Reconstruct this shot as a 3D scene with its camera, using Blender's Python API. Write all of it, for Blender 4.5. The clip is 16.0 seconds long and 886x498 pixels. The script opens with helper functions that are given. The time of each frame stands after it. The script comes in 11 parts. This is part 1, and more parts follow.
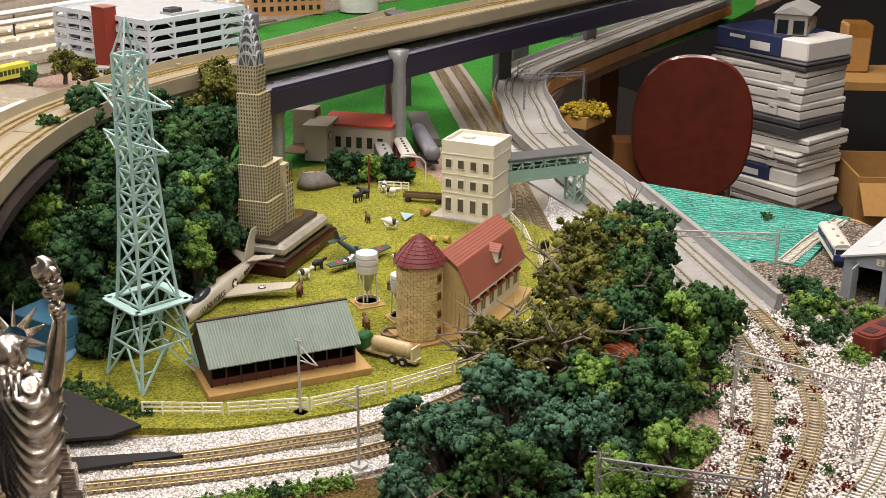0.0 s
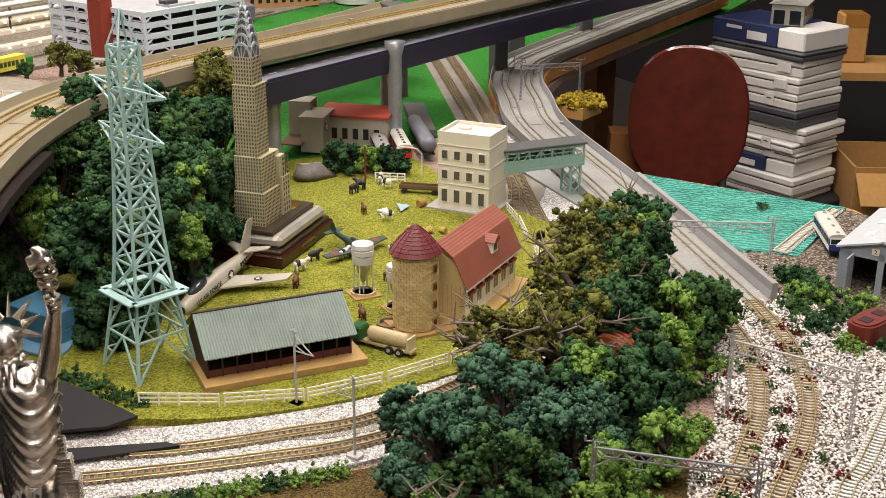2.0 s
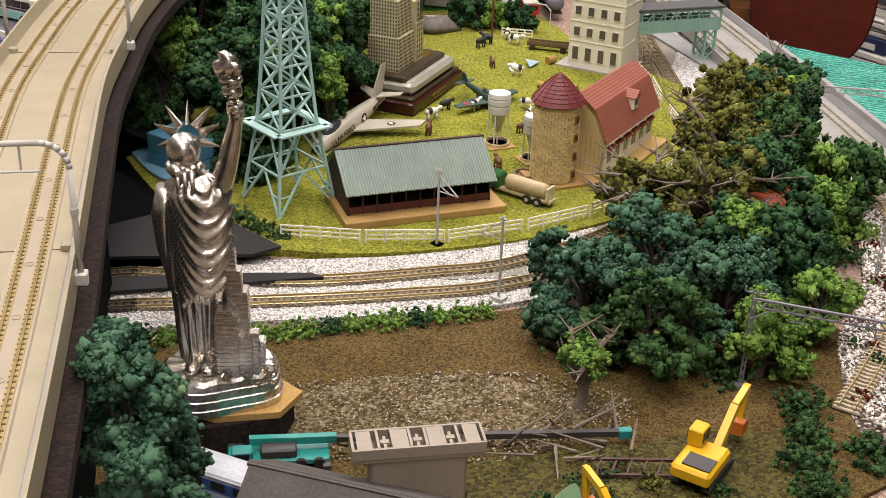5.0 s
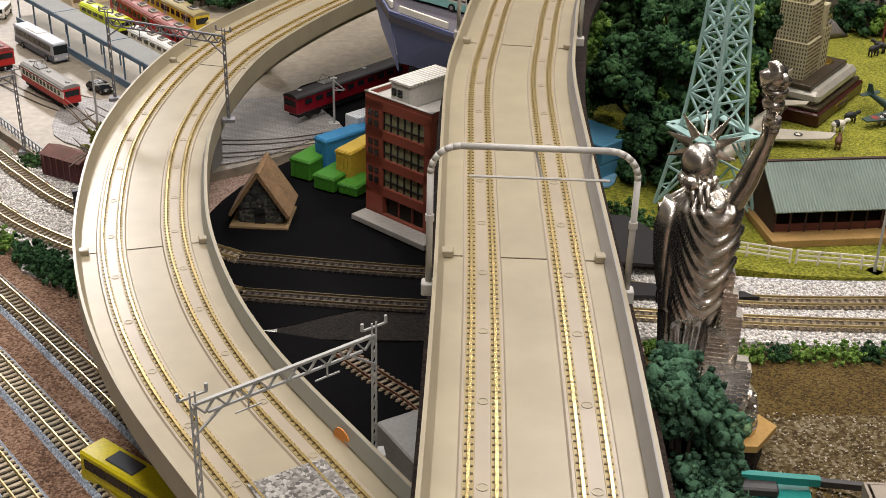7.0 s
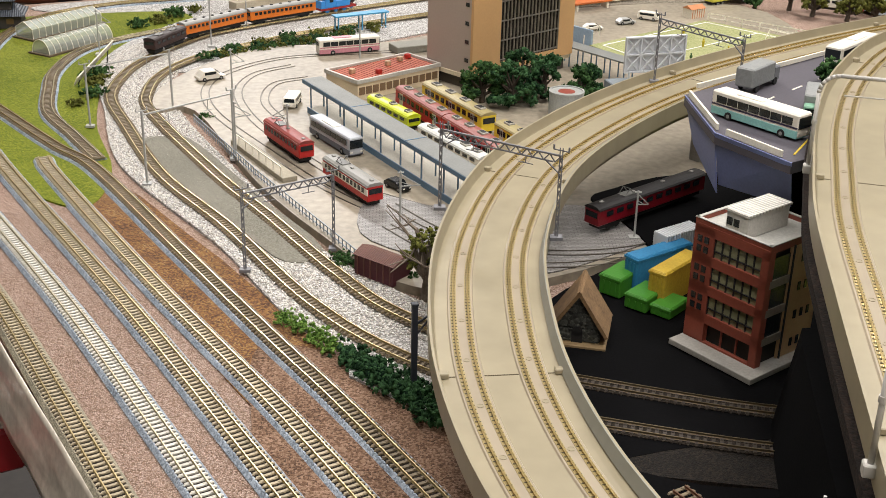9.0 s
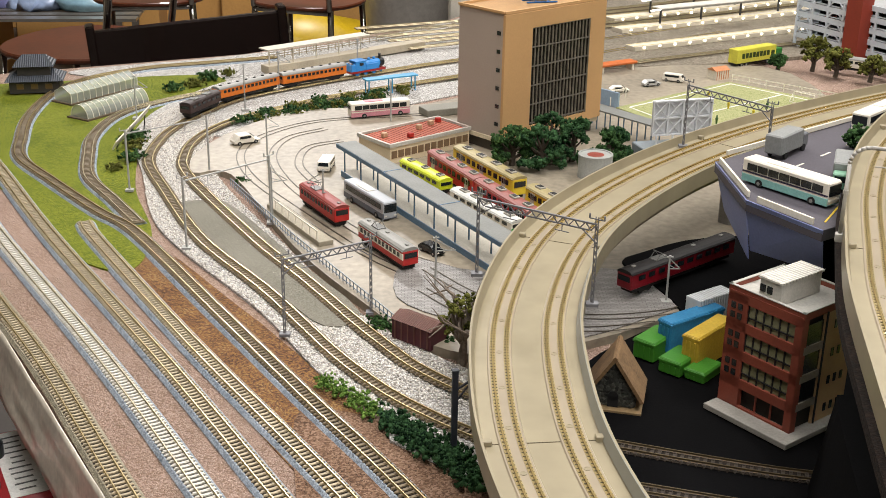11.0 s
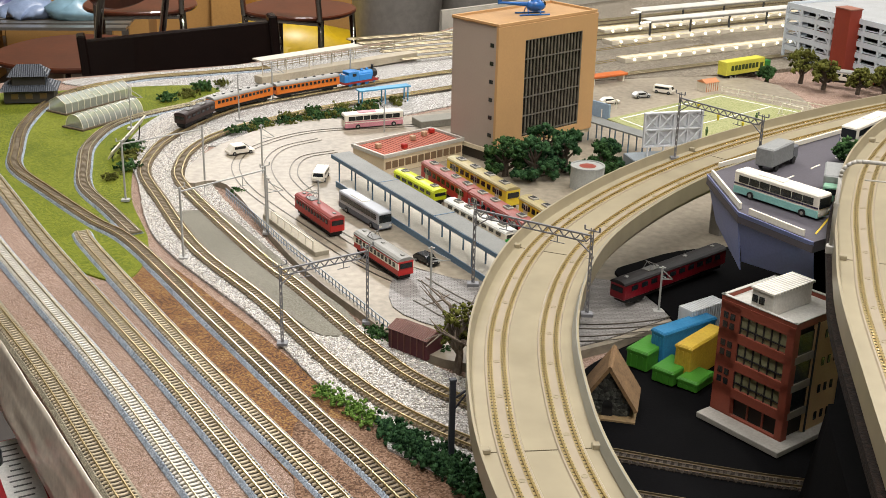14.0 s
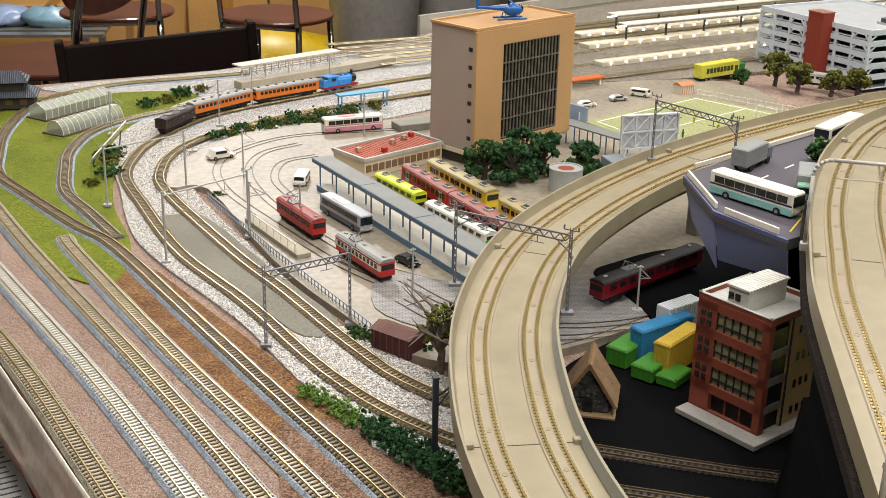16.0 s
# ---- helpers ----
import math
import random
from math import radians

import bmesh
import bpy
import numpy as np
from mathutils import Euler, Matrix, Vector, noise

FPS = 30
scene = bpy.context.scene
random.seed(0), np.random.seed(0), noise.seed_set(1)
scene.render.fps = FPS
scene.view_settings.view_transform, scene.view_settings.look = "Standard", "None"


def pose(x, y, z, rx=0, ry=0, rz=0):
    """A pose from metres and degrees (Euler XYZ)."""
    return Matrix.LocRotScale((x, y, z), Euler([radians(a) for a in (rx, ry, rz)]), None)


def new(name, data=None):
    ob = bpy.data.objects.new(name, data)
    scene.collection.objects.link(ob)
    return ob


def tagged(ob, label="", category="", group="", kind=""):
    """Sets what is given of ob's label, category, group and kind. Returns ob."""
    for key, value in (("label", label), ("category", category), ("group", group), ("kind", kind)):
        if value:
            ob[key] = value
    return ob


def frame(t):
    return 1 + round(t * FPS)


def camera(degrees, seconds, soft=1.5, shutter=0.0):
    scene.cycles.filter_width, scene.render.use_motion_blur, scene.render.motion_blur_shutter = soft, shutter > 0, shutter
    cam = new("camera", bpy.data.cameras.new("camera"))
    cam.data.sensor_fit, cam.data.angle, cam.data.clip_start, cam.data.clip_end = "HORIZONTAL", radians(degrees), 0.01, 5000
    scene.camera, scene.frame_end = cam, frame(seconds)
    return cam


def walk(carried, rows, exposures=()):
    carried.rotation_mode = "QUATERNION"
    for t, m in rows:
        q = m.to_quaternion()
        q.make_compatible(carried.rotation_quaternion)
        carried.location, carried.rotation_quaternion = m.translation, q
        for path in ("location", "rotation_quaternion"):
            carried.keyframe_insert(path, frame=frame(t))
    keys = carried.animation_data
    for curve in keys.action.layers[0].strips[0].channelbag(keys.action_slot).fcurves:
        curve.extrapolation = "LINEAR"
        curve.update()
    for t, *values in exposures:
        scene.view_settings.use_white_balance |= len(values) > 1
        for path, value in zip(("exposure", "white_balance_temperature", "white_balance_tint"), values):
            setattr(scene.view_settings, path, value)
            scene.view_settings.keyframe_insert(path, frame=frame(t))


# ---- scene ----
from mathutils import kdtree

# ---- camera ----
cam = camera(40.41, 16.0, soft=0.7)
# seconds, eye, heading, tilt, roll
PATH = [
    (0, (0.3283, -0.0732, 0.4441), -27.39, -20.24, 0.51),
    (0.5, (0.3275, -0.0757, 0.4445), -27.37, -20.14, 0.55),
    (1, (0.3265, -0.0755, 0.4447), -27.54, -20.09, 0.75),
    (1.5, (0.3279, -0.0766, 0.4444), -27.49, -20.17, 0.46),
    (2, (0.3294, -0.0755, 0.4434), -27.49, -20.62, 0.38),
    (2.5, (0.3313, -0.0757, 0.4404), -27.62, -21.11, 0.33),
    (3, (0.3289, -0.0744, 0.4338), -27.58, -22.37, 0.51),
    (3.2, (0.3262, -0.0733, 0.4302), -27.52, -23.02, 0.58),
    (5.5, (0.2591, -0.0378, 0.4078), -21.59, -26.63, 2.51),
    (6, (0.2335, -0.0189, 0.4048), -18.72, -26.96, 2.49),
    (6.5, (0.2007, 0.0022, 0.4025), -15.40, -27.26, 1.82),
    (7, (0.1621, 0.0264, 0.4026), -11.32, -27.13, 1.45),
    (7.5, (0.1258, 0.0441, 0.4040), -8.47, -27.18, 1.86),
    (8, (0.1002, 0.0527, 0.4111), -6.53, -26.39, 1.89),
    (8.5, (0.0713, 0.0580, 0.4226), -3.62, -25.07, 1.18),
    (9, (0.0547, 0.0638, 0.4304), -2.26, -24.08, 1.41),
    (9.5, (0.0504, 0.0680, 0.4348), -1.10, -23.26, 0.84),
    (11.8, (0.0362, 0.0426, 0.4532), -1.25, -21.31, 0.98),
    (12, (0.0358, 0.0424, 0.4539), -1.20, -21.27, 1.03),
    (12.5, (0.0348, 0.0392, 0.4550), -1.31, -21.12, 1.06),
    (13, (0.0339, 0.0373, 0.4549), -1.62, -21.05, 1.27),
    (13.5, (0.0329, 0.0394, 0.4546), -1.89, -21.19, 1.40),
    (14, (0.0323, 0.0391, 0.4540), -1.85, -21.21, 1.28),
    (14.5, (0.0330, 0.0327, 0.4538), -2.19, -21.06, 1.32),
    (15, (0.0320, 0.0257, 0.4566), -2.54, -20.80, 1.28),
    (15.5, (0.0305, 0.0236, 0.4563), -2.77, -20.72, 1.17),
    (16, (0.0294, 0.0251, 0.4553), -2.94, -20.93, 1.22),
]


def aim(eye, heading, tilt, roll):
    return pose(*eye, 90 + tilt, 0, heading) @ pose(0, 0, 0, 0, 0, roll)


walk(cam, [(t, aim(e, h, p, r)) for t, e, h, p, r in PATH], exposures=[(0.0, 0.03, 6750, 12), (5.5, 0.02, 6600, 12), (6.4, -0.08, 6580, 11), (7.0, -0.36, 6550, 9), (7.6, -0.30, 6520, 8), (8.5, -0.20, 6500, 7), (9.0, -0.17, 6500, 6), (16.0, -0.15, 6500, 5)])

# ---- light: ceiling panels of the room, and added fill lamps ----
world = bpy.data.worlds.new("room_light")
scene.world = world
world.use_nodes = True
world.node_tree.nodes["Background"].inputs[0].default_value = (1.0, 0.92, 0.86, 1)
world.node_tree.nodes["Background"].inputs[1].default_value = 0.02


def ceiling_and_fill_lamp(x, y, z, sx, sy, watts, colour=(1.0, 0.86, 0.66), rz=0):
    lamp = bpy.data.lights.new("ceiling_and_fill_lamp", "AREA")
    lamp.shape, lamp.size, lamp.size_y, lamp.energy, lamp.color = "RECTANGLE", sx, sy, watts, colour
    ob = new("ceiling_and_fill_lamp", lamp)
    ob.matrix_world = pose(x, y, z, 0, 0, rz)
    return ob


# Last four have no housing: unseen fills added to brighten statue and background.
for lx, ly, watts in ((0.75, 0.55, 24), (-0.35, 1.35, 20), (1.1, 2.0, 30), (-0.1, 0.15, 15), (0.3, -0.7, 14), (0.3, -2.2, 23), (-0.5, 4.3, 120), (1.9, 1.3, 20)):
    ceiling_and_fill_lamp(lx, ly, 1.77, 0.18, 1.2, watts, (1.0, 0.935, 0.93), rz=20)


# ---- materials ----
MATS = {}


def lin(c):
    """Linear colour from an sRGB hex string."""
    return tuple(((int(c[i:i + 2], 16) / 255 + 0.055) / 1.055) ** 2.4 if int(c[i:i + 2], 16) > 10 else int(c[i:i + 2], 16) / 3294 for i in (0, 2, 4))


def nodes_of(name):
    m = bpy.data.materials.new(name)
    m.use_nodes = True
    nt = m.node_tree
    return m, nt, nt.nodes["Principled BSDF"], nt.nodes.new, nt.links.new


def paint(name, c, rough=0.5, metal=0.0, var=0.18, scale=40.0, fine=500.0, bump=0.06, spec=0.5, rnd=0.0, coat=0.0):
    """A surface with a broad drift of tone, a fine grain and a slight relief."""
    if name in MATS:
        return MATS[name]
    m, nt, b, node, link = nodes_of(name)
    c = lin(c) if isinstance(c, str) else c
    co = node("ShaderNodeTexCoord")
    n1, n2 = node("ShaderNodeTexNoise"), node("ShaderNodeTexNoise")
    n1.inputs["Scale"].default_value, n1.inputs["Detail"].default_value = scale, 4
    n2.inputs["Scale"].default_value, n2.inputs["Detail"].default_value = fine, 3
    link(co.outputs["Object"], n1.inputs["Vector"]), link(co.outputs["Object"], n2.inputs["Vector"])
    add = node("ShaderNodeMath")
    add.operation = "ADD"
    link(n1.outputs["Fac"], add.inputs[0]), link(n2.outputs["Fac"], add.inputs[1])
    last = add.outputs[0]
    if rnd:
        info, sc, ad = node("ShaderNodeObjectInfo"), node("ShaderNodeMath"), node("ShaderNodeMath")
        sc.operation, sc.inputs[1].default_value, ad.operation = "MULTIPLY_ADD", rnd, "ADD"
        sc.inputs[2].default_value = -rnd / 2
        link(info.outputs["Random"], sc.inputs[0]), link(last, ad.inputs[0]), link(sc.outputs[0], ad.inputs[1])
        last = ad.outputs[0]
    ramp = node("ShaderNodeValToRGB")
    ramp.color_ramp.elements[0].position, ramp.color_ramp.elements[1].position = 0.3, 0.75
    half = node("ShaderNodeMath")
    half.operation, half.inputs[1].default_value = "MULTIPLY", 0.5
    link(last, half.inputs[0]), link(half.outputs[0], ramp.inputs[0])
    ramp.color_ramp.elements[0].color = (*[max(v * (1 - 1.6 * var), 0) for v in c], 1)
    ramp.color_ramp.elements[1].color = (*[min(v * (1 + 0.8 * var), 1) for v in c], 1)
    link(ramp.outputs[0], b.inputs["Base Color"])
    b.inputs["Roughness"].default_value, b.inputs["Metallic"].default_value = rough, metal
    b.inputs["Specular IOR Level"].default_value, b.inputs["Coat Weight"].default_value = spec, coat
    if bump:
        bp = node("ShaderNodeBump")
        bp.inputs["Strength"].default_value, bp.inputs["Distance"].default_value = bump * 4, 0.0006
        link(n2.outputs["Fac"], bp.inputs["Height"]), link(bp.outputs[0], b.inputs["Normal"])
    MATS[name] = m
    return m


def grit(name, colours, size=0.0016, rough=0.9, patch=14.0, bump=0.6, broad=0.45, gap=0.0):
    """Loose grains: each cell its own tone, with broad patches and real relief."""
    if name in MATS:
        return MATS[name]
    m, nt, b, node, link = nodes_of(name)
    co = node("ShaderNodeTexCoord")
    vo, n1, n2 = node("ShaderNodeTexVoronoi"), node("ShaderNodeTexNoise"), node("ShaderNodeTexNoise")
    vo.inputs["Scale"].default_value = 1 / size
    n1.inputs["Scale"].default_value, n1.inputs["Detail"].default_value = patch, 6
    n2.inputs["Scale"].default_value, n2.inputs["Detail"].default_value = 2 / size, 3
    for n in (vo, n1, n2):
        link(co.outputs["Object"], n.inputs["Vector"])
    sep, mix = node("ShaderNodeSeparateColor"), node("ShaderNodeMath")
    link(vo.outputs["Color"], sep.inputs[0])
    mix.operation = "MULTIPLY_ADD"
    mix.inputs[1].default_value = 1 - broad
    half = node("ShaderNodeMath")
    half.operation, half.inputs[1].default_value = "MULTIPLY", broad
    link(n1.outputs["Fac"], half.inputs[0]), link(sep.outputs[0], mix.inputs[0]), link(half.outputs[0], mix.inputs[2])
    ramp = node("ShaderNodeValToRGB")
    els = ramp.color_ramp.elements
    while len(els) < len(colours):
        els.new(0.5)
    for i, c in enumerate(colours):
        els[i].position = 0.12 + 0.76 * i / (len(colours) - 1)
        els[i].color = (*(lin(c) if isinstance(c, str) else c), 1)
    link(mix.outputs[0], ramp.inputs[0])
    last = ramp.outputs[0]
    if gap:
        mr, mm = node("ShaderNodeMapRange"), node("ShaderNodeMixRGB")
        mr.inputs[1].default_value, mr.inputs[2].default_value, mr.inputs[3].default_value, mr.inputs[4].default_value = 0.42, 0.72, 0.0, gap
        link(vo.outputs["Distance"], mr.inputs[0]), link(mr.outputs[0], mm.inputs[0]), link(last, mm.inputs[1])
        mm.inputs[2].default_value = els[0].color
        last = mm.outputs[0]
    link(last, b.inputs["Base Color"])
    b.inputs["Roughness"].default_value, b.inputs["Specular IOR Level"].default_value = rough, 0.25
    hs, bp = node("ShaderNodeMath"), node("ShaderNodeBump")
    hs.operation = "SUBTRACT"
    link(n2.outputs["Fac"], hs.inputs[0]), link(vo.outputs["Distance"], hs.inputs[1])
    bp.inputs["Strength"].default_value, bp.inputs["Distance"].default_value = bump, size * 0.7
    link(hs.outputs[0], bp.inputs["Height"]), link(bp.outputs[0], b.inputs["Normal"])
    MATS[name] = m
    return m


def foam(name, dark, mid, light, patch=0.5):
    """Ground-foam foliage: each tuft its own green, fine crumbs, broad light patches."""
    if name in MATS:
        return MATS[name]
    m, nt, b, node, link = nodes_of(name)
    geo, co = node("ShaderNodeNewGeometry"), node("ShaderNodeTexCoord")
    n1, n2 = node("ShaderNodeTexNoise"), node("ShaderNodeTexNoise")
    n1.inputs["Scale"].default_value, n1.inputs["Detail"].default_value, n1.inputs["Roughness"].default_value = 900, 4, 0.7
    n2.inputs["Scale"].default_value, n2.inputs["Detail"].default_value = 45, 3
    link(co.outputs["Object"], n1.inputs["Vector"]), link(co.outputs["Object"], n2.inputs["Vector"])
    last = None
    for sock, w, off in ((geo.outputs["Random Per Island"], 0.42, -0.02), (n1.outputs["Fac"], 0.75, -0.28), (n2.outputs["Fac"], patch * 1.6, -patch * 0.7)):
        mx = node("ShaderNodeMath")
        mx.operation, mx.inputs[1].default_value, mx.inputs[2].default_value = "MULTIPLY_ADD", w, off
        link(sock, mx.inputs[0])
        if last is None:
            last = mx
        else:
            ad = node("ShaderNodeMath")
            ad.operation = "ADD"
            link(last.outputs[0], ad.inputs[0]), link(mx.outputs[0], ad.inputs[1])
            last = ad
    ramp = node("ShaderNodeValToRGB")
    els = ramp.color_ramp.elements
    els.new(0.5), els.new(0.8)
    for i, (p, c) in enumerate(((0.12, dark), (0.42, mid), (0.62, mid), (0.92, light))):
        els[i].position, els[i].color = p, (*lin(c), 1)
    link(last.outputs[0], ramp.inputs[0]), link(ramp.outputs[0], b.inputs["Base Color"])
    b.inputs["Roughness"].default_value, b.inputs["Specular IOR Level"].default_value = 1.0, 0.05
    bp = node("ShaderNodeBump")
    bp.inputs["Strength"].default_value, bp.inputs["Distance"].default_value = 1.0, 0.0014
    link(n1.outputs["Fac"], bp.inputs["Height"]), link(bp.outputs[0], b.inputs["Normal"])
    MATS[name] = m
    return m


def ribbed(name, c, pitch, axis=0, rough=0.6, depth=0.5, dark=0.6, rows=None):
    """Ribs (or courses) across one axis, as relief with darker grooves."""
    if name in MATS:
        return MATS[name]
    m, nt, b, node, link = nodes_of(name)
    c = lin(c) if isinstance(c, str) else c
    co, sep, w, n1 = node("ShaderNodeTexCoord"), node("ShaderNodeSeparateXYZ"), node("ShaderNodeMath"), node("ShaderNodeTexNoise")
    link(co.outputs["Object"], sep.inputs[0])
    w.operation, w.inputs[1].default_value = "MULTIPLY", math.tau / pitch
    s = node("ShaderNodeMath")
    s.operation = "SINE"
    link(sep.outputs[axis], w.inputs[0]), link(w.outputs[0], s.inputs[0])
    n1.inputs["Scale"].default_value, n1.inputs["Detail"].default_value = 60, 5
    link(co.outputs["Object"], n1.inputs["Vector"])
    ramp, ad = node("ShaderNodeValToRGB"), node("ShaderNodeMath")
    ad.operation, ad.inputs[1].default_value = "MULTIPLY_ADD", 0.3
    link(s.outputs[0], ad.inputs[0]), link(n1.outputs["Fac"], ad.inputs[2]), link(ad.outputs[0], ramp.inputs[0])
    ramp.color_ramp.elements[0].position, ramp.color_ramp.elements[1].position = 0.15, 0.7
    ramp.color_ramp.elements[0].color = (*[v * dark for v in c], 1)
    ramp.color_ramp.elements[1].color = (*[min(1, v * 1.1) for v in c], 1)
    link(ramp.outputs[0], b.inputs["Base Color"])
    b.inputs["Roughness"].default_value = rough
    bp = node("ShaderNodeBump")
    bp.inputs["Strength"].default_value, bp.inputs["Distance"].default_value = depth, pitch * 0.4
    link(s.outputs[0], bp.inputs["Height"]), link(bp.outputs[0], b.inputs["Normal"])
    MATS[name] = m
    return m


def blocks(name, c, mortar, size, rough=0.8, bump=0.5):
    """Coursed blocks too small to pick apart."""
    if name in MATS:
        return MATS[name]
    m, nt, b, node, link = nodes_of(name)
    co, bt = node("ShaderNodeTexCoord"), node("ShaderNodeTexBrick")
    c = lin(c)
    link(co.outputs["Object"], bt.inputs["Vector"])
    bt.inputs["Scale"].default_value = 1 / size
    bt.inputs["Color1"].default_value, bt.inputs["Color2"].default_value = (*c, 1), (*[v * 0.75 for v in c], 1)
    bt.inputs["Mortar"].default_value, bt.inputs["Mortar Size"].default_value = (*lin(mortar), 1), 0.03
    n1, mx = node("ShaderNodeTexNoise"), node("ShaderNodeMixRGB")
    n1.inputs["Scale"].default_value, n1.inputs["Detail"].default_value = 80, 5
    link(co.outputs["Object"], n1.inputs["Vector"])
    mx.blend_type, mx.inputs[0].default_value = "OVERLAY", 0.35
    link(bt.outputs["Color"], mx.inputs[1]), link(n1.outputs["Fac"], mx.inputs[2]), link(mx.outputs[0], b.inputs["Base Color"])
    b.inputs["Roughness"].default_value = rough
    bp = node("ShaderNodeBump")
    bp.invert = True
    bp.inputs["Strength"].default_value, bp.inputs["Distance"].default_value = bump, 0.0006
    link(bt.outputs["Fac"], bp.inputs["Height"]), link(bp.outputs[0], b.inputs["Normal"])
    MATS[name] = m
    return m


def ripple(name, dark, light):
    """A crinkled shiny sheet with diagonal waves, its glints put into the colour."""
    m, nt, b, node, link = nodes_of(name)
    co, wv, n1, ramp, bp = node("ShaderNodeTexCoord"), node("ShaderNodeTexWave"), node("ShaderNodeTexNoise"), node("ShaderNodeValToRGB"), node("ShaderNodeBump")
    wv.bands_direction = "DIAGONAL"
    for key, v in (("Scale", 60.0), ("Distortion", 7.0), ("Detail", 3.0), ("Detail Scale", 2.0)):
        wv.inputs[key].default_value = v
    n1.inputs["Scale"].default_value, n1.inputs["Detail"].default_value = 22, 5
    mx = node("ShaderNodeMath")
    mx.operation, mx.inputs[1].default_value = "MULTIPLY_ADD", 0.45
    half = node("ShaderNodeMath")
    half.operation, half.inputs[1].default_value = "MULTIPLY", 0.6
    link(co.outputs["Object"], wv.inputs["Vector"]), link(co.outputs["Object"], n1.inputs["Vector"])
    link(n1.outputs["Fac"], half.inputs[0]), link(wv.outputs["Fac"], mx.inputs[0]), link(half.outputs[0], mx.inputs[2]), link(mx.outputs[0], ramp.inputs[0])
    ramp.color_ramp.elements[0].position, ramp.color_ramp.elements[1].position = 0.2, 0.85
    ramp.color_ramp.elements[0].color, ramp.color_ramp.elements[1].color = (*lin(dark), 1), (*lin(light), 1)
    link(ramp.outputs[0], b.inputs["Base Color"])
    b.inputs["Roughness"].default_value = 0.25
    bp.inputs["Strength"].default_value, bp.inputs["Distance"].default_value = 0.9, 0.003
    link(wv.outputs["Fac"], bp.inputs["Height"]), link(bp.outputs[0], b.inputs["Normal"])
    MATS[name] = m
    return m


def glass(name="window_glass", tint=(0.75, 0.8, 0.8), rough=0.05):
    if name in MATS:
        return MATS[name]
    m, nt, b, node, link = nodes_of(name)
    b.inputs["Base Color"].default_value, b.inputs["Roughness"].default_value = (*tint, 1), rough
    b.inputs["Transmission Weight"].default_value, b.inputs["IOR"].default_value = 1.0, 1.3
    MATS[name] = m
    return m


def glow(name, colour, strength):
    if name in MATS:
        return MATS[name]
    m, nt, b, node, link = nodes_of(name)
    b.inputs["Emission Color"].default_value, b.inputs["Emission Strength"].default_value = (*colour, 1), strength
    MATS[name] = m
    return m


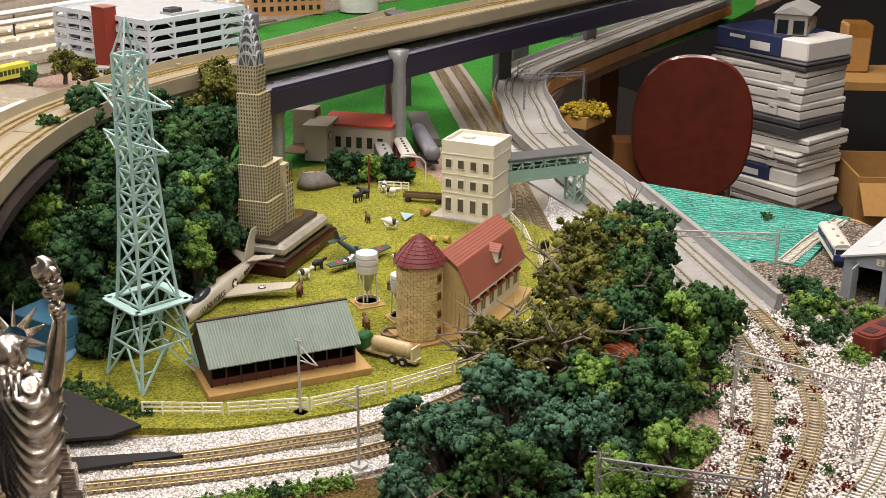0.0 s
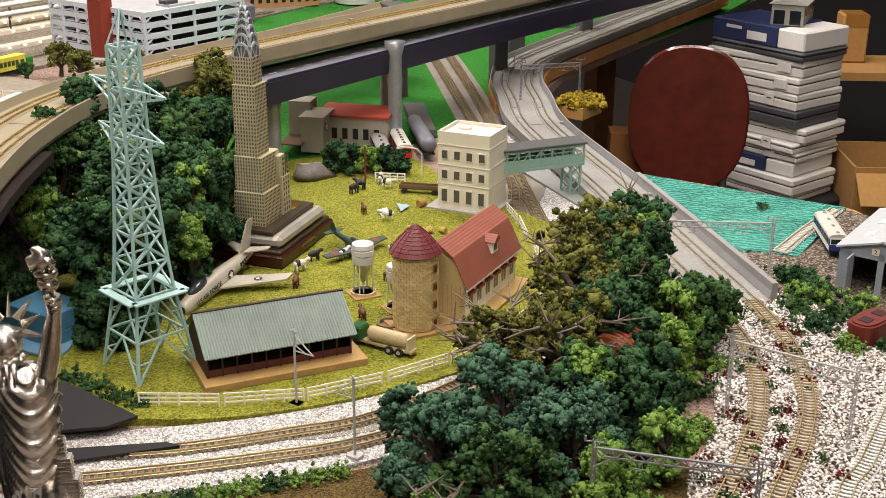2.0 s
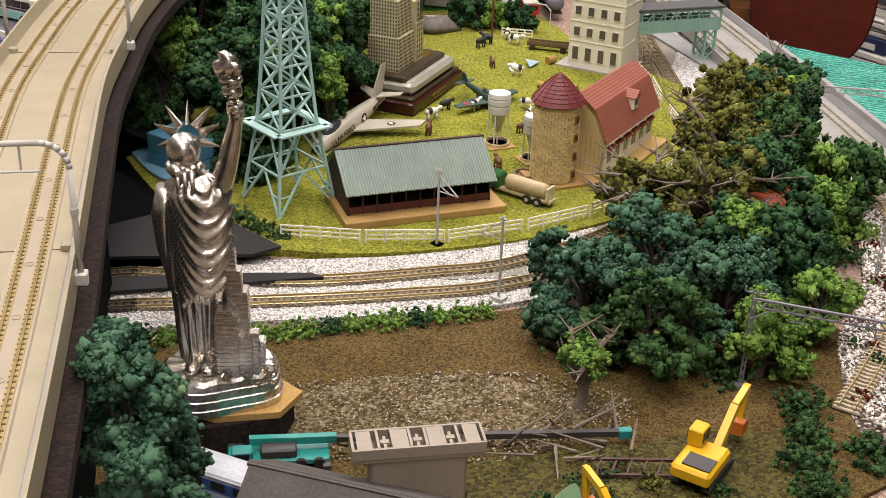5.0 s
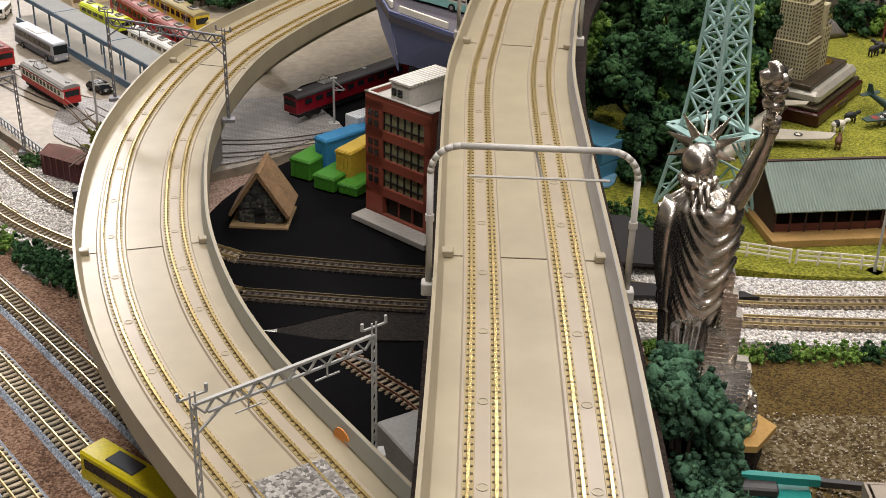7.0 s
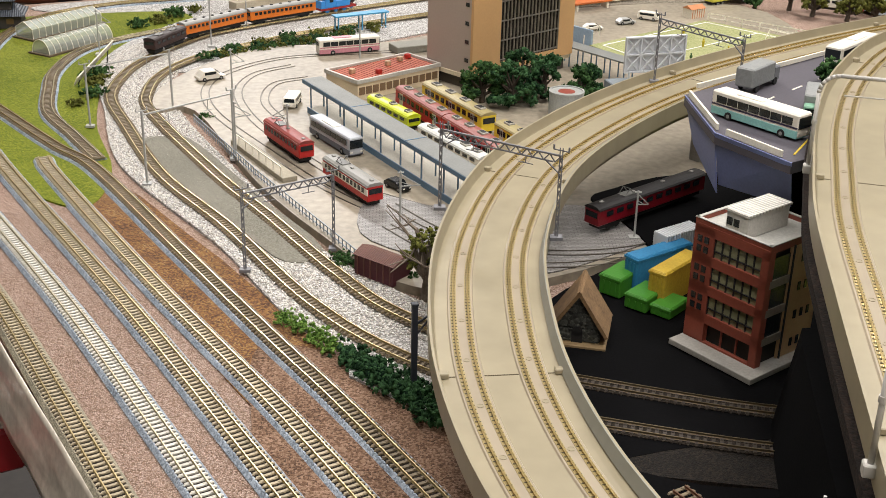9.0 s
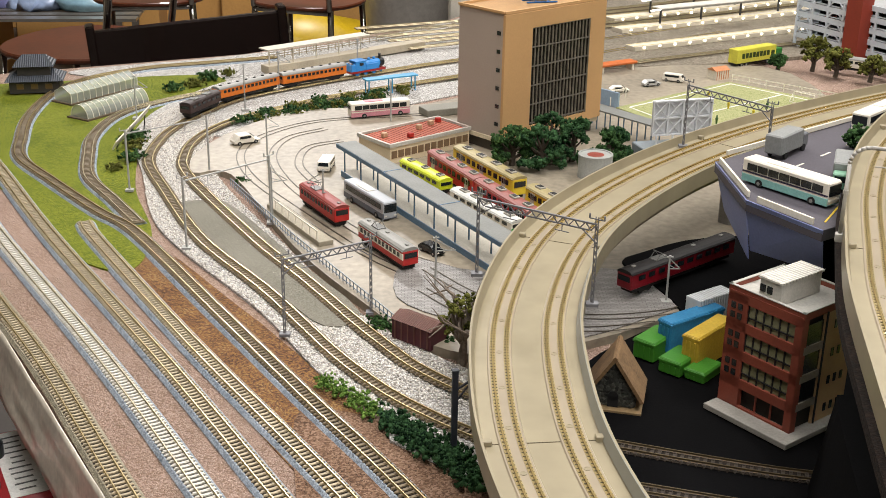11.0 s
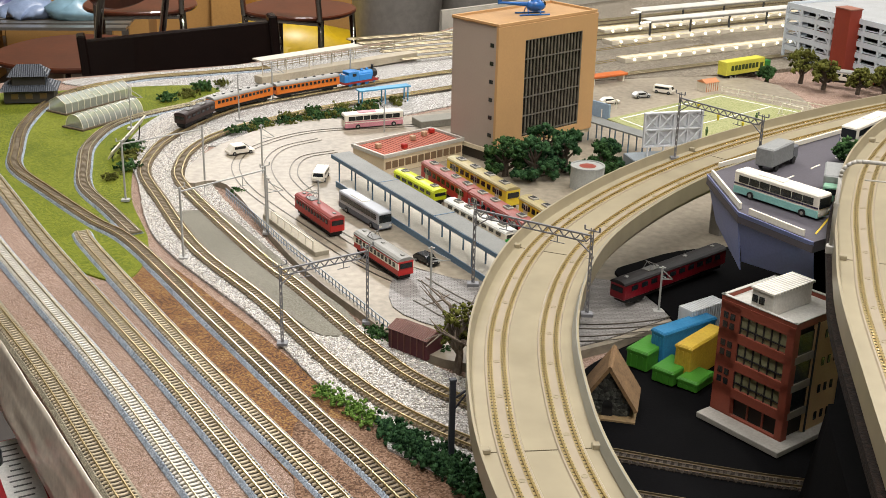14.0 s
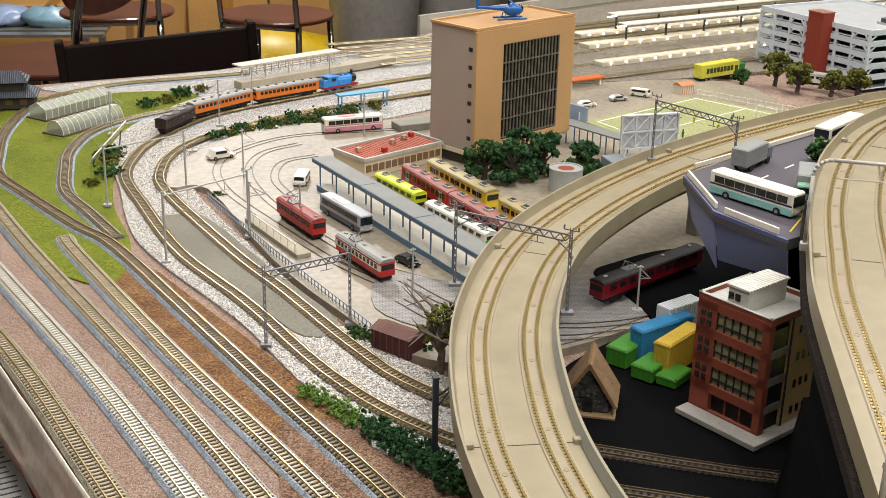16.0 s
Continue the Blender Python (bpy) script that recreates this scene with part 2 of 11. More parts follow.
# ---- shapes ----
class Shape:
    """Collects faces of one part."""

    def __init__(self):
        self.v, self.f, self.n = [], [], 0

    def add(self, verts, faces):
        self.v.extend(tuple(p) for p in verts)
        self.f.extend(tuple(i + self.n for i in q) for q in faces)
        self.n += len(verts)
        return self

    def box(self, x, y, z, sx, sy, sz, rz=0, m=None):
        """A box whose base centre is at x, y, z."""
        c, s = math.cos(radians(rz)), math.sin(radians(rz))
        vs = []
        for k in (0, sz):
            for i, j in ((-1, -1), (1, -1), (1, 1), (-1, 1)):
                a, b = i * sx / 2, j * sy / 2
                vs.append((x + a * c - b * s, y + a * s + b * c, z + k))
        if m is not None:
            vs = [m @ Vector(p) for p in vs]
        return self.add(vs, ((3, 2, 1, 0), (4, 5, 6, 7), (0, 1, 5, 4), (1, 2, 6, 5), (2, 3, 7, 6), (3, 0, 4, 7)))

    def bar(self, p, q, w, h=None, up=(0, 0, 1)):
        """A square bar from p to q."""
        h = w if h is None else h
        p, q, up = Vector(p), Vector(q), Vector(up)
        d = (q - p).normalized()
        if abs(d.dot(up)) > 0.98:
            up = Vector((1, 0, 0))
        a = d.cross(up).normalized() * w / 2
        b = a.cross(d).normalized() * h / 2
        vs = [e + i * a + j * b for e in (p, q) for i, j in ((-1, -1), (1, -1), (1, 1), (-1, 1))]
        return self.add(vs, ((3, 2, 1, 0), (4, 5, 6, 7), (0, 1, 5, 4), (1, 2, 6, 5), (2, 3, 7, 6), (3, 0, 4, 7)))

    def chain(self, pts, w):
        """One square bar carried through upright points, mitred."""
        vs = [Vector(p) + Vector((i * w / 2, j * w / 2, 0)) for p in pts for i, j in ((-1, -1), (1, -1), (1, 1), (-1, 1))]
        n = len(pts)
        fs = [(4 * k + a, 4 * k + (a + 1) % 4, 4 * k + 4 + (a + 1) % 4, 4 * k + 4 + a) for k in range(n - 1) for a in range(4)]
        return self.add(vs, fs + [(3, 2, 1, 0), tuple(range(4 * n - 4, 4 * n))])

    def tube(self, p, q, r, r2=None, n=8, cap=True):
        r2 = r if r2 is None else r2
        p, q = Vector(p), Vector(q)
        d = (q - p).normalized()
        a = d.orthogonal().normalized()
        b = d.cross(a)
        vs = [e + (a * math.cos(k * math.tau / n) + b * math.sin(k * math.tau / n)) * rr for e, rr in ((p, r), (q, r2)) for k in range(n)]
        fs = [(k, (k + 1) % n, n + (k + 1) % n, n + k) for k in range(n)]
        if cap:
            fs += [tuple(reversed(range(n))), tuple(range(n, 2 * n))]
        return self.add(vs, fs)

    def lathe(self, profile, n=20, x=0, y=0, z=0, squash=1.0):
        """Rings of (radius, height)."""
        vs = [(x + r * math.cos(k * math.tau / n), y + r * squash * math.sin(k * math.tau / n), z + h) for r, h in profile for k in range(n)]
        fs = [(i * n + k, i * n + (k + 1) % n, (i + 1) * n + (k + 1) % n, (i + 1) * n + k) for i in range(len(profile) - 1) for k in range(n)]
        fs += [tuple(reversed(range(n))), tuple(range((len(profile) - 1) * n, len(profile) * n))]
        return self.add(vs, fs)

    def sweep(self, pts, profile, closed=True, caps=True):
        """A profile of (sideways, up) carried along level points; sideways is to the left of the way."""
        pts = np.asarray(pts, float)
        d = np.gradient(pts[:, :2], axis=0)
        d /= np.linalg.norm(d, axis=1)[:, None] + 1e-12
        k, n = len(profile), len(pts)
        vs = [(p[0] - t[1] * o, p[1] + t[0] * o, p[2] + h) for p, t in zip(pts, d) for o, h in profile]
        m = k if closed else k - 1
        fs = [(i * k + j, (i + 1) * k + j, (i + 1) * k + (j + 1) % k, i * k + (j + 1) % k) for i in range(n - 1) for j in range(m)]
        if closed and caps:
            fs += [tuple(range(k)), tuple(reversed(range((n - 1) * k, n * k)))]
        return self.add(vs, fs)

    def prism(self, outline, z0, z1):
        n = len(outline)
        vs = [(x, y, z) for z in (z0, z1) for x, y in outline]
        return self.add(vs, [tuple(reversed(range(n))), tuple(range(n, 2 * n))] + [(k, (k + 1) % n, n + (k + 1) % n, n + k) for k in range(n)])

    def slab(self, outline, m, t):
        """An outline in x, y pushed by t along z, laid by the matrix m."""
        n = len(outline)
        vs = [m @ Vector((x, y, z)) for z in (0, t) for x, y in outline]
        return self.add(vs, [tuple(reversed(range(n))), tuple(range(n, 2 * n))] + [(k, (k + 1) % n, n + (k + 1) % n, n + k) for k in range(n)])

    def ball(self, c, r, n=10, m=6, sx=1, sy=1, sz=1):
        pr = [(max(math.sin(math.pi * i / m), 0.02) * r, -math.cos(math.pi * i / m) * r * sz) for i in range(m + 1)]
        vs = [(c[0] + q * sx * math.cos(k * math.tau / n), c[1] + q * sy * math.sin(k * math.tau / n), c[2] + h) for q, h in pr for k in range(n)]
        fs = [(i * n + k, i * n + (k + 1) % n, (i + 1) * n + (k + 1) % n, (i + 1) * n + k) for i in range(m) for k in range(n)]
        return self.add(vs, fs)


def spline(ctrl, step=0.01):
    """A smooth line through the control points, evenly stepped."""
    c = np.array([(*p, 0.0)[:3] if len(p) == 2 else p for p in ctrl], float)
    if len(c) == 2:
        n = max(2, int(np.linalg.norm(c[1] - c[0]) / step))
        return np.linspace(c[0], c[1], n)
    e = np.vstack([2 * c[0] - c[1], c, 2 * c[-1] - c[-2]])
    out = []
    for i in range(1, len(e) - 2):
        for u in np.linspace(0, 1, 24, endpoint=False):
            a, b, p, q = e[i - 1], e[i], e[i + 1], e[i + 2]
            out.append(0.5 * (2 * b + (p - a) * u + (2 * a - 5 * b + 4 * p - q) * u * u + (3 * b - a - 3 * p + q) * u**3))
    out.append(c[-1])
    out = np.array(out)
    s = np.r_[0, np.cumsum(np.linalg.norm(np.diff(out, axis=0), axis=1))]
    u = np.linspace(0, s[-1], max(3, int(s[-1] / step) + 1))
    return np.stack([np.interp(u, s, out[:, k]) for k in range(3)], 1)


def ring(ctrl, n=6):
    """A smooth closed outline through control points."""
    c = np.array(ctrl, float)
    out = []
    for i in range(len(c)):
        a, b, p, q = c[i - 1], c[i], c[(i + 1) % len(c)], c[(i + 2) % len(c)]
        for u in np.linspace(0, 1, n, endpoint=False):
            out.append(tuple(0.5 * (2 * b + (p - a) * u + (2 * a - 5 * b + 4 * p - q) * u * u + (3 * b - a - 3 * p + q) * u**3)))
    return out


def shift(pts, off):
    """The line moved sideways (left is positive)."""
    pts = np.asarray(pts, float)
    d = np.gradient(pts[:, :2], axis=0)
    d /= np.linalg.norm(d, axis=1)[:, None] + 1e-12
    return np.c_[pts[:, 0] - d[:, 1] * off, pts[:, 1] + d[:, 0] * off, pts[:, 2]]


def mesh_of(name, shape, material, smooth=False, bevel=0.0, uv=False):
    me = bpy.data.meshes.new(name)
    if isinstance(shape, Shape):
        me.from_pydata(shape.v, [], shape.f)
    else:
        shape.to_mesh(me)
        shape.free()
    if bevel:
        bm = bmesh.new()
        bm.from_mesh(me)
        bmesh.ops.remove_doubles(bm, verts=bm.verts, dist=1e-7)
        sharp = [e for e in bm.edges if len(e.link_faces) == 2 and e.calc_face_angle(0) > 0.5]
        bmesh.ops.bevel(bm, geom=sharp, offset=bevel, segments=1, affect="EDGES", clamp_overlap=True)
        bm.to_mesh(me)
        bm.free()
    if smooth:
        me.polygons.foreach_set("use_smooth", [True] * len(me.polygons))
    me.materials.append(material)
    me.update()
    return me


def part(name, shape, material, parent, label="", smooth=False, bevel=0.0):
    ob = new(name, mesh_of(name, shape, material, smooth, bevel))
    ob.parent = parent
    if label:
        ob["label"] = label
    return ob


def same_part(name, me, parent, m=None):
    """One more part on shared mesh data."""
    ob = new(name, me)
    ob.parent = parent
    if m is not None:
        ob.matrix_basis = m
    return ob


def thing(name, label, category, at=None, group="", kind=""):
    ob = new(name)
    ob.empty_display_size = 0.01
    if at is not None:
        ob.matrix_world = at
    return tagged(ob, label, category, group, kind)


def single(name, shape, material, label, category, at=None, group="", kind="", smooth=False, bevel=0.0):
    ob = new(name, mesh_of(name, shape, material, smooth, bevel))
    if at is not None:
        ob.matrix_world = at
    return tagged(ob, label, category, group, kind)


def ground_patch(name, outline, z, material, label, depth=0.004, n=6, category="ground", rough_edge=0.0):
    pts = ring(outline, n) if n > 1 else outline
    if rough_edge:
        r = random.Random(len(pts))
        pts = [(x + r.uniform(-1, 1) * rough_edge, y + r.uniform(-1, 1) * rough_edge) for x, y in pts]
    return single(name, Shape().prism(pts, z - depth, z), material, label, category, kind="structure")


def circle_row(n):
    return [k * math.tau / n for k in range(n)]


# foliage clumps, shared arrays
def clump_arrays(seed, rough=0.55):
    bm = bmesh.new()
    bmesh.ops.create_icosphere(bm, subdivisions=2, radius=1)
    for v in bm.verts:
        p = v.co.copy()
        d = noise.fractal(p * 2.2 + Vector((seed * 7.1, 0, 0)), 0.7, 2.2, 4)
        v.co = p * max(0.35, 1 + rough * d + 0.30 * noise.noise(p * 5 + Vector((0, seed, 0))))
    vs = np.array([v.co[:] for v in bm.verts])
    fs = np.array([[v.index for v in f.verts] for f in bm.faces])
    bm.free()
    return vs, fs


CLUMPS = [clump_arrays(i) for i in range(7)]
def tuft_arrays(seed, crumbs=9):
    """A lumpy foam clump with smaller crumbs stuck on it."""
    rng = random.Random(900 + seed)
    bm = bmesh.new()
    bmesh.ops.create_icosphere(bm, subdivisions=2 if seed < 2 else 1, radius=0.85)
    vs = [tuple(v.co * (1 + 0.45 * noise.noise(v.co * 2.6 + Vector((seed * 3.7, 0, 0))) + rng.uniform(-0.12, 0.12))) for v in bm.verts]
    fs = [tuple(v.index for v in f.verts) for f in bm.faces]
    bm.free()
    for _ in range(crumbs):
        d = Vector((rng.gauss(0, 1), rng.gauss(0, 1), rng.gauss(0, 1))).normalized()
        c, r = d * rng.uniform(0.75, 1.1), rng.uniform(0.22, 0.42)
        n = len(vs)
        vs += [tuple(c + Vector(q) * r * rng.uniform(0.7, 1.3)) for q in ((1, 0, 0), (0, 1, 0), (-1, 0, 0), (0, -1, 0), (0, 0, 1), (0, 0, -1))]
        fs += [tuple(n + i for i in f) for f in ((0, 1, 4), (1, 2, 4), (2, 3, 4), (3, 0, 4), (1, 0, 5), (2, 1, 5), (3, 2, 5), (0, 3, 5))]
    return np.array(vs), np.array(fs)


TUFTS = [tuft_arrays(i) for i in range(9)]


def clump_mesh(name, places, material, rng):
    """One mesh of many clumps: rows of x, y, z, radius."""
    vs, fs, n = [], [], 0
    for x, y, z, r in places:
        v, f = TUFTS[rng.randrange(len(TUFTS))]
        m = np.array(Euler((rng.uniform(0, 6.3), rng.uniform(0, 6.3), rng.uniform(0, 6.3))).to_matrix())
        vs.append((v * r * np.array([1, 1, rng.uniform(0.7, 1.0)])) @ m.T + (x, y, z))
        fs.append(f + n)
        n += len(v)
    vs, fs = np.concatenate(vs), np.concatenate(fs)
    me = bpy.data.meshes.new(name)
    me.vertices.add(len(vs)), me.vertices.foreach_set("co", vs.ravel())
    me.loops.add(fs.size), me.loops.foreach_set("vertex_index", fs.ravel().astype(np.int32))
    me.polygons.add(len(fs)), me.polygons.foreach_set("loop_start", np.arange(0, fs.size, 3, dtype=np.int32))
    me.update(calc_edges=True)
    me.materials.append(material)
    return me


def loose_stones(name, outline, z, count, size, material, label, seed=1):
    """Loose grains lying on an outlined patch, one mesh."""
    rs = np.random.RandomState(seed)
    pts = np.array(ring(outline, 6))
    lo, hi = pts.min(0), pts.max(0)
    xy = lo + (hi - lo) * rs.rand(count * 4, 2)
    inside = np.zeros(len(xy), bool)
    for (x0, y0), (x1, y1) in zip(pts, np.roll(pts, -1, axis=0)):
        cut = (y0 > xy[:, 1]) != (y1 > xy[:, 1])
        inside ^= cut & (xy[:, 0] < (x1 - x0) * (xy[:, 1] - y0) / (y1 - y0 + 1e-12) + x0)
    xy = xy[inside][:int(count * 1.3)]
    near = kdtree.KDTree(len(TRACK_POINTS))
    for i, p in enumerate(TRACK_POINTS):
        near.insert(p, i)
    near.balance()
    xy = xy[[near.find((x, y, 0))[2] > 0.0086 or i % 23 == 0 for i, (x, y) in enumerate(xy)]][:count]
    n = len(xy)
    base = np.array([(1, 0, 0), (0, 1, 0), (-1, 0, 0), (0, -1, 0), (0, 0, 0.8), (0, 0, -0.5)], float)
    tri = np.array([(0, 1, 4), (1, 2, 4), (2, 3, 4), (3, 0, 4), (1, 0, 5), (2, 1, 5), (3, 2, 5), (0, 3, 5)])
    r = rs.uniform(size[0], size[1], n)
    a = rs.uniform(0, 6.283, n)
    v = base[None] * rs.uniform(0.6, 1.2, (n, 6, 1)) * r[:, None, None]
    c, s = np.cos(a)[:, None], np.sin(a)[:, None]
    vx, vy = v[:, :, 0] * c - v[:, :, 1] * s, v[:, :, 0] * s + v[:, :, 1] * c
    out = np.stack([vx + xy[:, :1], vy + xy[:, 1:], v[:, :, 2] + z], 2).reshape(-1, 3)
    fs = (tri[None] + 6 * np.arange(n)[:, None, None]).reshape(-1, 3)
    me = bpy.data.meshes.new(name)
    me.vertices.add(len(out)), me.vertices.foreach_set("co", out.ravel())
    me.loops.add(fs.size), me.loops.foreach_set("vertex_index", fs.ravel().astype(np.int32))
    me.polygons.add(len(fs)), me.polygons.foreach_set("loop_start", np.arange(0, fs.size, 3, dtype=np.int32))
    me.update(calc_edges=True)
    me.materials.append(material)
    return tagged(new(name, me), label, "gravel", kind="stuff")


def stone(name, dark, mid, light):
    """Stones that each have their own tone."""
    if name in MATS:
        return MATS[name]
    m, nt, b, node, link = nodes_of(name)
    geo, ramp = node("ShaderNodeNewGeometry"), node("ShaderNodeValToRGB")
    ramp.color_ramp.elements.new(0.4)
    for e, p, c in zip(ramp.color_ramp.elements, (0.0, 0.35, 1.0), (dark, mid, light)):
        e.position, e.color = p, (*lin(c), 1)
    link(geo.outputs["Random Per Island"], ramp.inputs[0]), link(ramp.outputs[0], b.inputs["Base Color"])
    b.inputs["Roughness"].default_value, b.inputs["Specular IOR Level"].default_value = 0.85, 0.3
    MATS[name] = m
    return m

# ---- surfaces used in several places ----
BALLAST_PINK = grit("pink_brown_ballast", ["6a5546", "957c6a", "b0978a", "c2ada0"], 0.0010, patch=16, bump=0.7, broad=0.3, gap=0.6)
BALLAST_WHITE = grit("white_grey_gravel", ["86827c", "c0bdb8", "dedcd8", "efedea"], 0.0016, patch=30, bump=1.0, broad=0.25, gap=0.8)
BALLAST_GREY = grit("grey_gravel", ["4a4844", "7b7872", "a3a099", "bcb9b2"], 0.0016, patch=20)
ASPHALT = grit("grey_asphalt", ["5b594f", "7c796d", "8f8c80"], 0.0009, patch=12, bump=0.3)
GRASS = grit("yellow_green_scenic_grass", ["3f4012", "6d7020", "8a8a2c", "a5a144"], 0.0014, patch=32, bump=0.9)
GRASS_FRESH = grit("fresh_green_scenic_grass", ["3c4a0c", "5f6c16", "7c8322", "999a3c"], 0.0012, patch=16, bump=0.9)
EARTH = grit("brown_scenic_earth", ["1c1308", "3b2c12", "54421c", "625228", "6e664a"], 0.0011, patch=22, bump=0.7)
DIRT = grit("ochre_scenic_dirt", ["2a1c14", "583e2e", "745238", "8f6a3c", "a08a62"], 0.0012, patch=34, bump=0.7)
STREET = paint("beige_street_board", "9b917f", 0.5, var=0.30, scale=7, fine=120, bump=0.03)
BLACK = paint("black_painted_board", "0b0b0c", 0.95, var=0.3, scale=20, bump=0.05, spec=0.06)
DECK = paint("tan_viaduct_plastic", "998f76", 0.36, var=0.14, scale=5, fine=45, bump=0.0)
SLAB_PINK = paint("pinkish_track_slab", "9f937f", 0.32, var=0.14, scale=6, fine=40, bump=0.0)
DECK_GREY = paint("grey_viaduct_plastic", "92908a", 0.6, var=0.18, scale=15, fine=260, bump=0.03)
RAIL = paint("nickel_rail", "c6bb9c", 0.35, 0.75, var=0.15, scale=60, bump=0)
RAIL_BRASS = paint("bright_brass_rail", "d0b980", 0.26, 0.8, var=0.15, scale=60, bump=0)
RAIL_GOLD = paint("brassy_rail", "cbb98a", 0.32, 0.8, var=0.15, scale=60, bump=0)
TIE_BROWN = paint("brown_sleeper_plastic", "b4a68a", 0.6, var=0.22, scale=80, rnd=0.45)
TIE_DARK = paint("dark_brown_sleeper_plastic", "82735a", 0.65, var=0.25, scale=80, rnd=0.45)
TIE_GREY = paint("pale_grey_sleeper_plastic", "d6d2c6", 0.6, var=0.2, scale=80, rnd=0.3)
STUD = paint("dark_rail_clip", "4f4327", 0.5)
SEAT = paint("yellow_tan_rail_seat", "a08f60", 0.36, var=0.12, scale=60)
WOOD_EDGE = paint("raw_plywood_edge", "c9924e", 0.6, var=0.25, scale=30)

# ---- the table and its ground ----
TABLE = [(-0.55, 1.32), (-0.40, 1.125), (-0.33, 1.012), (-0.172, 0.745), (0.13, 0.235), (0.5, 0.12), (1.2, 0.2), (1.32, 0.55), (1.352, 0.875), (1.208, 1.11), (1.230, 1.28),
         (1.272, 1.40), (1.315, 1.50), (1.45, 1.635), (1.74, 1.815), (2.5, 2.27), (2.5, 3.4), (0.7, 3.4), (0.06, 2.33), (-0.26, 2.06), (-0.64, 1.89), (-0.80, 1.7)]
single("table", Shape().prism(TABLE, -0.014, 0.0), BALLAST_PINK, "long layout table top spread with pinkish brown scale ballast", "table", kind="structure")
side = Shape()
for (x0, y0), (x1, y1) in zip(TABLE[4:9], TABLE[5:10]):
    d = Vector((x1 - x0, y1 - y0, 0)).normalized()
    nrm = Vector((d.y, -d.x, 0)) * 0.0022
    side.bar((x0 + nrm.x, y0 + nrm.y, -0.012), (x1 + nrm.x, y1 + nrm.y, -0.012), 0.004, 0.024)
single("table_rim", side, WOOD_EDGE, "pale raw plywood rim round the layout table", "table edge", kind="structure")

ground_patch("ground_farm", [(0.44, 0.80), (0.50, 0.735), (0.60, 0.70), (0.75, 0.70), (0.88, 0.76), (1.0, 0.90), (1.0, 1.02), (0.97, 1.10), (0.98, 1.28), (0.86, 1.33), (0.75, 1.30), (0.55, 1.35), (0.42, 1.15)], 0.006, GRASS, "meadow of yellow-green scenic grass", 0.008)
ground_patch("ground_river", [(0.33, 0.62), (0.42, 0.632), (0.62, 0.60), (0.80, 0.58), (0.80, 0.38), (0.55, 0.33), (0.33, 0.38)], 0.003, EARTH, "bare brown scenic earth bank", 0.006)
ground_patch("ground_gravel_bank", [(0.43, 0.545), (0.50, 0.55), (0.58, 0.52), (0.61, 0.47), (0.56, 0.455), (0.47, 0.48), (0.43, 0.52)], 0.0045, grit("river_shingle", ["20180c", "42341a", "584a2a", "74684e", "9a9384"], 0.0018, patch=60, bump=1.0), "strip of grey shingle on the brown earth", 0.006, rough_edge=0.004)
ground_patch("ground_scrub", [(0.50, 0.44), (0.62, 0.43), (0.72, 0.40), (0.66, 0.30), (0.48, 0.32)], 0.004, grit("mossy_scrub", ["1e1a0c", "3a3316", "524a22", "5c6228"], 0.0018, patch=30, bump=0.9), "mossy green-brown scrub ground", 0.006, rough_edge=0.004)
ground_patch("ground_ballast_front", [(0.345, 0.768), (0.40, 0.755), (0.60, 0.70), (0.76, 0.72), (0.90, 0.80), (0.98, 0.92), (1.01, 0.90), (0.92, 0.74), (0.76, 0.64), (0.62, 0.608), (0.40, 0.655), (0.345, 0.662)], 0.0035, BALLAST_WHITE, "pale gravel ballast under the two front tracks", 0.006)
ground_patch("ground_ballast_curve", [(0.05, 0.86), (0.18, 0.795), (0.205, 0.788), (0.195, 0.685), (0.16, 0.69), (0.02, 0.80)], 0.0035, BALLAST_WHITE, "pale gravel ballast where the front tracks curve", 0.006, n=2)
# The viaducts' shade over this gap is put into the grit's colour.
ground_patch("ground_gap_grit", [(0.198, 0.788), (0.345, 0.772), (0.345, 0.655), (0.188, 0.683)], 0.0036, grit("viaduct_shade_grit", ["0c0a08", "17130f", "2c251d"], 0.0013, patch=30), "grit between the viaducts with their shade put into its colour", 0.005, n=1)
ground_patch("ground_siding_road", [(0.585, 0.675), (0.65, 0.665), (0.71, 0.672), (0.72, 0.652), (0.66, 0.643), (0.595, 0.655)], 0.0043, ASPHALT, "grey crossing slab between the tracks", 0.003, n=3)
ground_patch("ground_right_gravel", [(0.76, 0.36), (0.98, 0.36), (1.12, 0.50), (1.12, 0.68), (1.09, 0.735), (1.02, 0.735), (0.97, 0.66), (0.88, 0.54), (0.80, 0.47)], 0.0035, grit("white_chipped_stone", ["2a2119", "54463a", "8a7d70", "cfc8be"], 0.0024, broad=0.25, gap=0.8, patch=30, bump=1.0), "coarse white stone chips under curved tracks", 0.006)
single("ground_back_ballast", Shape().sweep(spline([(0.957, 0.90, 0.003), (1.03, 1.075, 0.003), (1.12, 1.29, 0.003), (1.173, 1.44, 0.003), (1.33, 1.877, 0.003), (1.385, 2.1, 0.003)], 0.03), [(-0.034, -0.004), (-0.034, 0.0), (0.034, 0.0), (0.034, -0.004)][::-1]), paint("grey_plastic_roadbed", "857e72", 0.7, var=0.25, scale=30), "grey roadbed under the two back tracks", "ground", kind="structure")
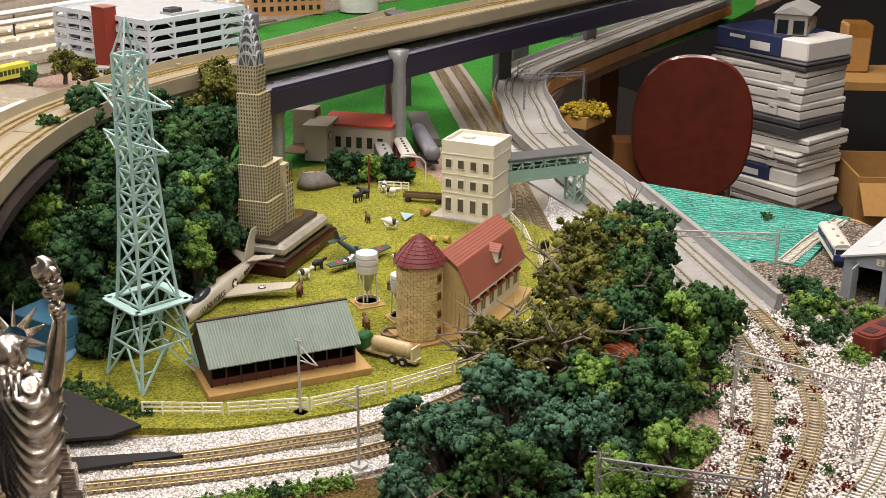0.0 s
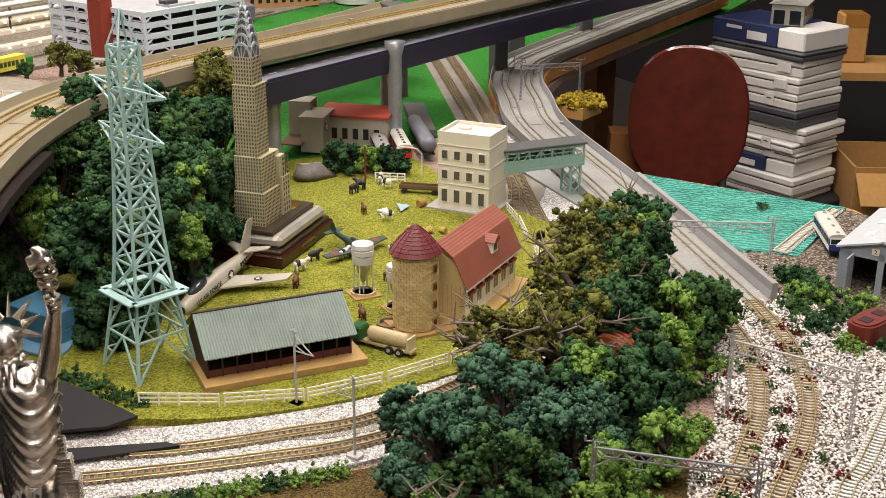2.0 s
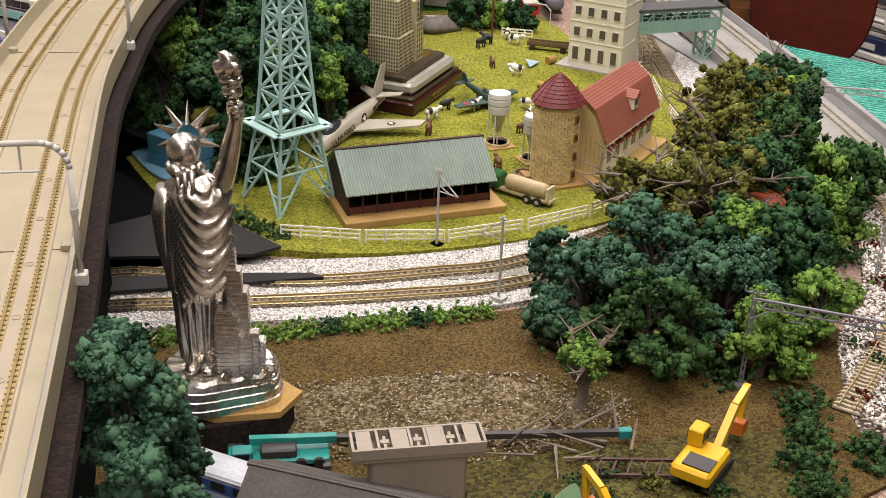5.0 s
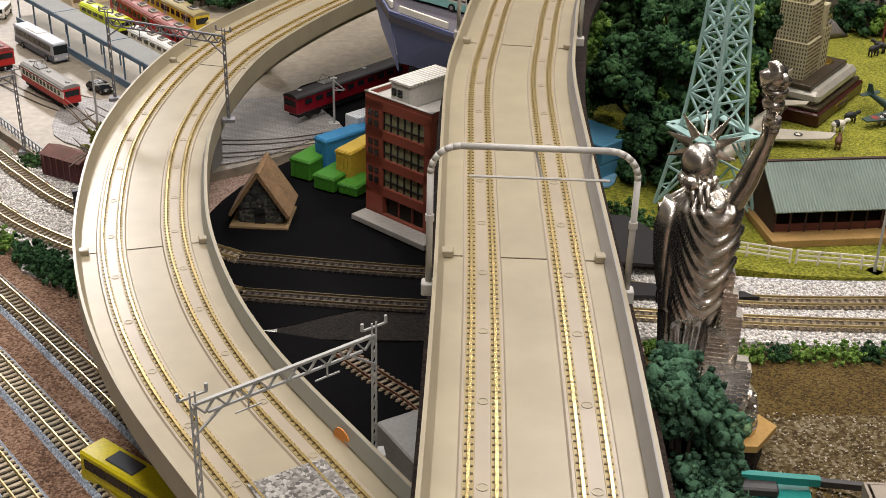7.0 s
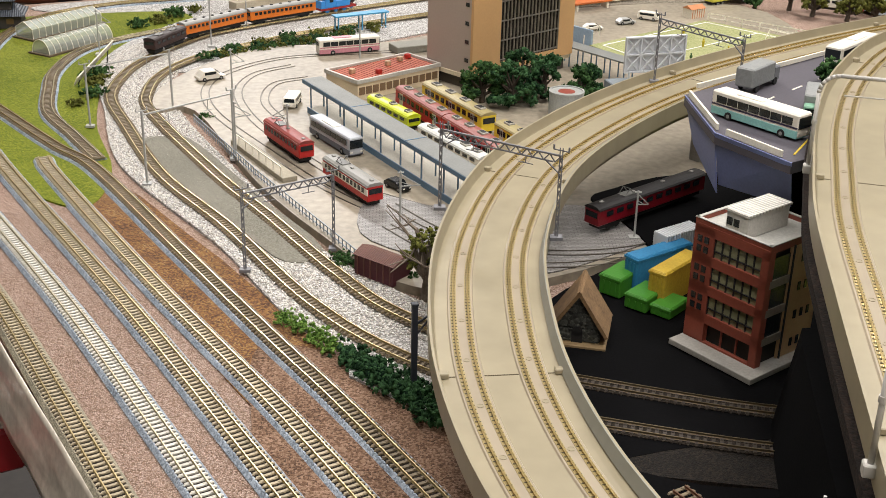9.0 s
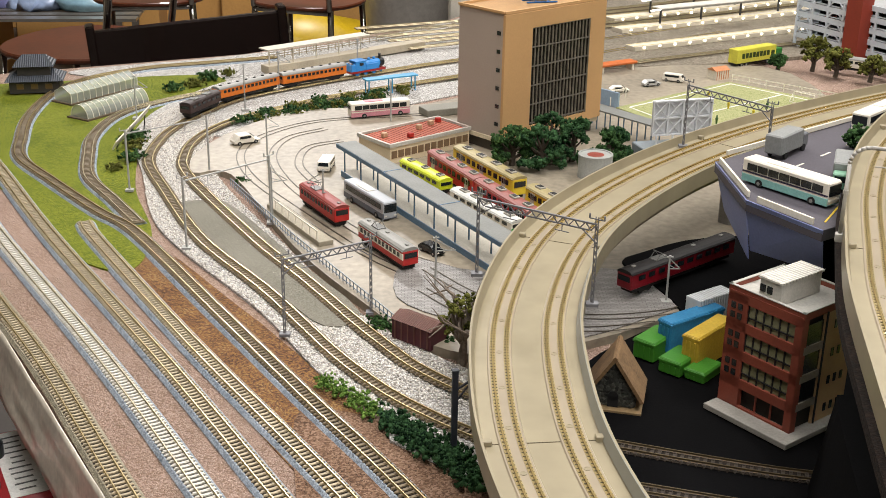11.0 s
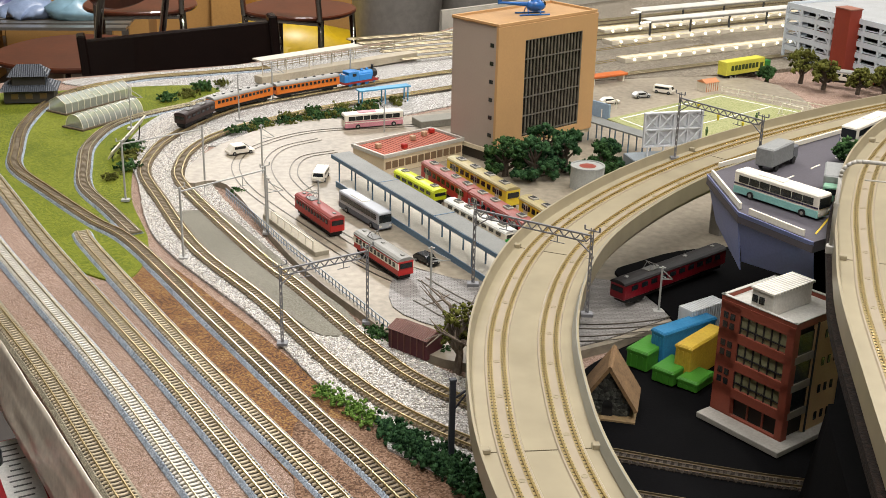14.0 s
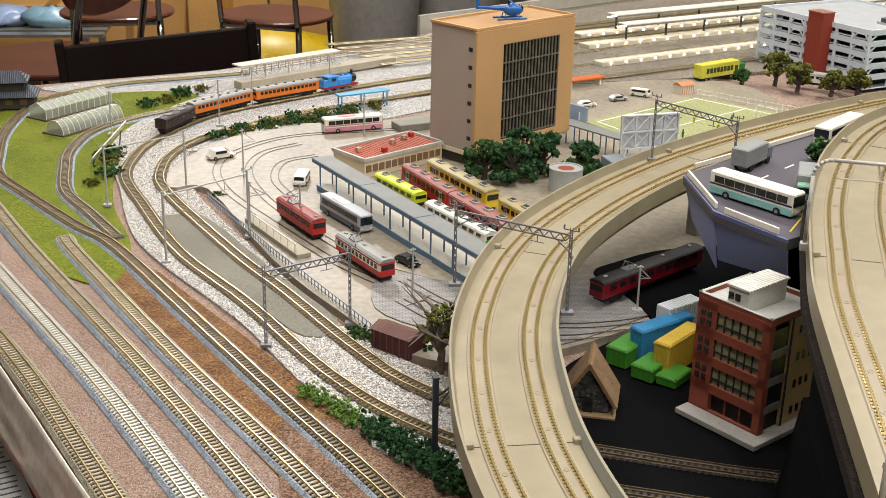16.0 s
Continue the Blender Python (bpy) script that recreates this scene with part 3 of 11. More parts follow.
ground_patch("ground_station_green", [(0.62, 1.42), (0.90, 1.33), (1.06, 1.36), (1.19, 1.40), (1.24, 1.46), (1.29, 1.54), (1.44, 1.665), (2.4, 2.25), (2.4, 3.2), (1.4, 3.0), (0.9, 1.9)], 0.0025, grit("vivid_green_turf", ["0f330d", "1c5a17", "2b7a22", "3c8a2e"], 0.0014, patch=6, bump=0.5), "vivid green turf under the high viaduct", 0.006)
ground_patch("ground_dark_town", [(0.13, 0.80), (0.165, 0.70), (0.24, 0.71), (0.36, 0.735), (0.46, 0.78), (0.50, 1.0), (0.36, 1.06), (0.19, 0.94)], 0.0039, BLACK, "matt black painted ground below the viaduct", 0.006)
ground_patch("ground_front_brown", [(-0.005, 0.84), (0.05, 0.79), (0.16, 0.68), (0.28, 0.56), (0.20, 0.40), (0.0, 0.60), (-0.05, 0.83)], 0.0015, grit("rust_brown_earth", ["33261c", "644a38", "846a56", "a08472"], 0.0013, patch=26), "rust-brown scenic earth beside the yard", 0.005, n=5, rough_edge=0.0015)
ground_patch("ground_yard_dirt", [(-0.27, 1.16), (-0.215, 1.165), (-0.10, 1.0), (0.00, 0.84), (0.08, 0.68), (0.14, 0.56), (0.07, 0.56), (-0.02, 0.72), (-0.12, 0.89), (-0.22, 1.06)], 0.0012, DIRT, "ochre and rust stained earth between yard tracks", 0.004, n=5, rough_edge=0.0018)
ground_patch("ground_loop_green", [(-0.42, 1.33), (-0.33, 1.18), (-0.24, 1.11), (-0.235, 1.21), (-0.285, 1.36), (-0.315, 1.55), (-0.30, 1.70), (-0.25, 1.80), (-0.29, 1.90), (-0.48, 1.86), (-0.70, 1.78), (-0.70, 1.60), (-0.5, 1.42)], 0.002, GRASS_FRESH, "fresh green scenic grass inside the track loops", 0.004)
ground_patch("ground_yard_gravel", [(-0.285, 1.40), (-0.245, 1.26), (-0.20, 1.17), (-0.10, 1.02), (-0.03, 0.89), (0.03, 0.83), (0.10, 0.80), (0.14, 0.86), (0.06, 0.93), (-0.02, 1.03), (-0.10, 1.19), (-0.19, 1.38), (-0.225, 1.50), (-0.23, 1.60), (-0.16, 1.70), (0.08, 1.88), (0.10, 2.05), (-0.2, 1.92), (-0.31, 1.75), (-0.335, 1.58)], 0.0028, BALLAST_WHITE, "white and grey gravel ballast round the main line curve", 0.005)
ground_patch("ground_grey_road", [(-0.220, 1.275), (-0.190, 1.31), (-0.160, 1.285), (-0.075, 1.13), (-0.012, 1.018), (-0.040, 0.988), (-0.09, 1.06)], 0.0042, ASPHALT, "grey gravelled service road between tracks", 0.003, n=3)
ground_patch("ground_street", [(-0.225, 1.395), (-0.18, 1.39), (-0.085, 1.165), (-0.01, 1.03), (0.05, 0.945), (0.12, 0.93), (0.24, 0.99), (0.34, 1.10), (0.45, 1.35), (0.58, 1.56), (0.64, 1.72), (0.60, 1.98), (0.30, 1.93), (0.05, 1.72), (-0.12, 1.68), (-0.20, 1.58), (-0.235, 1.47)], 0.008, STREET, "pale beige street board of the town", 0.010, n=4, category="street")
ground_patch("pavement_brick", [(0.02, 1.04), (0.08, 0.985), (0.16, 0.955), (0.24, 1.0), (0.30, 1.06), (0.22, 1.11), (0.10, 1.10), (0.03, 1.13)], 0.0092, blocks("grey_paving", "8f8c88", "5c5854", 0.012, rough=0.5), "grey brick-paved tram square", 0.003, n=4, category="pavement")
ground_patch("ground_field", [(0.316, 1.70), (0.513, 1.86), (0.66, 1.72), (0.42, 1.53)], 0.011, grit("pale_green_pitch", ["747a48", "8d9160", "9d9f72", "aca680"], 0.0015, patch=8, bump=0.3), "pale green football pitch with white lines", 0.004, n=1, category="pitch")
ground_patch("pavement_station", [(0.10, 2.02), (0.40, 1.98), (0.75, 2.1), (1.3, 2.45), (2.2, 2.9), (1.9, 3.4), (0.75, 3.3)], 0.006, grit("grey_brown_station_ballast", ["4a443a", "766e60", "978e7e"], 0.002, patch=9, bump=0.4), "pale concrete station ground behind the town", 0.006, n=3)

ground_patch("ground_black_cloth", [(0.236, 1.125), (0.252, 1.082), (0.268, 1.030), (0.270, 1.004), (0.262, 0.975), (0.36, 0.93), (0.47, 1.0), (0.50, 1.12), (0.42, 1.20), (0.37, 1.197), (0.31, 1.182), (0.262, 1.150)], 0.0108, BLACK, "matt black cloth under the raised road", 0.004, n=3)
ground_patch("ground_far_gravel", [(-0.30, 1.62), (-0.30, 1.80), (-0.46, 1.88), (-0.50, 1.93), (-0.26, 2.05), (0.03, 2.28), (0.5, 2.9), (0.7, 2.3), (0.25, 1.93), (0.0, 1.72), (-0.13, 1.62), (-0.22, 1.57)], 0.0017, BALLAST_WHITE, "pale gravel between the far tracks", 0.004)
# Black sheet, spread wider to put the viaducts' shade into the ground colour.
ground_patch("ground_black_floor", [(0.155, 0.69), (0.24, 0.668), (0.345, 0.645), (0.33, 0.53), (0.27, 0.47), (0.20, 0.55)], 0.0046, BLACK, "matt black sheet between the viaducts, shade included in its colour", 0.005)
ground_patch("ground_block_gravel", [(0.965, 0.90), (1.01, 0.80), (1.05, 0.84), (1.11, 1.07), (1.16, 1.30), (1.15, 1.33), (1.09, 1.12), (1.02, 1.02)], 0.0036, BALLAST_WHITE, "pale gravel between the back tracks and the viaduct", 0.004)
ground_patch("ground_corner_earth", [(1.085, 0.735), (1.155, 0.815), (1.21, 0.79), (1.345, 0.865), (1.30, 0.56), (1.12, 0.50), (1.10, 0.62)], 0.0030, grit("grey_brown_rubble", ["2e261e", "5c5042", "857a6a", "aaa294"], 0.0022, patch=30, broad=0.35, gap=0.7), "grey-brown rubble ground beside the engine shed", 0.004)
lines = Shape()
for a, b in (((0.335, 1.70), (0.513, 1.845)), ((0.513, 1.845), (0.635, 1.72)), ((0.635, 1.72), (0.42, 1.55)), ((0.42, 1.55), (0.335, 1.70)), ((0.378, 1.625), (0.574, 1.782))):
    lines.bar((*a, 0.0112), (*b, 0.0112), 0.0022, 0.0006)
single("pitch_lines", lines, paint("white_line_paint", "f2f0e6", 0.7), "white boundary lines painted on the football pitch", "marking", kind="structure")


# ---- railway tracks ----
def sleeper_mesh(name, material, w, l, h):
    s = Shape()
    s.box(0, 0, 0, l, w, h)
    for e in (-1, 1):
        s.box(e * (l / 2 + 0.0004), 0, 0, 0.0008, w * 0.55, h * 0.7)
    s.box(-0.0062, 0, h, 0.0022, w * 0.7, 0.0004).box(0.0062, 0, h, 0.0022, w * 0.7, 0.0004)
    s.box(-0.0030, 0, h, 0.0018, w * 0.7, 0.0004).box(0.0030, 0, h, 0.0018, w * 0.7, 0.0004)
    return mesh_of(name, s, material)


# Darkened copies of sleeper and rail, with the viaducts' shade in their colour.
TIE_SHADE = paint("shade_brown_sleeper", "3a3026", 0.7, var=0.25, scale=80, rnd=0.4)
RAIL_SHADE = paint("shade_dulled_rail", "6a5c44", 0.45, 0.6, var=0.2, scale=60, bump=0)
SLEEPERS = {"shaded": sleeper_mesh("sleeper", TIE_SHADE, 0.0024, 0.0155, 0.0014), "brown": sleeper_mesh("sleeper", TIE_BROWN, 0.0022, 0.0155, 0.0014), "dark": sleeper_mesh("sleeper", TIE_DARK, 0.0024, 0.0155, 0.0014), "grey": sleeper_mesh("sleeper", TIE_GREY, 0.0026, 0.0155, 0.0014)}
RAIL_PROFILE = [(-0.0007, 0), (0.0007, 0), (0.00025, 0.0005), (0.00038, 0.0020), (-0.00038, 0.0020), (-0.00025, 0.0005)]
BED_PROFILE = [(-0.0115, 0), (-0.009, 0.0032), (0.009, 0.0032), (0.0115, 0)]


TRACK_POINTS = []


def railway(ctrl, label, z=0.004, tie="brown", gap=0.0050, rail=RAIL, bed=None, single_ties=True, strip=None):
    t = thing("railway_track", label, "track", group="railway tracks")
    pts = spline([(*p[:2], z) for p in ctrl], 0.008)
    TRACK_POINTS.extend((x, y, 0) for x, y, _ in pts)
    for side_off in (-0.0047, 0.0047):
        part("rail", Shape().sweep(shift(pts, side_off) + (0, 0, 0.0012), RAIL_PROFILE), rail, t)
    ties = spline([(*p[:2], z) for p in ctrl], gap)
    d = np.gradient(ties[:, :2], axis=0)
    if single_ties:
        for (x, y, zz), (dx, dy) in zip(ties, d):
            same_part("sleeper", SLEEPERS[tie], t, Matrix.Translation((x, y, zz)) @ Matrix.Rotation(math.atan2(dy, dx) + math.pi / 2, 4, "Z"))
    else:
        s = Shape()
        for (x, y, zz), (dx, dy) in zip(ties, d):
            s.box(x, y, zz, 0.0155, 0.0022, 0.0014, math.degrees(math.atan2(dy, dx)) + 90)
        tagged(part("sleeper_rest", s, TIE_DARK if tie == "brown" else TIE_GREY, t), kind="stuff")
    if bed is not None:
        part("roadbed", Shape().sweep(pts - (0, 0, 0.0030), BED_PROFILE), bed, t)
    # Strip puts the shade between sleepers into colour; BROWN_BED gives brown gravel instead.
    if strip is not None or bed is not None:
        part("bed_strip", Shape().sweep(pts + (0, 0, 0.0002), [(-0.0080, 0), (-0.0080, 0.0003), (0.0080, 0.0003), (0.0080, 0)][::-1]), strip or SHADE_BED, t, "strip between the sleepers, carrying gravel tone and painted gap shade")
    return t


# Near-black tones: the shade between sleepers, put into the colour.
SHADE_BED = grit("gap_shade_track_grit", ["100d0a", "201a14", "3a3128"], 0.0011, patch=40)
BROWN_BED = grit("brown_grey_track_grit", ["2a231b", "54493c", "857868"], 0.0012, patch=40)
BLUE_BED = grit("blue_grey_roadbed", ["5f6870", "95a0ac", "c2ccd6"], 0.0012, patch=30)
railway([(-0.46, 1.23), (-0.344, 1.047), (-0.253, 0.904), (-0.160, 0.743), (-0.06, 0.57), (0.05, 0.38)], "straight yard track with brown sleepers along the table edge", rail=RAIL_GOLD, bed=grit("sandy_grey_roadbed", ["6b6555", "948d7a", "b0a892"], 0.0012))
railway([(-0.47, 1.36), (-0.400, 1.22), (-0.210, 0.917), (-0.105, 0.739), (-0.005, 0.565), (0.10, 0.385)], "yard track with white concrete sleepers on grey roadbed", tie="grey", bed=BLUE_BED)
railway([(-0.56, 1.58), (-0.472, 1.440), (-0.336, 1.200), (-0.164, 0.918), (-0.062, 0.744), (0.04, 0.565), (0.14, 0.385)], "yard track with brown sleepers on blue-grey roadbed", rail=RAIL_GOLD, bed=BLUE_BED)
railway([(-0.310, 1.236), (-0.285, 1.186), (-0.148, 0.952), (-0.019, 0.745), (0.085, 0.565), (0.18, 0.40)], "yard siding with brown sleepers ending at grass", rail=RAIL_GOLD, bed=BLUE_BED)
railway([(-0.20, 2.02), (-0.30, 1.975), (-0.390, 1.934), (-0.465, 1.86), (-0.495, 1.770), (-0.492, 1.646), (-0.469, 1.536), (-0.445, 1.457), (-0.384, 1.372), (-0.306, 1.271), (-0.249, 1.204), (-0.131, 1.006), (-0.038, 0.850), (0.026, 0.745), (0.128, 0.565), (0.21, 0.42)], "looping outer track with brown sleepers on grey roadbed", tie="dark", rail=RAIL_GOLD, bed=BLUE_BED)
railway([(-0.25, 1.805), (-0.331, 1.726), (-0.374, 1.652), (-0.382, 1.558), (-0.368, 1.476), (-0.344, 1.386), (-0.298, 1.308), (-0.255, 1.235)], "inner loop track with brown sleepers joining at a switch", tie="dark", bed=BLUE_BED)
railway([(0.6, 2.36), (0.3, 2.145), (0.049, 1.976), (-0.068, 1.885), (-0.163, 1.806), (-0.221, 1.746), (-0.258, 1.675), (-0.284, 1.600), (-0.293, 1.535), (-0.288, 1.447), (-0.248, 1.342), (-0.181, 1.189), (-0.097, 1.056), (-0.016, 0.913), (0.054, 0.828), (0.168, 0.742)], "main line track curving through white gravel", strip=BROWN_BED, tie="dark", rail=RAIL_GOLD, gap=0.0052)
# Gap stretch: shade painted through darker sleepers, rails and strip.
railway([(0.168, 0.742), (0.278, 0.710), (0.380, 0.690)], "main line stretch between the viaducts, shade put into its colours", strip=SHADE_BED, tie="shaded", rail=RAIL_SHADE, gap=0.0052)
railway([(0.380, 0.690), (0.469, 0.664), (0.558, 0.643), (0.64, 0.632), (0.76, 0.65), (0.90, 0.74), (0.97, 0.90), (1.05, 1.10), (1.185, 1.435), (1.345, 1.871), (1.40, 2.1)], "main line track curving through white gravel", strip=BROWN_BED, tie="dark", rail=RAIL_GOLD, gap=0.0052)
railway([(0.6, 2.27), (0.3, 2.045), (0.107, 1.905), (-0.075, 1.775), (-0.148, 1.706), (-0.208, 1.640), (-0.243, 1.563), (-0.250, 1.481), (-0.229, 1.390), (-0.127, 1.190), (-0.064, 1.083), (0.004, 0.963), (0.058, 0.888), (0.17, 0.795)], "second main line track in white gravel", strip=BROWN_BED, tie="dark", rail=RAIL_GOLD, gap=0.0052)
# Second gap stretch, darkened in colour the same way for the viaducts' shade.
railway([(0.17, 0.795), (0.253, 0.767), (0.307, 0.752), (0.389, 0.738)], "main line stretch between the viaducts, shade put into its colours", strip=SHADE_BED, tie="shaded", rail=RAIL_SHADE, gap=0.0052)
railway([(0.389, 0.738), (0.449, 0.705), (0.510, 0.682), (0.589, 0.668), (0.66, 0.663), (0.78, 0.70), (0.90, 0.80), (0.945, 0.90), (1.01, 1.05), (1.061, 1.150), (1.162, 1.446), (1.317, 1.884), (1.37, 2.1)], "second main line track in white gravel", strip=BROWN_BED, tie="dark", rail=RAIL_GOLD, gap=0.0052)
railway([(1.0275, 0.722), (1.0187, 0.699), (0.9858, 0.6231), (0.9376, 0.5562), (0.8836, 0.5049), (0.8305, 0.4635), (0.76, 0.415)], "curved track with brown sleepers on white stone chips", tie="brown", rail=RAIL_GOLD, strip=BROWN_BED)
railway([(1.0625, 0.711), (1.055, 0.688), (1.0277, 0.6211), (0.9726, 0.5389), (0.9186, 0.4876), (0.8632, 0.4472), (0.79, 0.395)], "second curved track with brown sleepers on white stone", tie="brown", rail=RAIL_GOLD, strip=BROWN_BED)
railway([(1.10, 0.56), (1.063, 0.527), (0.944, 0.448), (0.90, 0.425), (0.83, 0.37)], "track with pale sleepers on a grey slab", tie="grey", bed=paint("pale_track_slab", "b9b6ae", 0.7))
railway([(0.224, 0.662), (0.245, 0.626), (0.267, 0.589), (0.30, 0.50)], "unused brown track below the viaduct", tie="dark", rail=paint("dark_brown_rail", "6b4a34", 0.6, 0.3), strip=SHADE_BED)
for off in (0.0, 0.035, 0.06, 0.095, 0.13, 0.165):
    railway([(0.02 - off * 0.6, 2.08 + off), (0.40, 2.30 + off), (0.9, 2.60 + off), (1.6, 2.95 + off)], "long straight station track between platforms", z=0.0078, single_ties=False)
railway([(0.15, 1.86), (0.40, 2.0), (0.70, 2.16), (1.2, 2.40)], "street-side track behind the office tower", z=0.0078, single_ties=False)


# tram grooves in the street
def tram_line(ctrl, label, z=0.0083):
    t = thing("tram_track", label, "track", group="tram tracks")
    pts = spline([(*p, z) for p in ctrl], 0.012)
    for o in (-0.0047, 0.0047):
        part("rail", Shape().sweep(shift(pts, o), [(-0.0007, 0), (0.0007, 0), (0.0007, 0.0004), (-0.0007, 0.0004)]), paint("dark_groove_rail", "5c554a", 0.5, 0.6), t)
    return t


tram_line([(0.16, 1.69), (0.02, 1.655), (-0.10, 1.62), (-0.165, 1.545), (-0.180, 1.47), (-0.155, 1.38), (-0.09, 1.265), (-0.02, 1.155), (0.035, 1.09), (0.10, 1.04), (0.20, 1.02), (0.29, 1.06)], "tram track let into the beige street")
tram_line([(-0.085, 1.585), (-0.13, 1.54), (-0.140, 1.46), (-0.11, 1.36), (-0.06, 1.265), (0.005, 1.165), (0.06, 1.115), (0.13, 1.075), (0.22, 1.065), (0.31, 1.11)], "inner tram track let into the beige street")
tram_line([(0.047, 1.105), (0.0895, 1.045), (0.139, 1.011), (0.195, 0.999), (0.252, 1.008), (0.29, 1.028)], "tram track curving across the brick square", 0.0095)
tram_line([(0.043, 1.056), (0.082, 1.005), (0.135, 0.978), (0.19, 0.974), (0.245, 0.986)], "outer tram track curving across the brick square", 0.0095)
tram_line([(-0.06, 1.53), (-0.10, 1.50), (-0.105, 1.43), (-0.08, 1.36)], "short tram loop in the street", 0.0083)


# ---- viaducts ----
def viaduct(ctrl, label, material, width=0.079, wall=0.0085, deep=0.012, rail=RAIL_BRASS, spaced=0.0185, seams=0.28, grey_wall=None):
    """Control points give the deck's level."""
    t = thing("railway_viaduct", label, "viaduct", group="railway viaducts")
    pts = spline(ctrl, 0.012)
    h = width / 2
    part("deck", Shape().sweep(pts, [(-h + 0.003, 0), (-h + 0.003, -deep), (h - 0.003, -deep), (h - 0.003, 0)][::-1]), material, t)
    for o in (-spaced, spaced):
        part("track_slab", Shape().sweep(shift(pts, o), [(-0.0085, 0), (-0.0078, 0.0010), (0.0078, 0.0010), (0.0085, 0)]), SLAB_PINK if material is DECK else material, t)
    for sgn in (-1, 1):
        prof = [(sgn * (h - 0.0022), -deep * 0.6), (sgn * h, -deep * 0.6), (sgn * (h - 0.0002), wall), (sgn * (h - 0.0018), wall), (sgn * (h - 0.0040), 0.0006), (sgn * (h - 0.0048), -0.0005)]
        part("parapet", Shape().sweep(pts, prof if sgn > 0 else prof[::-1]), material, t)
        # Strip over the inner right face puts its greyer shaded look into colour.
        if grey_wall and sgn < 0:
            part("parapet_lining", Shape().sweep(pts, [(sgn * (h - 0.0017), wall + 0.0003), (sgn * (h - 0.0041), 0.0012), (sgn * (h - 0.0047), 0.0012), (sgn * (h - 0.0023), wall + 0.0003)]), grey_wall, t)
    for o in (-spaced, spaced):
        for side_off in (-0.0047, 0.0047):
            part("rail", Shape().sweep(shift(pts, o + side_off) + (0, 0, 0.0010), [(q * 1.5, h) for q, h in RAIL_PROFILE]), rail, t)
            part("rail_seat", Shape().sweep(shift(pts, o + side_off) + (0, 0, 0.0008), [(-0.0021, 0), (0.0021, 0), (0.0019, 0.0006), (-0.0019, 0.0006)]), SEAT if material is DECK else material, t)
    clips = Shape()
    row = spline(ctrl, 0.0040)
    d = np.gradient(row[:, :2], axis=0)
    for o in (-spaced - 0.0047, -spaced + 0.0047, spaced - 0.0047, spaced + 0.0047):
        for (x, y, z), (dx, dy) in zip(shift(row, o), d):
            clips.box(x, y, z + 0.0009, 0.0032, 0.0008, 0.0008, math.degrees(math.atan2(dy, dx)) + 90)
    tagged(part("rail_clip_rest", clips, STUD, t), kind="stuff")
    dots = spline(ctrl, 0.048)
    for o in (-spaced, spaced):
        for x, y, z in shift(dots, o)[1:-1]:
            part("slab_plug", Shape().lathe([(0.0021, 0), (0.0021, 0.0013), (0.0017, 0.0013), (0.0017, 0.0011)], 12, x, y, z), material, t)
    lng = spline(ctrl, seams)
    for i in range(1, len(lng) - 1):
        dx, dy = lng[i + 1][:2] - lng[i - 1][:2]
        a = math.degrees(math.atan2(dy, dx)) + 90
        s = Shape().box(*lng[i][:2], lng[i][2] - 0.0002, width * 0.9, 0.0006, 0.0005, a)
        part("seam", s, STUD, t)
        for sgn in (-1, 1):
            q = Vector(lng[i]) + Vector((-dy, dx, 0)).normalized() * sgn * (h - 0.0055)
            part("joint_clip", Shape().box(q.x, q.y, q.z, 0.006, 0.005, 0.0035, a), material, t, bevel=0.0005)
    return t, pts


STRAIGHT = [(0.222, 0.18, 0.158), (0.254, 0.318, 0.158), (0.282, 0.445, 0.158), (0.311, 0.585, 0.158), (0.336, 0.70, 0.158), (0.36, 0.781, 0.158), (0.40, 0.90, 0.158), (0.455, 1.02, 0.158), (0.535, 1.135, 0.158),
            (0.66, 1.235, 0.158), (0.85, 1.335, 0.158), (1.15, 1.475, 0.158), (1.55, 1.66, 0.158), (2.1, 1.92, 0.158)]
# The lavender grey is the tan parapet's shaded inner side, painted.
viaduct(STRAIGHT, "tan plastic double-track viaduct with brassy rails", DECK, grey_wall=paint("lavender_shade_parapet", "8a8784", 0.45, var=0.12, scale=8, fine=60, bump=0))
CURVED = [(0.215, 0.36, 0.078), (0.184, 0.43, 0.079), (0.144, 0.525, 0.080), (0.121, 0.615, 0.081), (0.112, 0.714, 0.082), (0.120, 0.845, 0.083), (0.158, 0.985, 0.084), (0.222, 1.095, 0.087), (0.315, 1.20, 0.092),
          (0.44, 1.30, 0.098), (0.62, 1.41, 0.105), (0.85, 1.53, 0.11), (1.2, 1.72, 0.12)]
# Here too the inner side's shade is painted, in greenish grey.
viaduct(CURVED, "curved tan plastic double-track viaduct climbing over the yard", DECK, grey_wall=paint("greenish_shade_parapet", "8c8c82", 0.45, var=0.12, scale=8, fine=60, bump=0))
GREY_S = [(1.045, 0.715, 0.004), (1.085, 0.860, 0.006), (1.140, 1.063, 0.010), (1.190, 1.295, 0.018), (1.241, 1.418, 0.023), (1.283, 1.513, 0.027), (1.346, 1.598, 0.030), (1.430, 1.660, 0.032), (1.680, 1.806, 0.037), (1.920, 1.945, 0.040), (2.10, 2.05, 0.042)]
viaduct(GREY_S, "grey plastic double-track viaduct winding to the back", DECK_GREY, width=0.082, deep=0.006, rail=RAIL, grey_wall=paint("grey_wall_plastic", "8a8a88", 0.6))
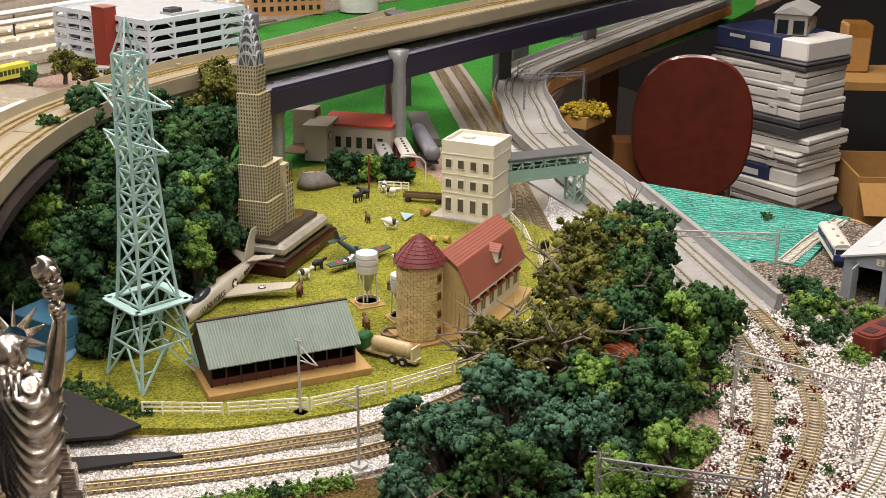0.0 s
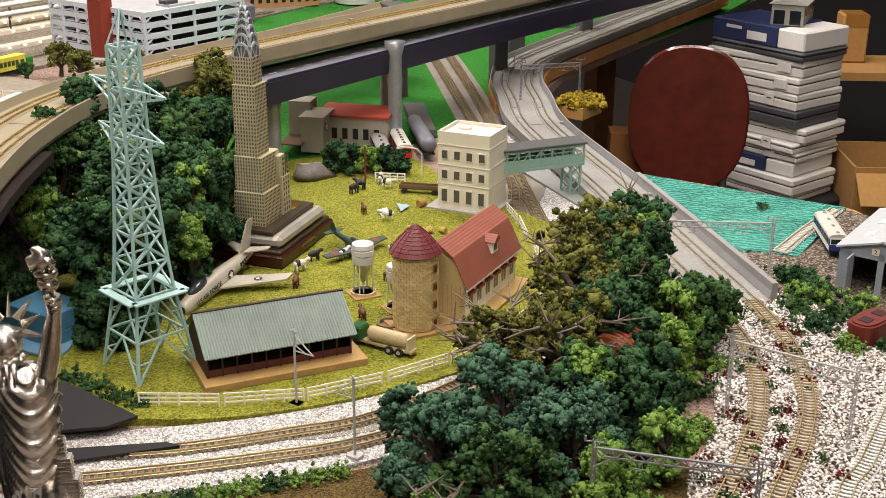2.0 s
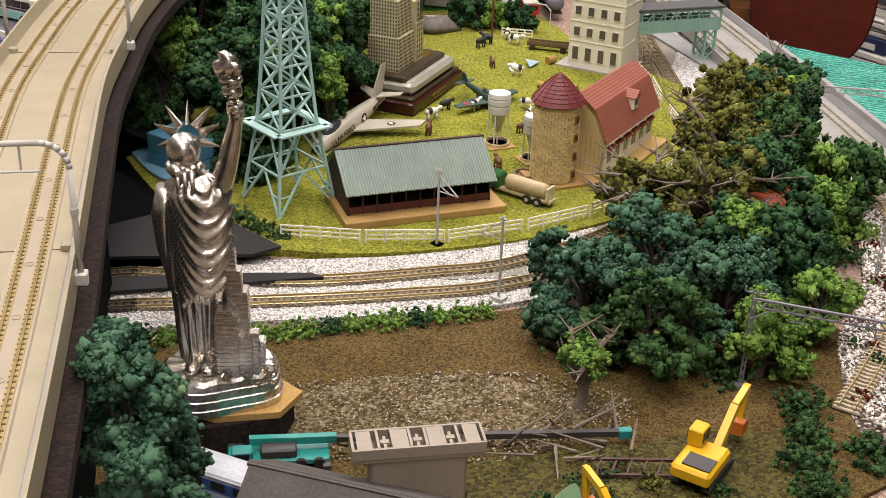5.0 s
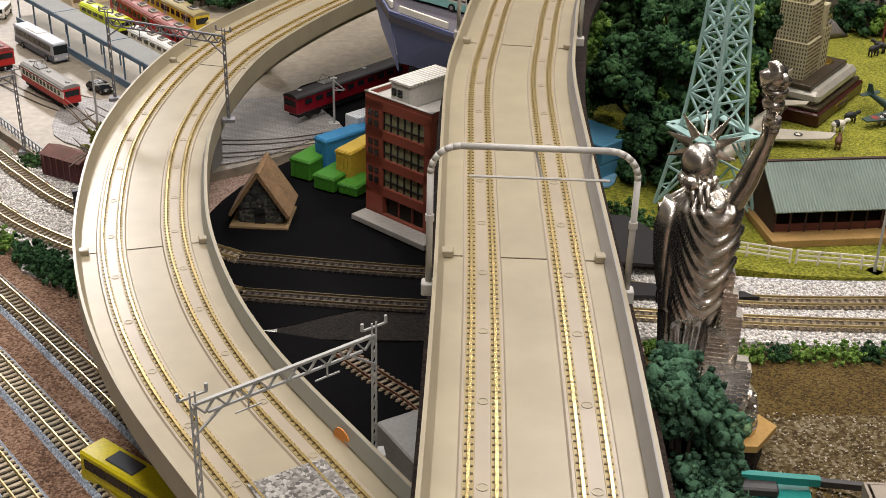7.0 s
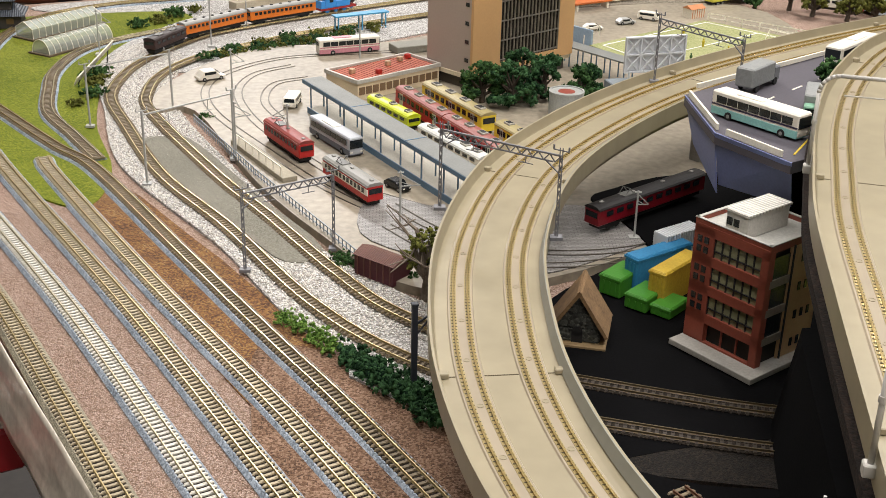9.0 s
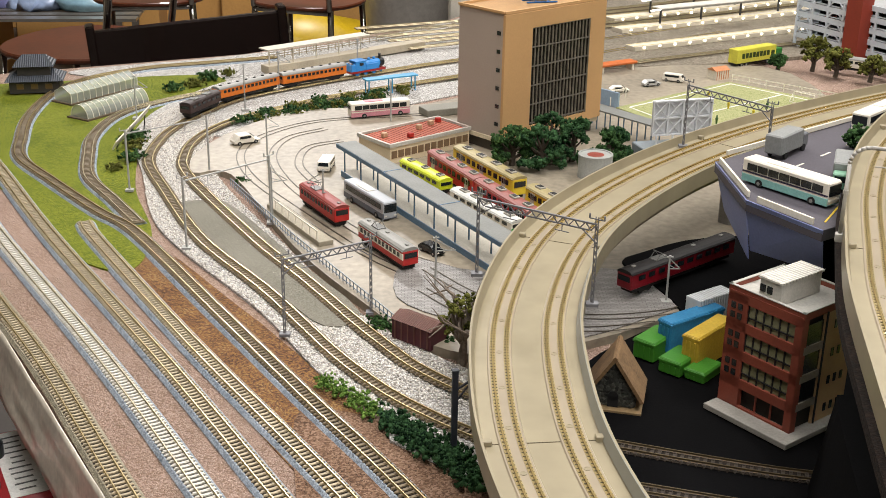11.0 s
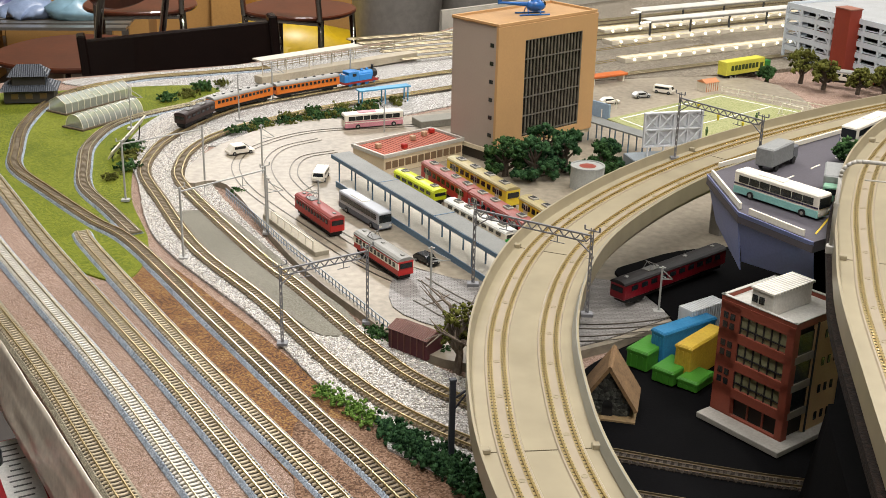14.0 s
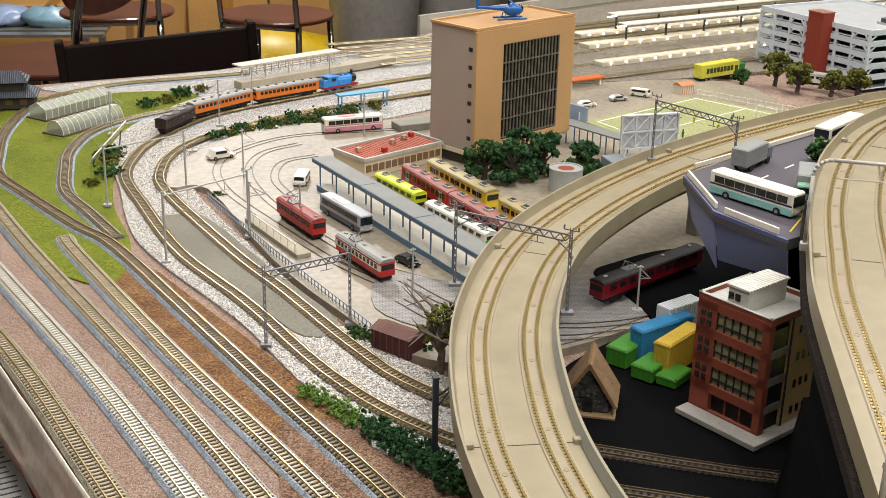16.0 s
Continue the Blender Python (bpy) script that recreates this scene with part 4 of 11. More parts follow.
single("plywood_ramp", Shape().sweep(spline([(p[0], p[1], p[2] - 0.007) for p in GREY_S[4:]], 0.02), [(-0.0435, -0.020), (-0.0435, 0.0006), (0.0435, 0.0006), (0.0435, -0.020)][::-1]), WOOD_EDGE, "raw wooden ramp board carrying the grey viaduct", "board", kind="structure")
DARK_SUPPORT = grit("dark_speckled_board", ["0d0a08", "1f1712", "352820"], 0.0016, bump=0.4)
single("viaduct_board", Shape().sweep(spline([(p[0], p[1], 0.1455) for p in STRAIGHT[:8]], 0.02), [(-0.047, -0.008), (-0.047, 0), (0.042, 0), (0.042, -0.008)][::-1]), DARK_SUPPORT, "dark speckled board under the tan viaduct", "board", kind="structure")
single("support_wall", Shape().sweep(spline([(0.262, 0.27, 0.0), (0.290, 0.42, 0.0), (0.318, 0.56, 0.0), (0.345, 0.70, 0.0), (0.352, 0.725, 0.0)], 0.02), [(-0.018, 0), (-0.018, 0.1372), (0.014, 0.1372), (0.018, 0.082), (0.042, 0.076), (0.052, 0)][::-1]), BLACK, "black painted support wall beneath the straight viaduct", "wall", kind="structure")


def viaduct_pier(x, y, z, w=0.03, l=0.05, rz=0, colour=None):
    t = thing("viaduct_pier", "grey plastic bridge pier with a flared head", "pier", pose(x, y, 0, 0, 0, rz), group="viaduct piers")
    m = colour or paint("pier_grey_plastic", "8d8b86", 0.6)
    part("shaft", Shape().box(0, 0, 0, w * 0.55, l * 0.5, z - 0.018), m, t, bevel=0.002)
    s = Shape()
    s.add([(-w * .3, -l * .27, z - .018), (w * .3, -l * .27, z - .018), (w * .3, l * .27, z - .018), (-w * .3, l * .27, z - .018), (-w * .4, -l * .65, z), (w * .4, -l * .65, z), (w * .4, l * .65, z), (-w * .4, l * .65, z)],
          ((3, 2, 1, 0), (4, 5, 6, 7), (0, 1, 5, 4), (1, 2, 6, 5), (2, 3, 7, 6), (3, 0, 4, 7)))
    part("head", s, m, t, bevel=0.001)
    return t


for x, y, z, rz in ((0.120, 0.615, 0.069, 5), (0.150, 0.955, 0.072, -25), (0.37, 1.247, 0.083, -48), (0.55, 1.37, 0.09, -60), (0.47, 1.04, 0.146, -35), (0.70, 1.257, 0.146, -60)):
    viaduct_pier(x, y, z, rz=rz)

# loose gravel lying on the pale ballast
WHITE_STONE = stone("white_ballast_stone", "8f887e", "cbc5bc", "f0ece5")
loose_stones("loose_gravel", [(-0.285, 1.40), (-0.245, 1.26), (-0.20, 1.17), (-0.10, 1.02), (-0.03, 0.89), (0.03, 0.83), (0.10, 0.80), (0.14, 0.86), (0.06, 0.93), (-0.02, 1.03), (-0.10, 1.19), (-0.19, 1.38), (-0.225, 1.50), (-0.23, 1.60), (-0.26, 1.70), (-0.31, 1.70), (-0.325, 1.58)], 0.0030, 26000, (0.0008, 0.0016), WHITE_STONE, "loose white stone chips along the main line", 1)
loose_stones("loose_gravel", [(0.78, 0.37), (0.97, 0.37), (1.11, 0.50), (1.11, 0.68), (1.08, 0.73), (1.02, 0.73), (0.97, 0.66), (0.88, 0.54), (0.80, 0.47)], 0.0034, 17000, (0.0007, 0.0019), stone("mixed_stone_chip", "5a4e42", "c9c2b8", "f2efe8"), "loose white stone chips under the curved tracks", 2)
loose_stones("loose_gravel", [(0.36, 0.745), (0.60, 0.695), (0.76, 0.715), (0.90, 0.80), (0.98, 0.92), (1.00, 0.90), (0.92, 0.75), (0.76, 0.65), (0.62, 0.615), (0.40, 0.66)], 0.0036, 16000, (0.0008, 0.0016), WHITE_STONE, "loose pale gravel beside the front tracks", 3)
loose_stones("loose_gravel", [(-0.40, 1.10), (-0.30, 1.10), (-0.20, 1.08), (-0.05, 0.84), (0.02, 0.70), (-0.05, 0.60), (-0.17, 0.76), (-0.32, 1.0)], 0.0004, 26000, (0.0003, 0.00065), stone("pink_brown_stone", "806a5a", "ab9484", "c8b4a6"), "loose pinkish brown ballast between yard tracks", 4)
loose_stones("loose_gravel", [(0.40, 0.56), (0.50, 0.55), (0.60, 0.52), (0.64, 0.46), (0.56, 0.44), (0.46, 0.47)], 0.0042, 2600, (0.0005, 0.0013), stone("bank_stone", "4a3d28", "7d725e", "b5ada0"), "loose shingle scattered on the brown earth bank", 5)

# ---- trees and bushes ----
FOAM_DARK = foam("dark_green_foam", "14261a", "42623f", "86a054", 0.5)
FOAM_MIX = foam("mixed_green_foam", "192a17", "48663c", "9cb058", 0.65)
FOAM_OLIVE = foam("olive_foam", "2c2d13", "74763c", "b6b26a", 0.5)
FOAM_LIGHT = foam("light_green_foam", "3a5a24", "7d9c4c", "b9cc74", 0.4)
FOAM_TEAL = foam("grey_green_foam", "1c3024", "52745a", "96b07c", 0.55)
BARK = paint("grey_brown_bark", "4d4338", 0.9, var=0.3, scale=120)
BARK_PALE = paint("pale_grey_branch", "7d7062", 0.85, var=0.35, scale=120)


def tree(x, y, h, r, material, label, seed, n=130, low=0.25, group="model trees", bare=0, size=(0.0032, 0.0062), z=0.004, flat=1.0, name="tree"):
    rng = random.Random(seed)
    t = thing(name, label, "tree", pose(x, y, z), group=group)
    limbs = Shape()
    limbs.tube((0, 0, -0.002), (0.002, 0, h * 0.3), 0.0042, 0.0030, 7).tube((0.002, 0, h * 0.3), (0, 0.001, h * 0.75), 0.0030, 0.0012, 7)
    lobes = []
    for i in range(20):
        a, e = i * 2.4 + rng.random(), rng.uniform(low + 0.08, 0.95)
        rr = r * rng.uniform(0.45, 0.95) * (1 - max(0, e - 0.55))
        q = (math.cos(a) * rr, math.sin(a) * rr * flat, h * e)
        mid = (q[0] * 0.5, q[1] * 0.5, h * e * 0.72)
        limbs.tube((0, 0, h * e * 0.5), mid, 0.0019, 0.0013, 5).tube(mid, q, 0.0013, 0.0005, 5)
        lobes.append((q, r * rng.uniform(0.20, 0.36)))
    lobes.append(((0, 0, h * 0.9), r * 0.34))
    places = []
    for i in range(int(n * (3.0 if bare else 3.6))):
        (lx, ly, lz), lr = lobes[i % len(lobes)]
        d = Vector((rng.gauss(0, 1), rng.gauss(0, 1), rng.gauss(0.3, 1))).normalized() * lr * rng.uniform(0.72, 1.08)
        zz = min(max(lz + d.z * 0.8, h * low * 0.5), h * 1.03)
        places.append((lx + d.x, ly + d.y * flat, zz, rng.uniform(*size) * rng.choice((0.55, 0.8, 1.05))))
    for i in range(bare):
        a = rng.uniform(0, 6.28)
        q0 = Vector((math.cos(a) * r * 0.15, math.sin(a) * r * 0.15, h * rng.uniform(0.35, 0.7)))
        q1 = Vector((math.cos(a) * r * rng.uniform(0.9, 1.25), math.sin(a) * r * rng.uniform(0.9, 1.25), h * rng.uniform(0.5, 1.08)))
        mid = (q0 + q1) / 2 + Vector((rng.uniform(-0.004, 0.004), rng.uniform(-0.004, 0.004), 0.006))
        limbs.tube(q0, mid, 0.0026, 0.0017, 6).tube(mid, q1, 0.0017, 0.0006, 5)
        for k in range(4):
            w = q1 + Vector((rng.uniform(-1, 1), rng.uniform(-1, 1), rng.uniform(-0.4, 1))) * 0.016
            limbs.tube(mid.lerp(q1, 0.4 + 0.15 * k), w, 0.0009, 0.0003, 4)
    part("trunk", limbs, BARK_PALE if bare else BARK, t)
    crown = new("crown", clump_mesh("crown", places, material, rng))
    crown.parent = t
    return t


def bush(x, y, r, material, label, seed, z=0.004, n=16, group="scenic bushes"):
    rng = random.Random(seed)
    t = thing("bush", label, "bush", pose(x, y, z), group=group)
    places = [(rng.gauss(0, 0.48) * r, rng.gauss(0, 0.48) * r, rng.uniform(-0.05, 0.62) * r, r * rng.uniform(0.09, 0.20)) for _ in range(n * 5)]
    c = new("foliage", clump_mesh("foliage", places, material, rng))
    c.parent = t
    return t


# the dark wood behind the pylon
for i, (x, y, h, r) in enumerate(((0.470, 1.00, 0.135, 0.050), (0.528, 0.925, 0.115, 0.040), (0.545, 0.955, 0.150, 0.052), (0.505, 1.075, 0.165, 0.052), (0.580, 1.045, 0.165, 0.052), (0.625, 1.010, 0.125, 0.045),
                                  (0.645, 1.075, 0.150, 0.045), (0.560, 1.130, 0.172, 0.050), (0.630, 1.130, 0.165, 0.045), (0.450, 1.080, 0.150, 0.045), (0.590, 0.975, 0.110, 0.040), (0.515, 0.890, 0.060, 0.030))):
    tree(x, y, h, r, FOAM_DARK if i % 3 else FOAM_MIX, "dark green foam tree in the wood by the pylon", 10 + i, n=150, low=0.06, size=(0.0042, 0.0072))
tree(0.702, 1.186, 0.176, 0.046, FOAM_OLIVE, "tall olive-brown foam tree behind the dark wood", 31, n=130, low=0.4)
tree(0.690, 1.128, 0.140, 0.044, FOAM_DARK, "dark green foam tree behind the souvenir tower", 32, n=140, low=0.06, size=(0.0042, 0.0072))
for i, (x, y, r) in enumerate(((0.475, 0.80, 0.014), (0.490, 0.775, 0.012), (0.462, 0.825, 0.014), (0.503, 0.760, 0.010))):
    bush(x, y, r, FOAM_MIX, "low green bush at the meadow edge", 50 + i)
for i, (x, y, h, r) in enumerate(((0.535, 0.915, 0.110, 0.018), (0.475, 0.990, 0.120, 0.022), (0.600, 0.945, 0.085, 0.020), (0.560, 1.01, 0.158, 0.018), (0.615, 0.985, 0.120, 0.018))):
    tree(x, y, h, r, FOAM_LIGHT, "light green foam tree at the edge of the dark wood", 1500 + i, n=55, low=0.45, size=(0.0036, 0.0060))
for i, (x, y, h, r) in enumerate(((0.735, 0.470, 0.052, 0.024), (0.775, 0.560, 0.072, 0.022), (0.880, 0.600, 0.062, 0.022), (0.915, 0.640, 0.070, 0.022), (0.800, 0.495, 0.050, 0.020), (0.962, 0.755, 0.088, 0.022))):
    tree(x, y, h, r, FOAM_LIGHT, "light green foam tree among darker trees", 1520 + i, n=60, low=0.2, size=(0.0036, 0.0060))
# Pale blue foam made darker: the trees' shade is put into its colour.
FOAM_BLUE = paint("shade_blue_foam", "437c96", 0.8, var=0.1, scale=30, fine=300, bump=0.05)
t = thing("foam_block", "blue rigid foam block among the trees, their shade in its colour", "foam block", pose(0.4631, 0.8849, 0.004, 0, 0, 122.6))
part("slab", Shape().box(0.027, -0.020, 0, 0.054, 0.040, 0.016), FOAM_BLUE, t, bevel=0.0008)
part("slab", Shape().box(0.027, -0.020, 0.0163, 0.054, 0.040, 0.0165), FOAM_BLUE, t, bevel=0.0008)
# Tree placed to cast shade on the foam block.
tree(0.512, 0.938, 0.100, 0.052, FOAM_DARK, "dark green foam tree leaning over the blue block", 1510, n=150, low=0.42, size=(0.0042, 0.0072))
# the big wood by the curve
for i, (x, y, h, r, m, bare) in enumerate((
        (0.655, 0.560, 0.062, 0.042, FOAM_TEAL, 0), (0.715, 0.575, 0.070, 0.045, FOAM_TEAL, 0), (0.670, 0.505, 0.060, 0.040, FOAM_MIX, 0), (0.735, 0.515, 0.066, 0.044, FOAM_TEAL, 0), (0.790, 0.555, 0.066, 0.042, FOAM_DARK, 0),
        (0.800, 0.630, 0.085, 0.048, FOAM_OLIVE, 5), (0.860, 0.640, 0.075, 0.045, FOAM_DARK, 0), (0.905, 0.690, 0.082, 0.050, FOAM_MIX, 0), (0.845, 0.585, 0.058, 0.040, FOAM_DARK, 0), (0.935, 0.750, 0.088, 0.050, FOAM_DARK, 0),
        (0.905, 0.750, 0.090, 0.050, FOAM_OLIVE, 5), (0.965, 0.815, 0.078, 0.044, FOAM_OLIVE, 4), (0.985, 0.795, 0.085, 0.040, FOAM_DARK, 0), (0.765, 0.665, 0.060, 0.040, FOAM_OLIVE, 7), (0.955, 0.655, 0.056, 0.036, FOAM_MIX, 0), (0.870, 0.705, 0.085, 0.045, FOAM_OLIVE, 3))):
    tree(x, y, h, r, m, "olive foam tree with bare grey branches" if bare else "dense dark green foam tree beside the curved tracks", 70 + i, n=125, low=0.05, bare=bare * 2, size=(0.0036, 0.0064))
for i, (x, y, r) in enumerate(((0.715, 0.475, 0.016), (0.755, 0.470, 0.018), (0.790, 0.500, 0.016), (0.86, 0.535, 0.014), (0.90, 0.585, 0.014), (0.94, 0.615, 0.014), (0.63, 0.525, 0.014))):
    bush(x, y, r, FOAM_LIGHT if i % 2 else FOAM_MIX, "light green bush at the foot of the wood", 100 + i)
for i, (x, y, r) in enumerate(((1.085, 0.675, 0.016), (1.115, 0.690, 0.022), (1.075, 0.635, 0.016), (1.105, 0.645, 0.018), (1.07, 0.595, 0.014), (1.125, 0.62, 0.015), (1.10, 0.575, 0.013), (1.145, 0.655, 0.018), (1.16, 0.60, 0.014))):
    bush(x, y, r, (FOAM_MIX, FOAM_LIGHT, FOAM_DARK)[i % 3], "green foam bush beside the curved tracks", 120 + i)
RED_MOSS = foam("red_moss", "3a1812", "6e2a22", "8f5a46")
for i in range(70):
    rng = random.Random(300 + i)
    u = rng.random()
    x, y = 0.80 + 0.22 * u + rng.uniform(-0.035, 0.075), 0.42 + 0.24 * u + rng.uniform(-0.03, 0.05)
    bush(x, y, rng.uniform(0.004, 0.008), RED_MOSS if i % 2 else FOAM_MIX, "small tuft of red and green moss on the stone chips", 320 + i, n=5, group="moss tufts")


# ---- fences ----
WHITE_PL = paint("cream_white_plastic", "e6e0cf", 0.55, var=0.1, scale=50)


def fence(p, q, label="white plastic ranch fence panel", h=0.011, z=0.006, rails=3, posts=5, material=None, name="fence"):
    t = thing(name, label, "fence", group="fence panels")
    m = material or WHITE_PL
    p, q = Vector((*p, z)), Vector((*q, z))
    for i in range(posts):
        b = p.lerp(q, i / (posts - 1))
        part("post", Shape().bar(b - Vector((0, 0, 0.002)), b + Vector((0, 0, h)), 0.0013), m, t)
    for k in range(rails):
        up = Vector((0, 0, h * (0.3 + 0.65 * k / max(rails - 1, 1))))
        part("rail", Shape().bar(p + up, q + up, 0.0007, 0.0013), m, t)
    return t


for p, q in (((0.502, 0.757), (0.556, 0.729)), ((0.560, 0.727), (0.617, 0.708)), ((0.620, 0.707), (0.682, 0.706)), ((0.688, 0.706), (0.745, 0.713)), ((0.750, 0.715), (0.80, 0.735)), ((0.806, 0.738), (0.852, 0.765)), ((0.858, 0.77), (0.895, 0.80)), ((0.90, 0.81), (0.925, 0.85)), ((0.93, 0.86), (0.945, 0.905)),
             ((0.83, 1.275), (0.875, 1.265)), ((0.90, 1.20), (0.93, 1.18)), ((0.955, 0.935), (0.975, 0.985)), ((0.975, 0.99), (0.985, 1.03))):
    fence(p, q)


# ---- open station shed ----
def green_shed():
    t = thing("open_shed", "long open wooden shed with a grey-green ribbed roof", "shed", pose(0.6195, 0.7745, 0.006, 0, 0, -3.5))
    wood = paint("dark_brown_wood", "3a221a", 0.7, var=0.25)
    part("plinth", Shape().box(0.002, 0.006, 0, 0.135, 0.066, 0.006), paint("tan_plinth", "a8854e", 0.7), t, bevel=0.0004)
    roof = ribbed("green_ribbed_roof", "77857a", 0.0024, 0, dark=0.72)
    s = Shape()
    L = 0.063
    s.slab([(-L, 0), (L, 0), (L, 0.045), (-L, 0.045)], pose(0, -0.019, 0.0245) @ pose(0, 0, 0, 34, 0, 0), 0.0014)
    part("roof_front", s, roof, t)
    s = Shape()
    s.slab([(-L, 0), (L, 0), (L, 0.045), (-L, 0.045)], pose(0, 0.055, 0.0245, 0, 0, 180) @ pose(0, 0, 0, 34, 0, 0), 0.0014)
    part("roof_back", s, roof, t)
    part("ridge", Shape().box(0, 0.018, 0.0496, 0.128, 0.003, 0.0016), wood, t)
    for x in (-0.060, 0.060):
        s = Shape()
        s.slab([(-0.012, 0.006), (0.048, 0.006), (0.048, 0.026), (0.018, 0.047), (-0.012, 0.026)], pose(x - 0.0005, 0, 0, 90, 0, 90), 0.001)
        part("gable", s, wood, t)
    part("back_wall", Shape().box(0, 0.046, 0.006, 0.120, 0.001, 0.020), wood, t)
    for i in range(11):
        part("post", Shape().box(-0.0595 + i * 0.0119, -0.012, 0.006, 0.0013, 0.0013, 0.021), wood, t)
    part("beam", Shape().box(0, -0.012, 0.0225, 0.121, 0.0016, 0.0022), wood, t)
    for i in range(10):
        part("panel", Shape().box(-0.0535 + i * 0.0119, -0.0118, 0.0065, 0.0106, 0.0007, 0.006), paint("red_brown_panel", "5a2a1e", 0.7), t)
    part("floor", Shape().box(0, 0.017, 0.0061, 0.119, 0.055, 0.0006), paint("dark_shed_floor", "2a1c16", 0.8), t)
    return t


green_shed()


# ---- silo, barn, water towers ----
def silo():
    t = thing("silo", "tan block-built farm silo with a dark red dome", "silo", pose(0.7555, 0.7945, 0.006))
    n = 40
    s = Shape().lathe([(0.0192, 0.0), (0.0192, 0.071)], n)
    tan = paint("tan_silo_block", "cbb27a", 0.8, var=0.22, rnd=0.5)
    part("base", Shape().box(0.006, -0.002, -0.0005, 0.056, 0.046, 0.003), paint("tan_silo_base", "a07d48", 0.7), t, bevel=0.0004)
    part("core", s, paint("tan_mortar", "a58f5c", 0.85), t, smooth=False)
    brick = mesh_of("block", Shape().box(0, 0, 0, 0.0052, 0.0011, 0.00262), tan, bevel=0.00022)
    rows, per = 24, 22
    rng = random.Random(5)
    for k in range(rows):
        for i in range(per):
            a = (i + 0.5 * (k % 2)) * math.tau / per
            if not (math.radians(150) < a % math.tau < math.radians(350)):
                continue
            same_part("block", brick, t, Matrix.Rotation(a, 4, "Z") @ pose(0.0, 0, 0, 0, 0, 90) @ Matrix.Translation((0, -0.0194 - rng.uniform(0, 0.0003), 0.0032 + k * 0.00282)))
    dome = [(0.0218 * (1 - a / 1.5) ** 0.85 + 0.0012, 0.0235 * (a / 1.5) ** 0.9) for a in np.linspace(0, 1.5, 9)]
    red = paint("dark_red_dome", "6e2c2c", 0.55, var=0.15)
    part("dome", Shape().lathe([(0.0218, -0.001)] + dome, 32, z=0.0715), red, t, smooth=False)
    for r0, h0 in dome[1:-1]:
        ringed = [(r0 * math.cos(a), r0 * math.sin(a), 0.0718 + h0) for a in circle_row(32)]
        s = Shape()
        for p, q in zip(ringed, ringed[1:] + ringed[:1]):
            s.bar(p, q, 0.0005)
        part("hoop", s, red, t)
    for a in circle_row(16):
        s = Shape()
        for (r0, h0), (r1, h1) in zip(dome, dome[1:]):
            s.bar((r0 * math.cos(a), r0 * math.sin(a), 0.0718 + h0), (r1 * math.cos(a), r1 * math.sin(a), 0.0718 + h1), 0.0006)
        part("rib", s, red, t)
    for k in range(4):
        a = math.radians(-62)
        m = Matrix.Rotation(a, 4, "Z") @ pose(0.0195, 0, 0.006 + k * 0.0165, 0, 0, 90)
        s = Shape()
        s.box(0, 0, 0, 0.0055, 0.003, 0.0075, m=m)
        part("hatch", s, paint("ochre_hatch", "8f6a2c", 0.7), t)
        part("hatch_opening", Shape().box(0, -0.0012, 0.0014, 0.0036, 0.0016, 0.0048, m=m), paint("hatch_red_brown", "5c2a1a", 0.8), t)
    return t


silo()


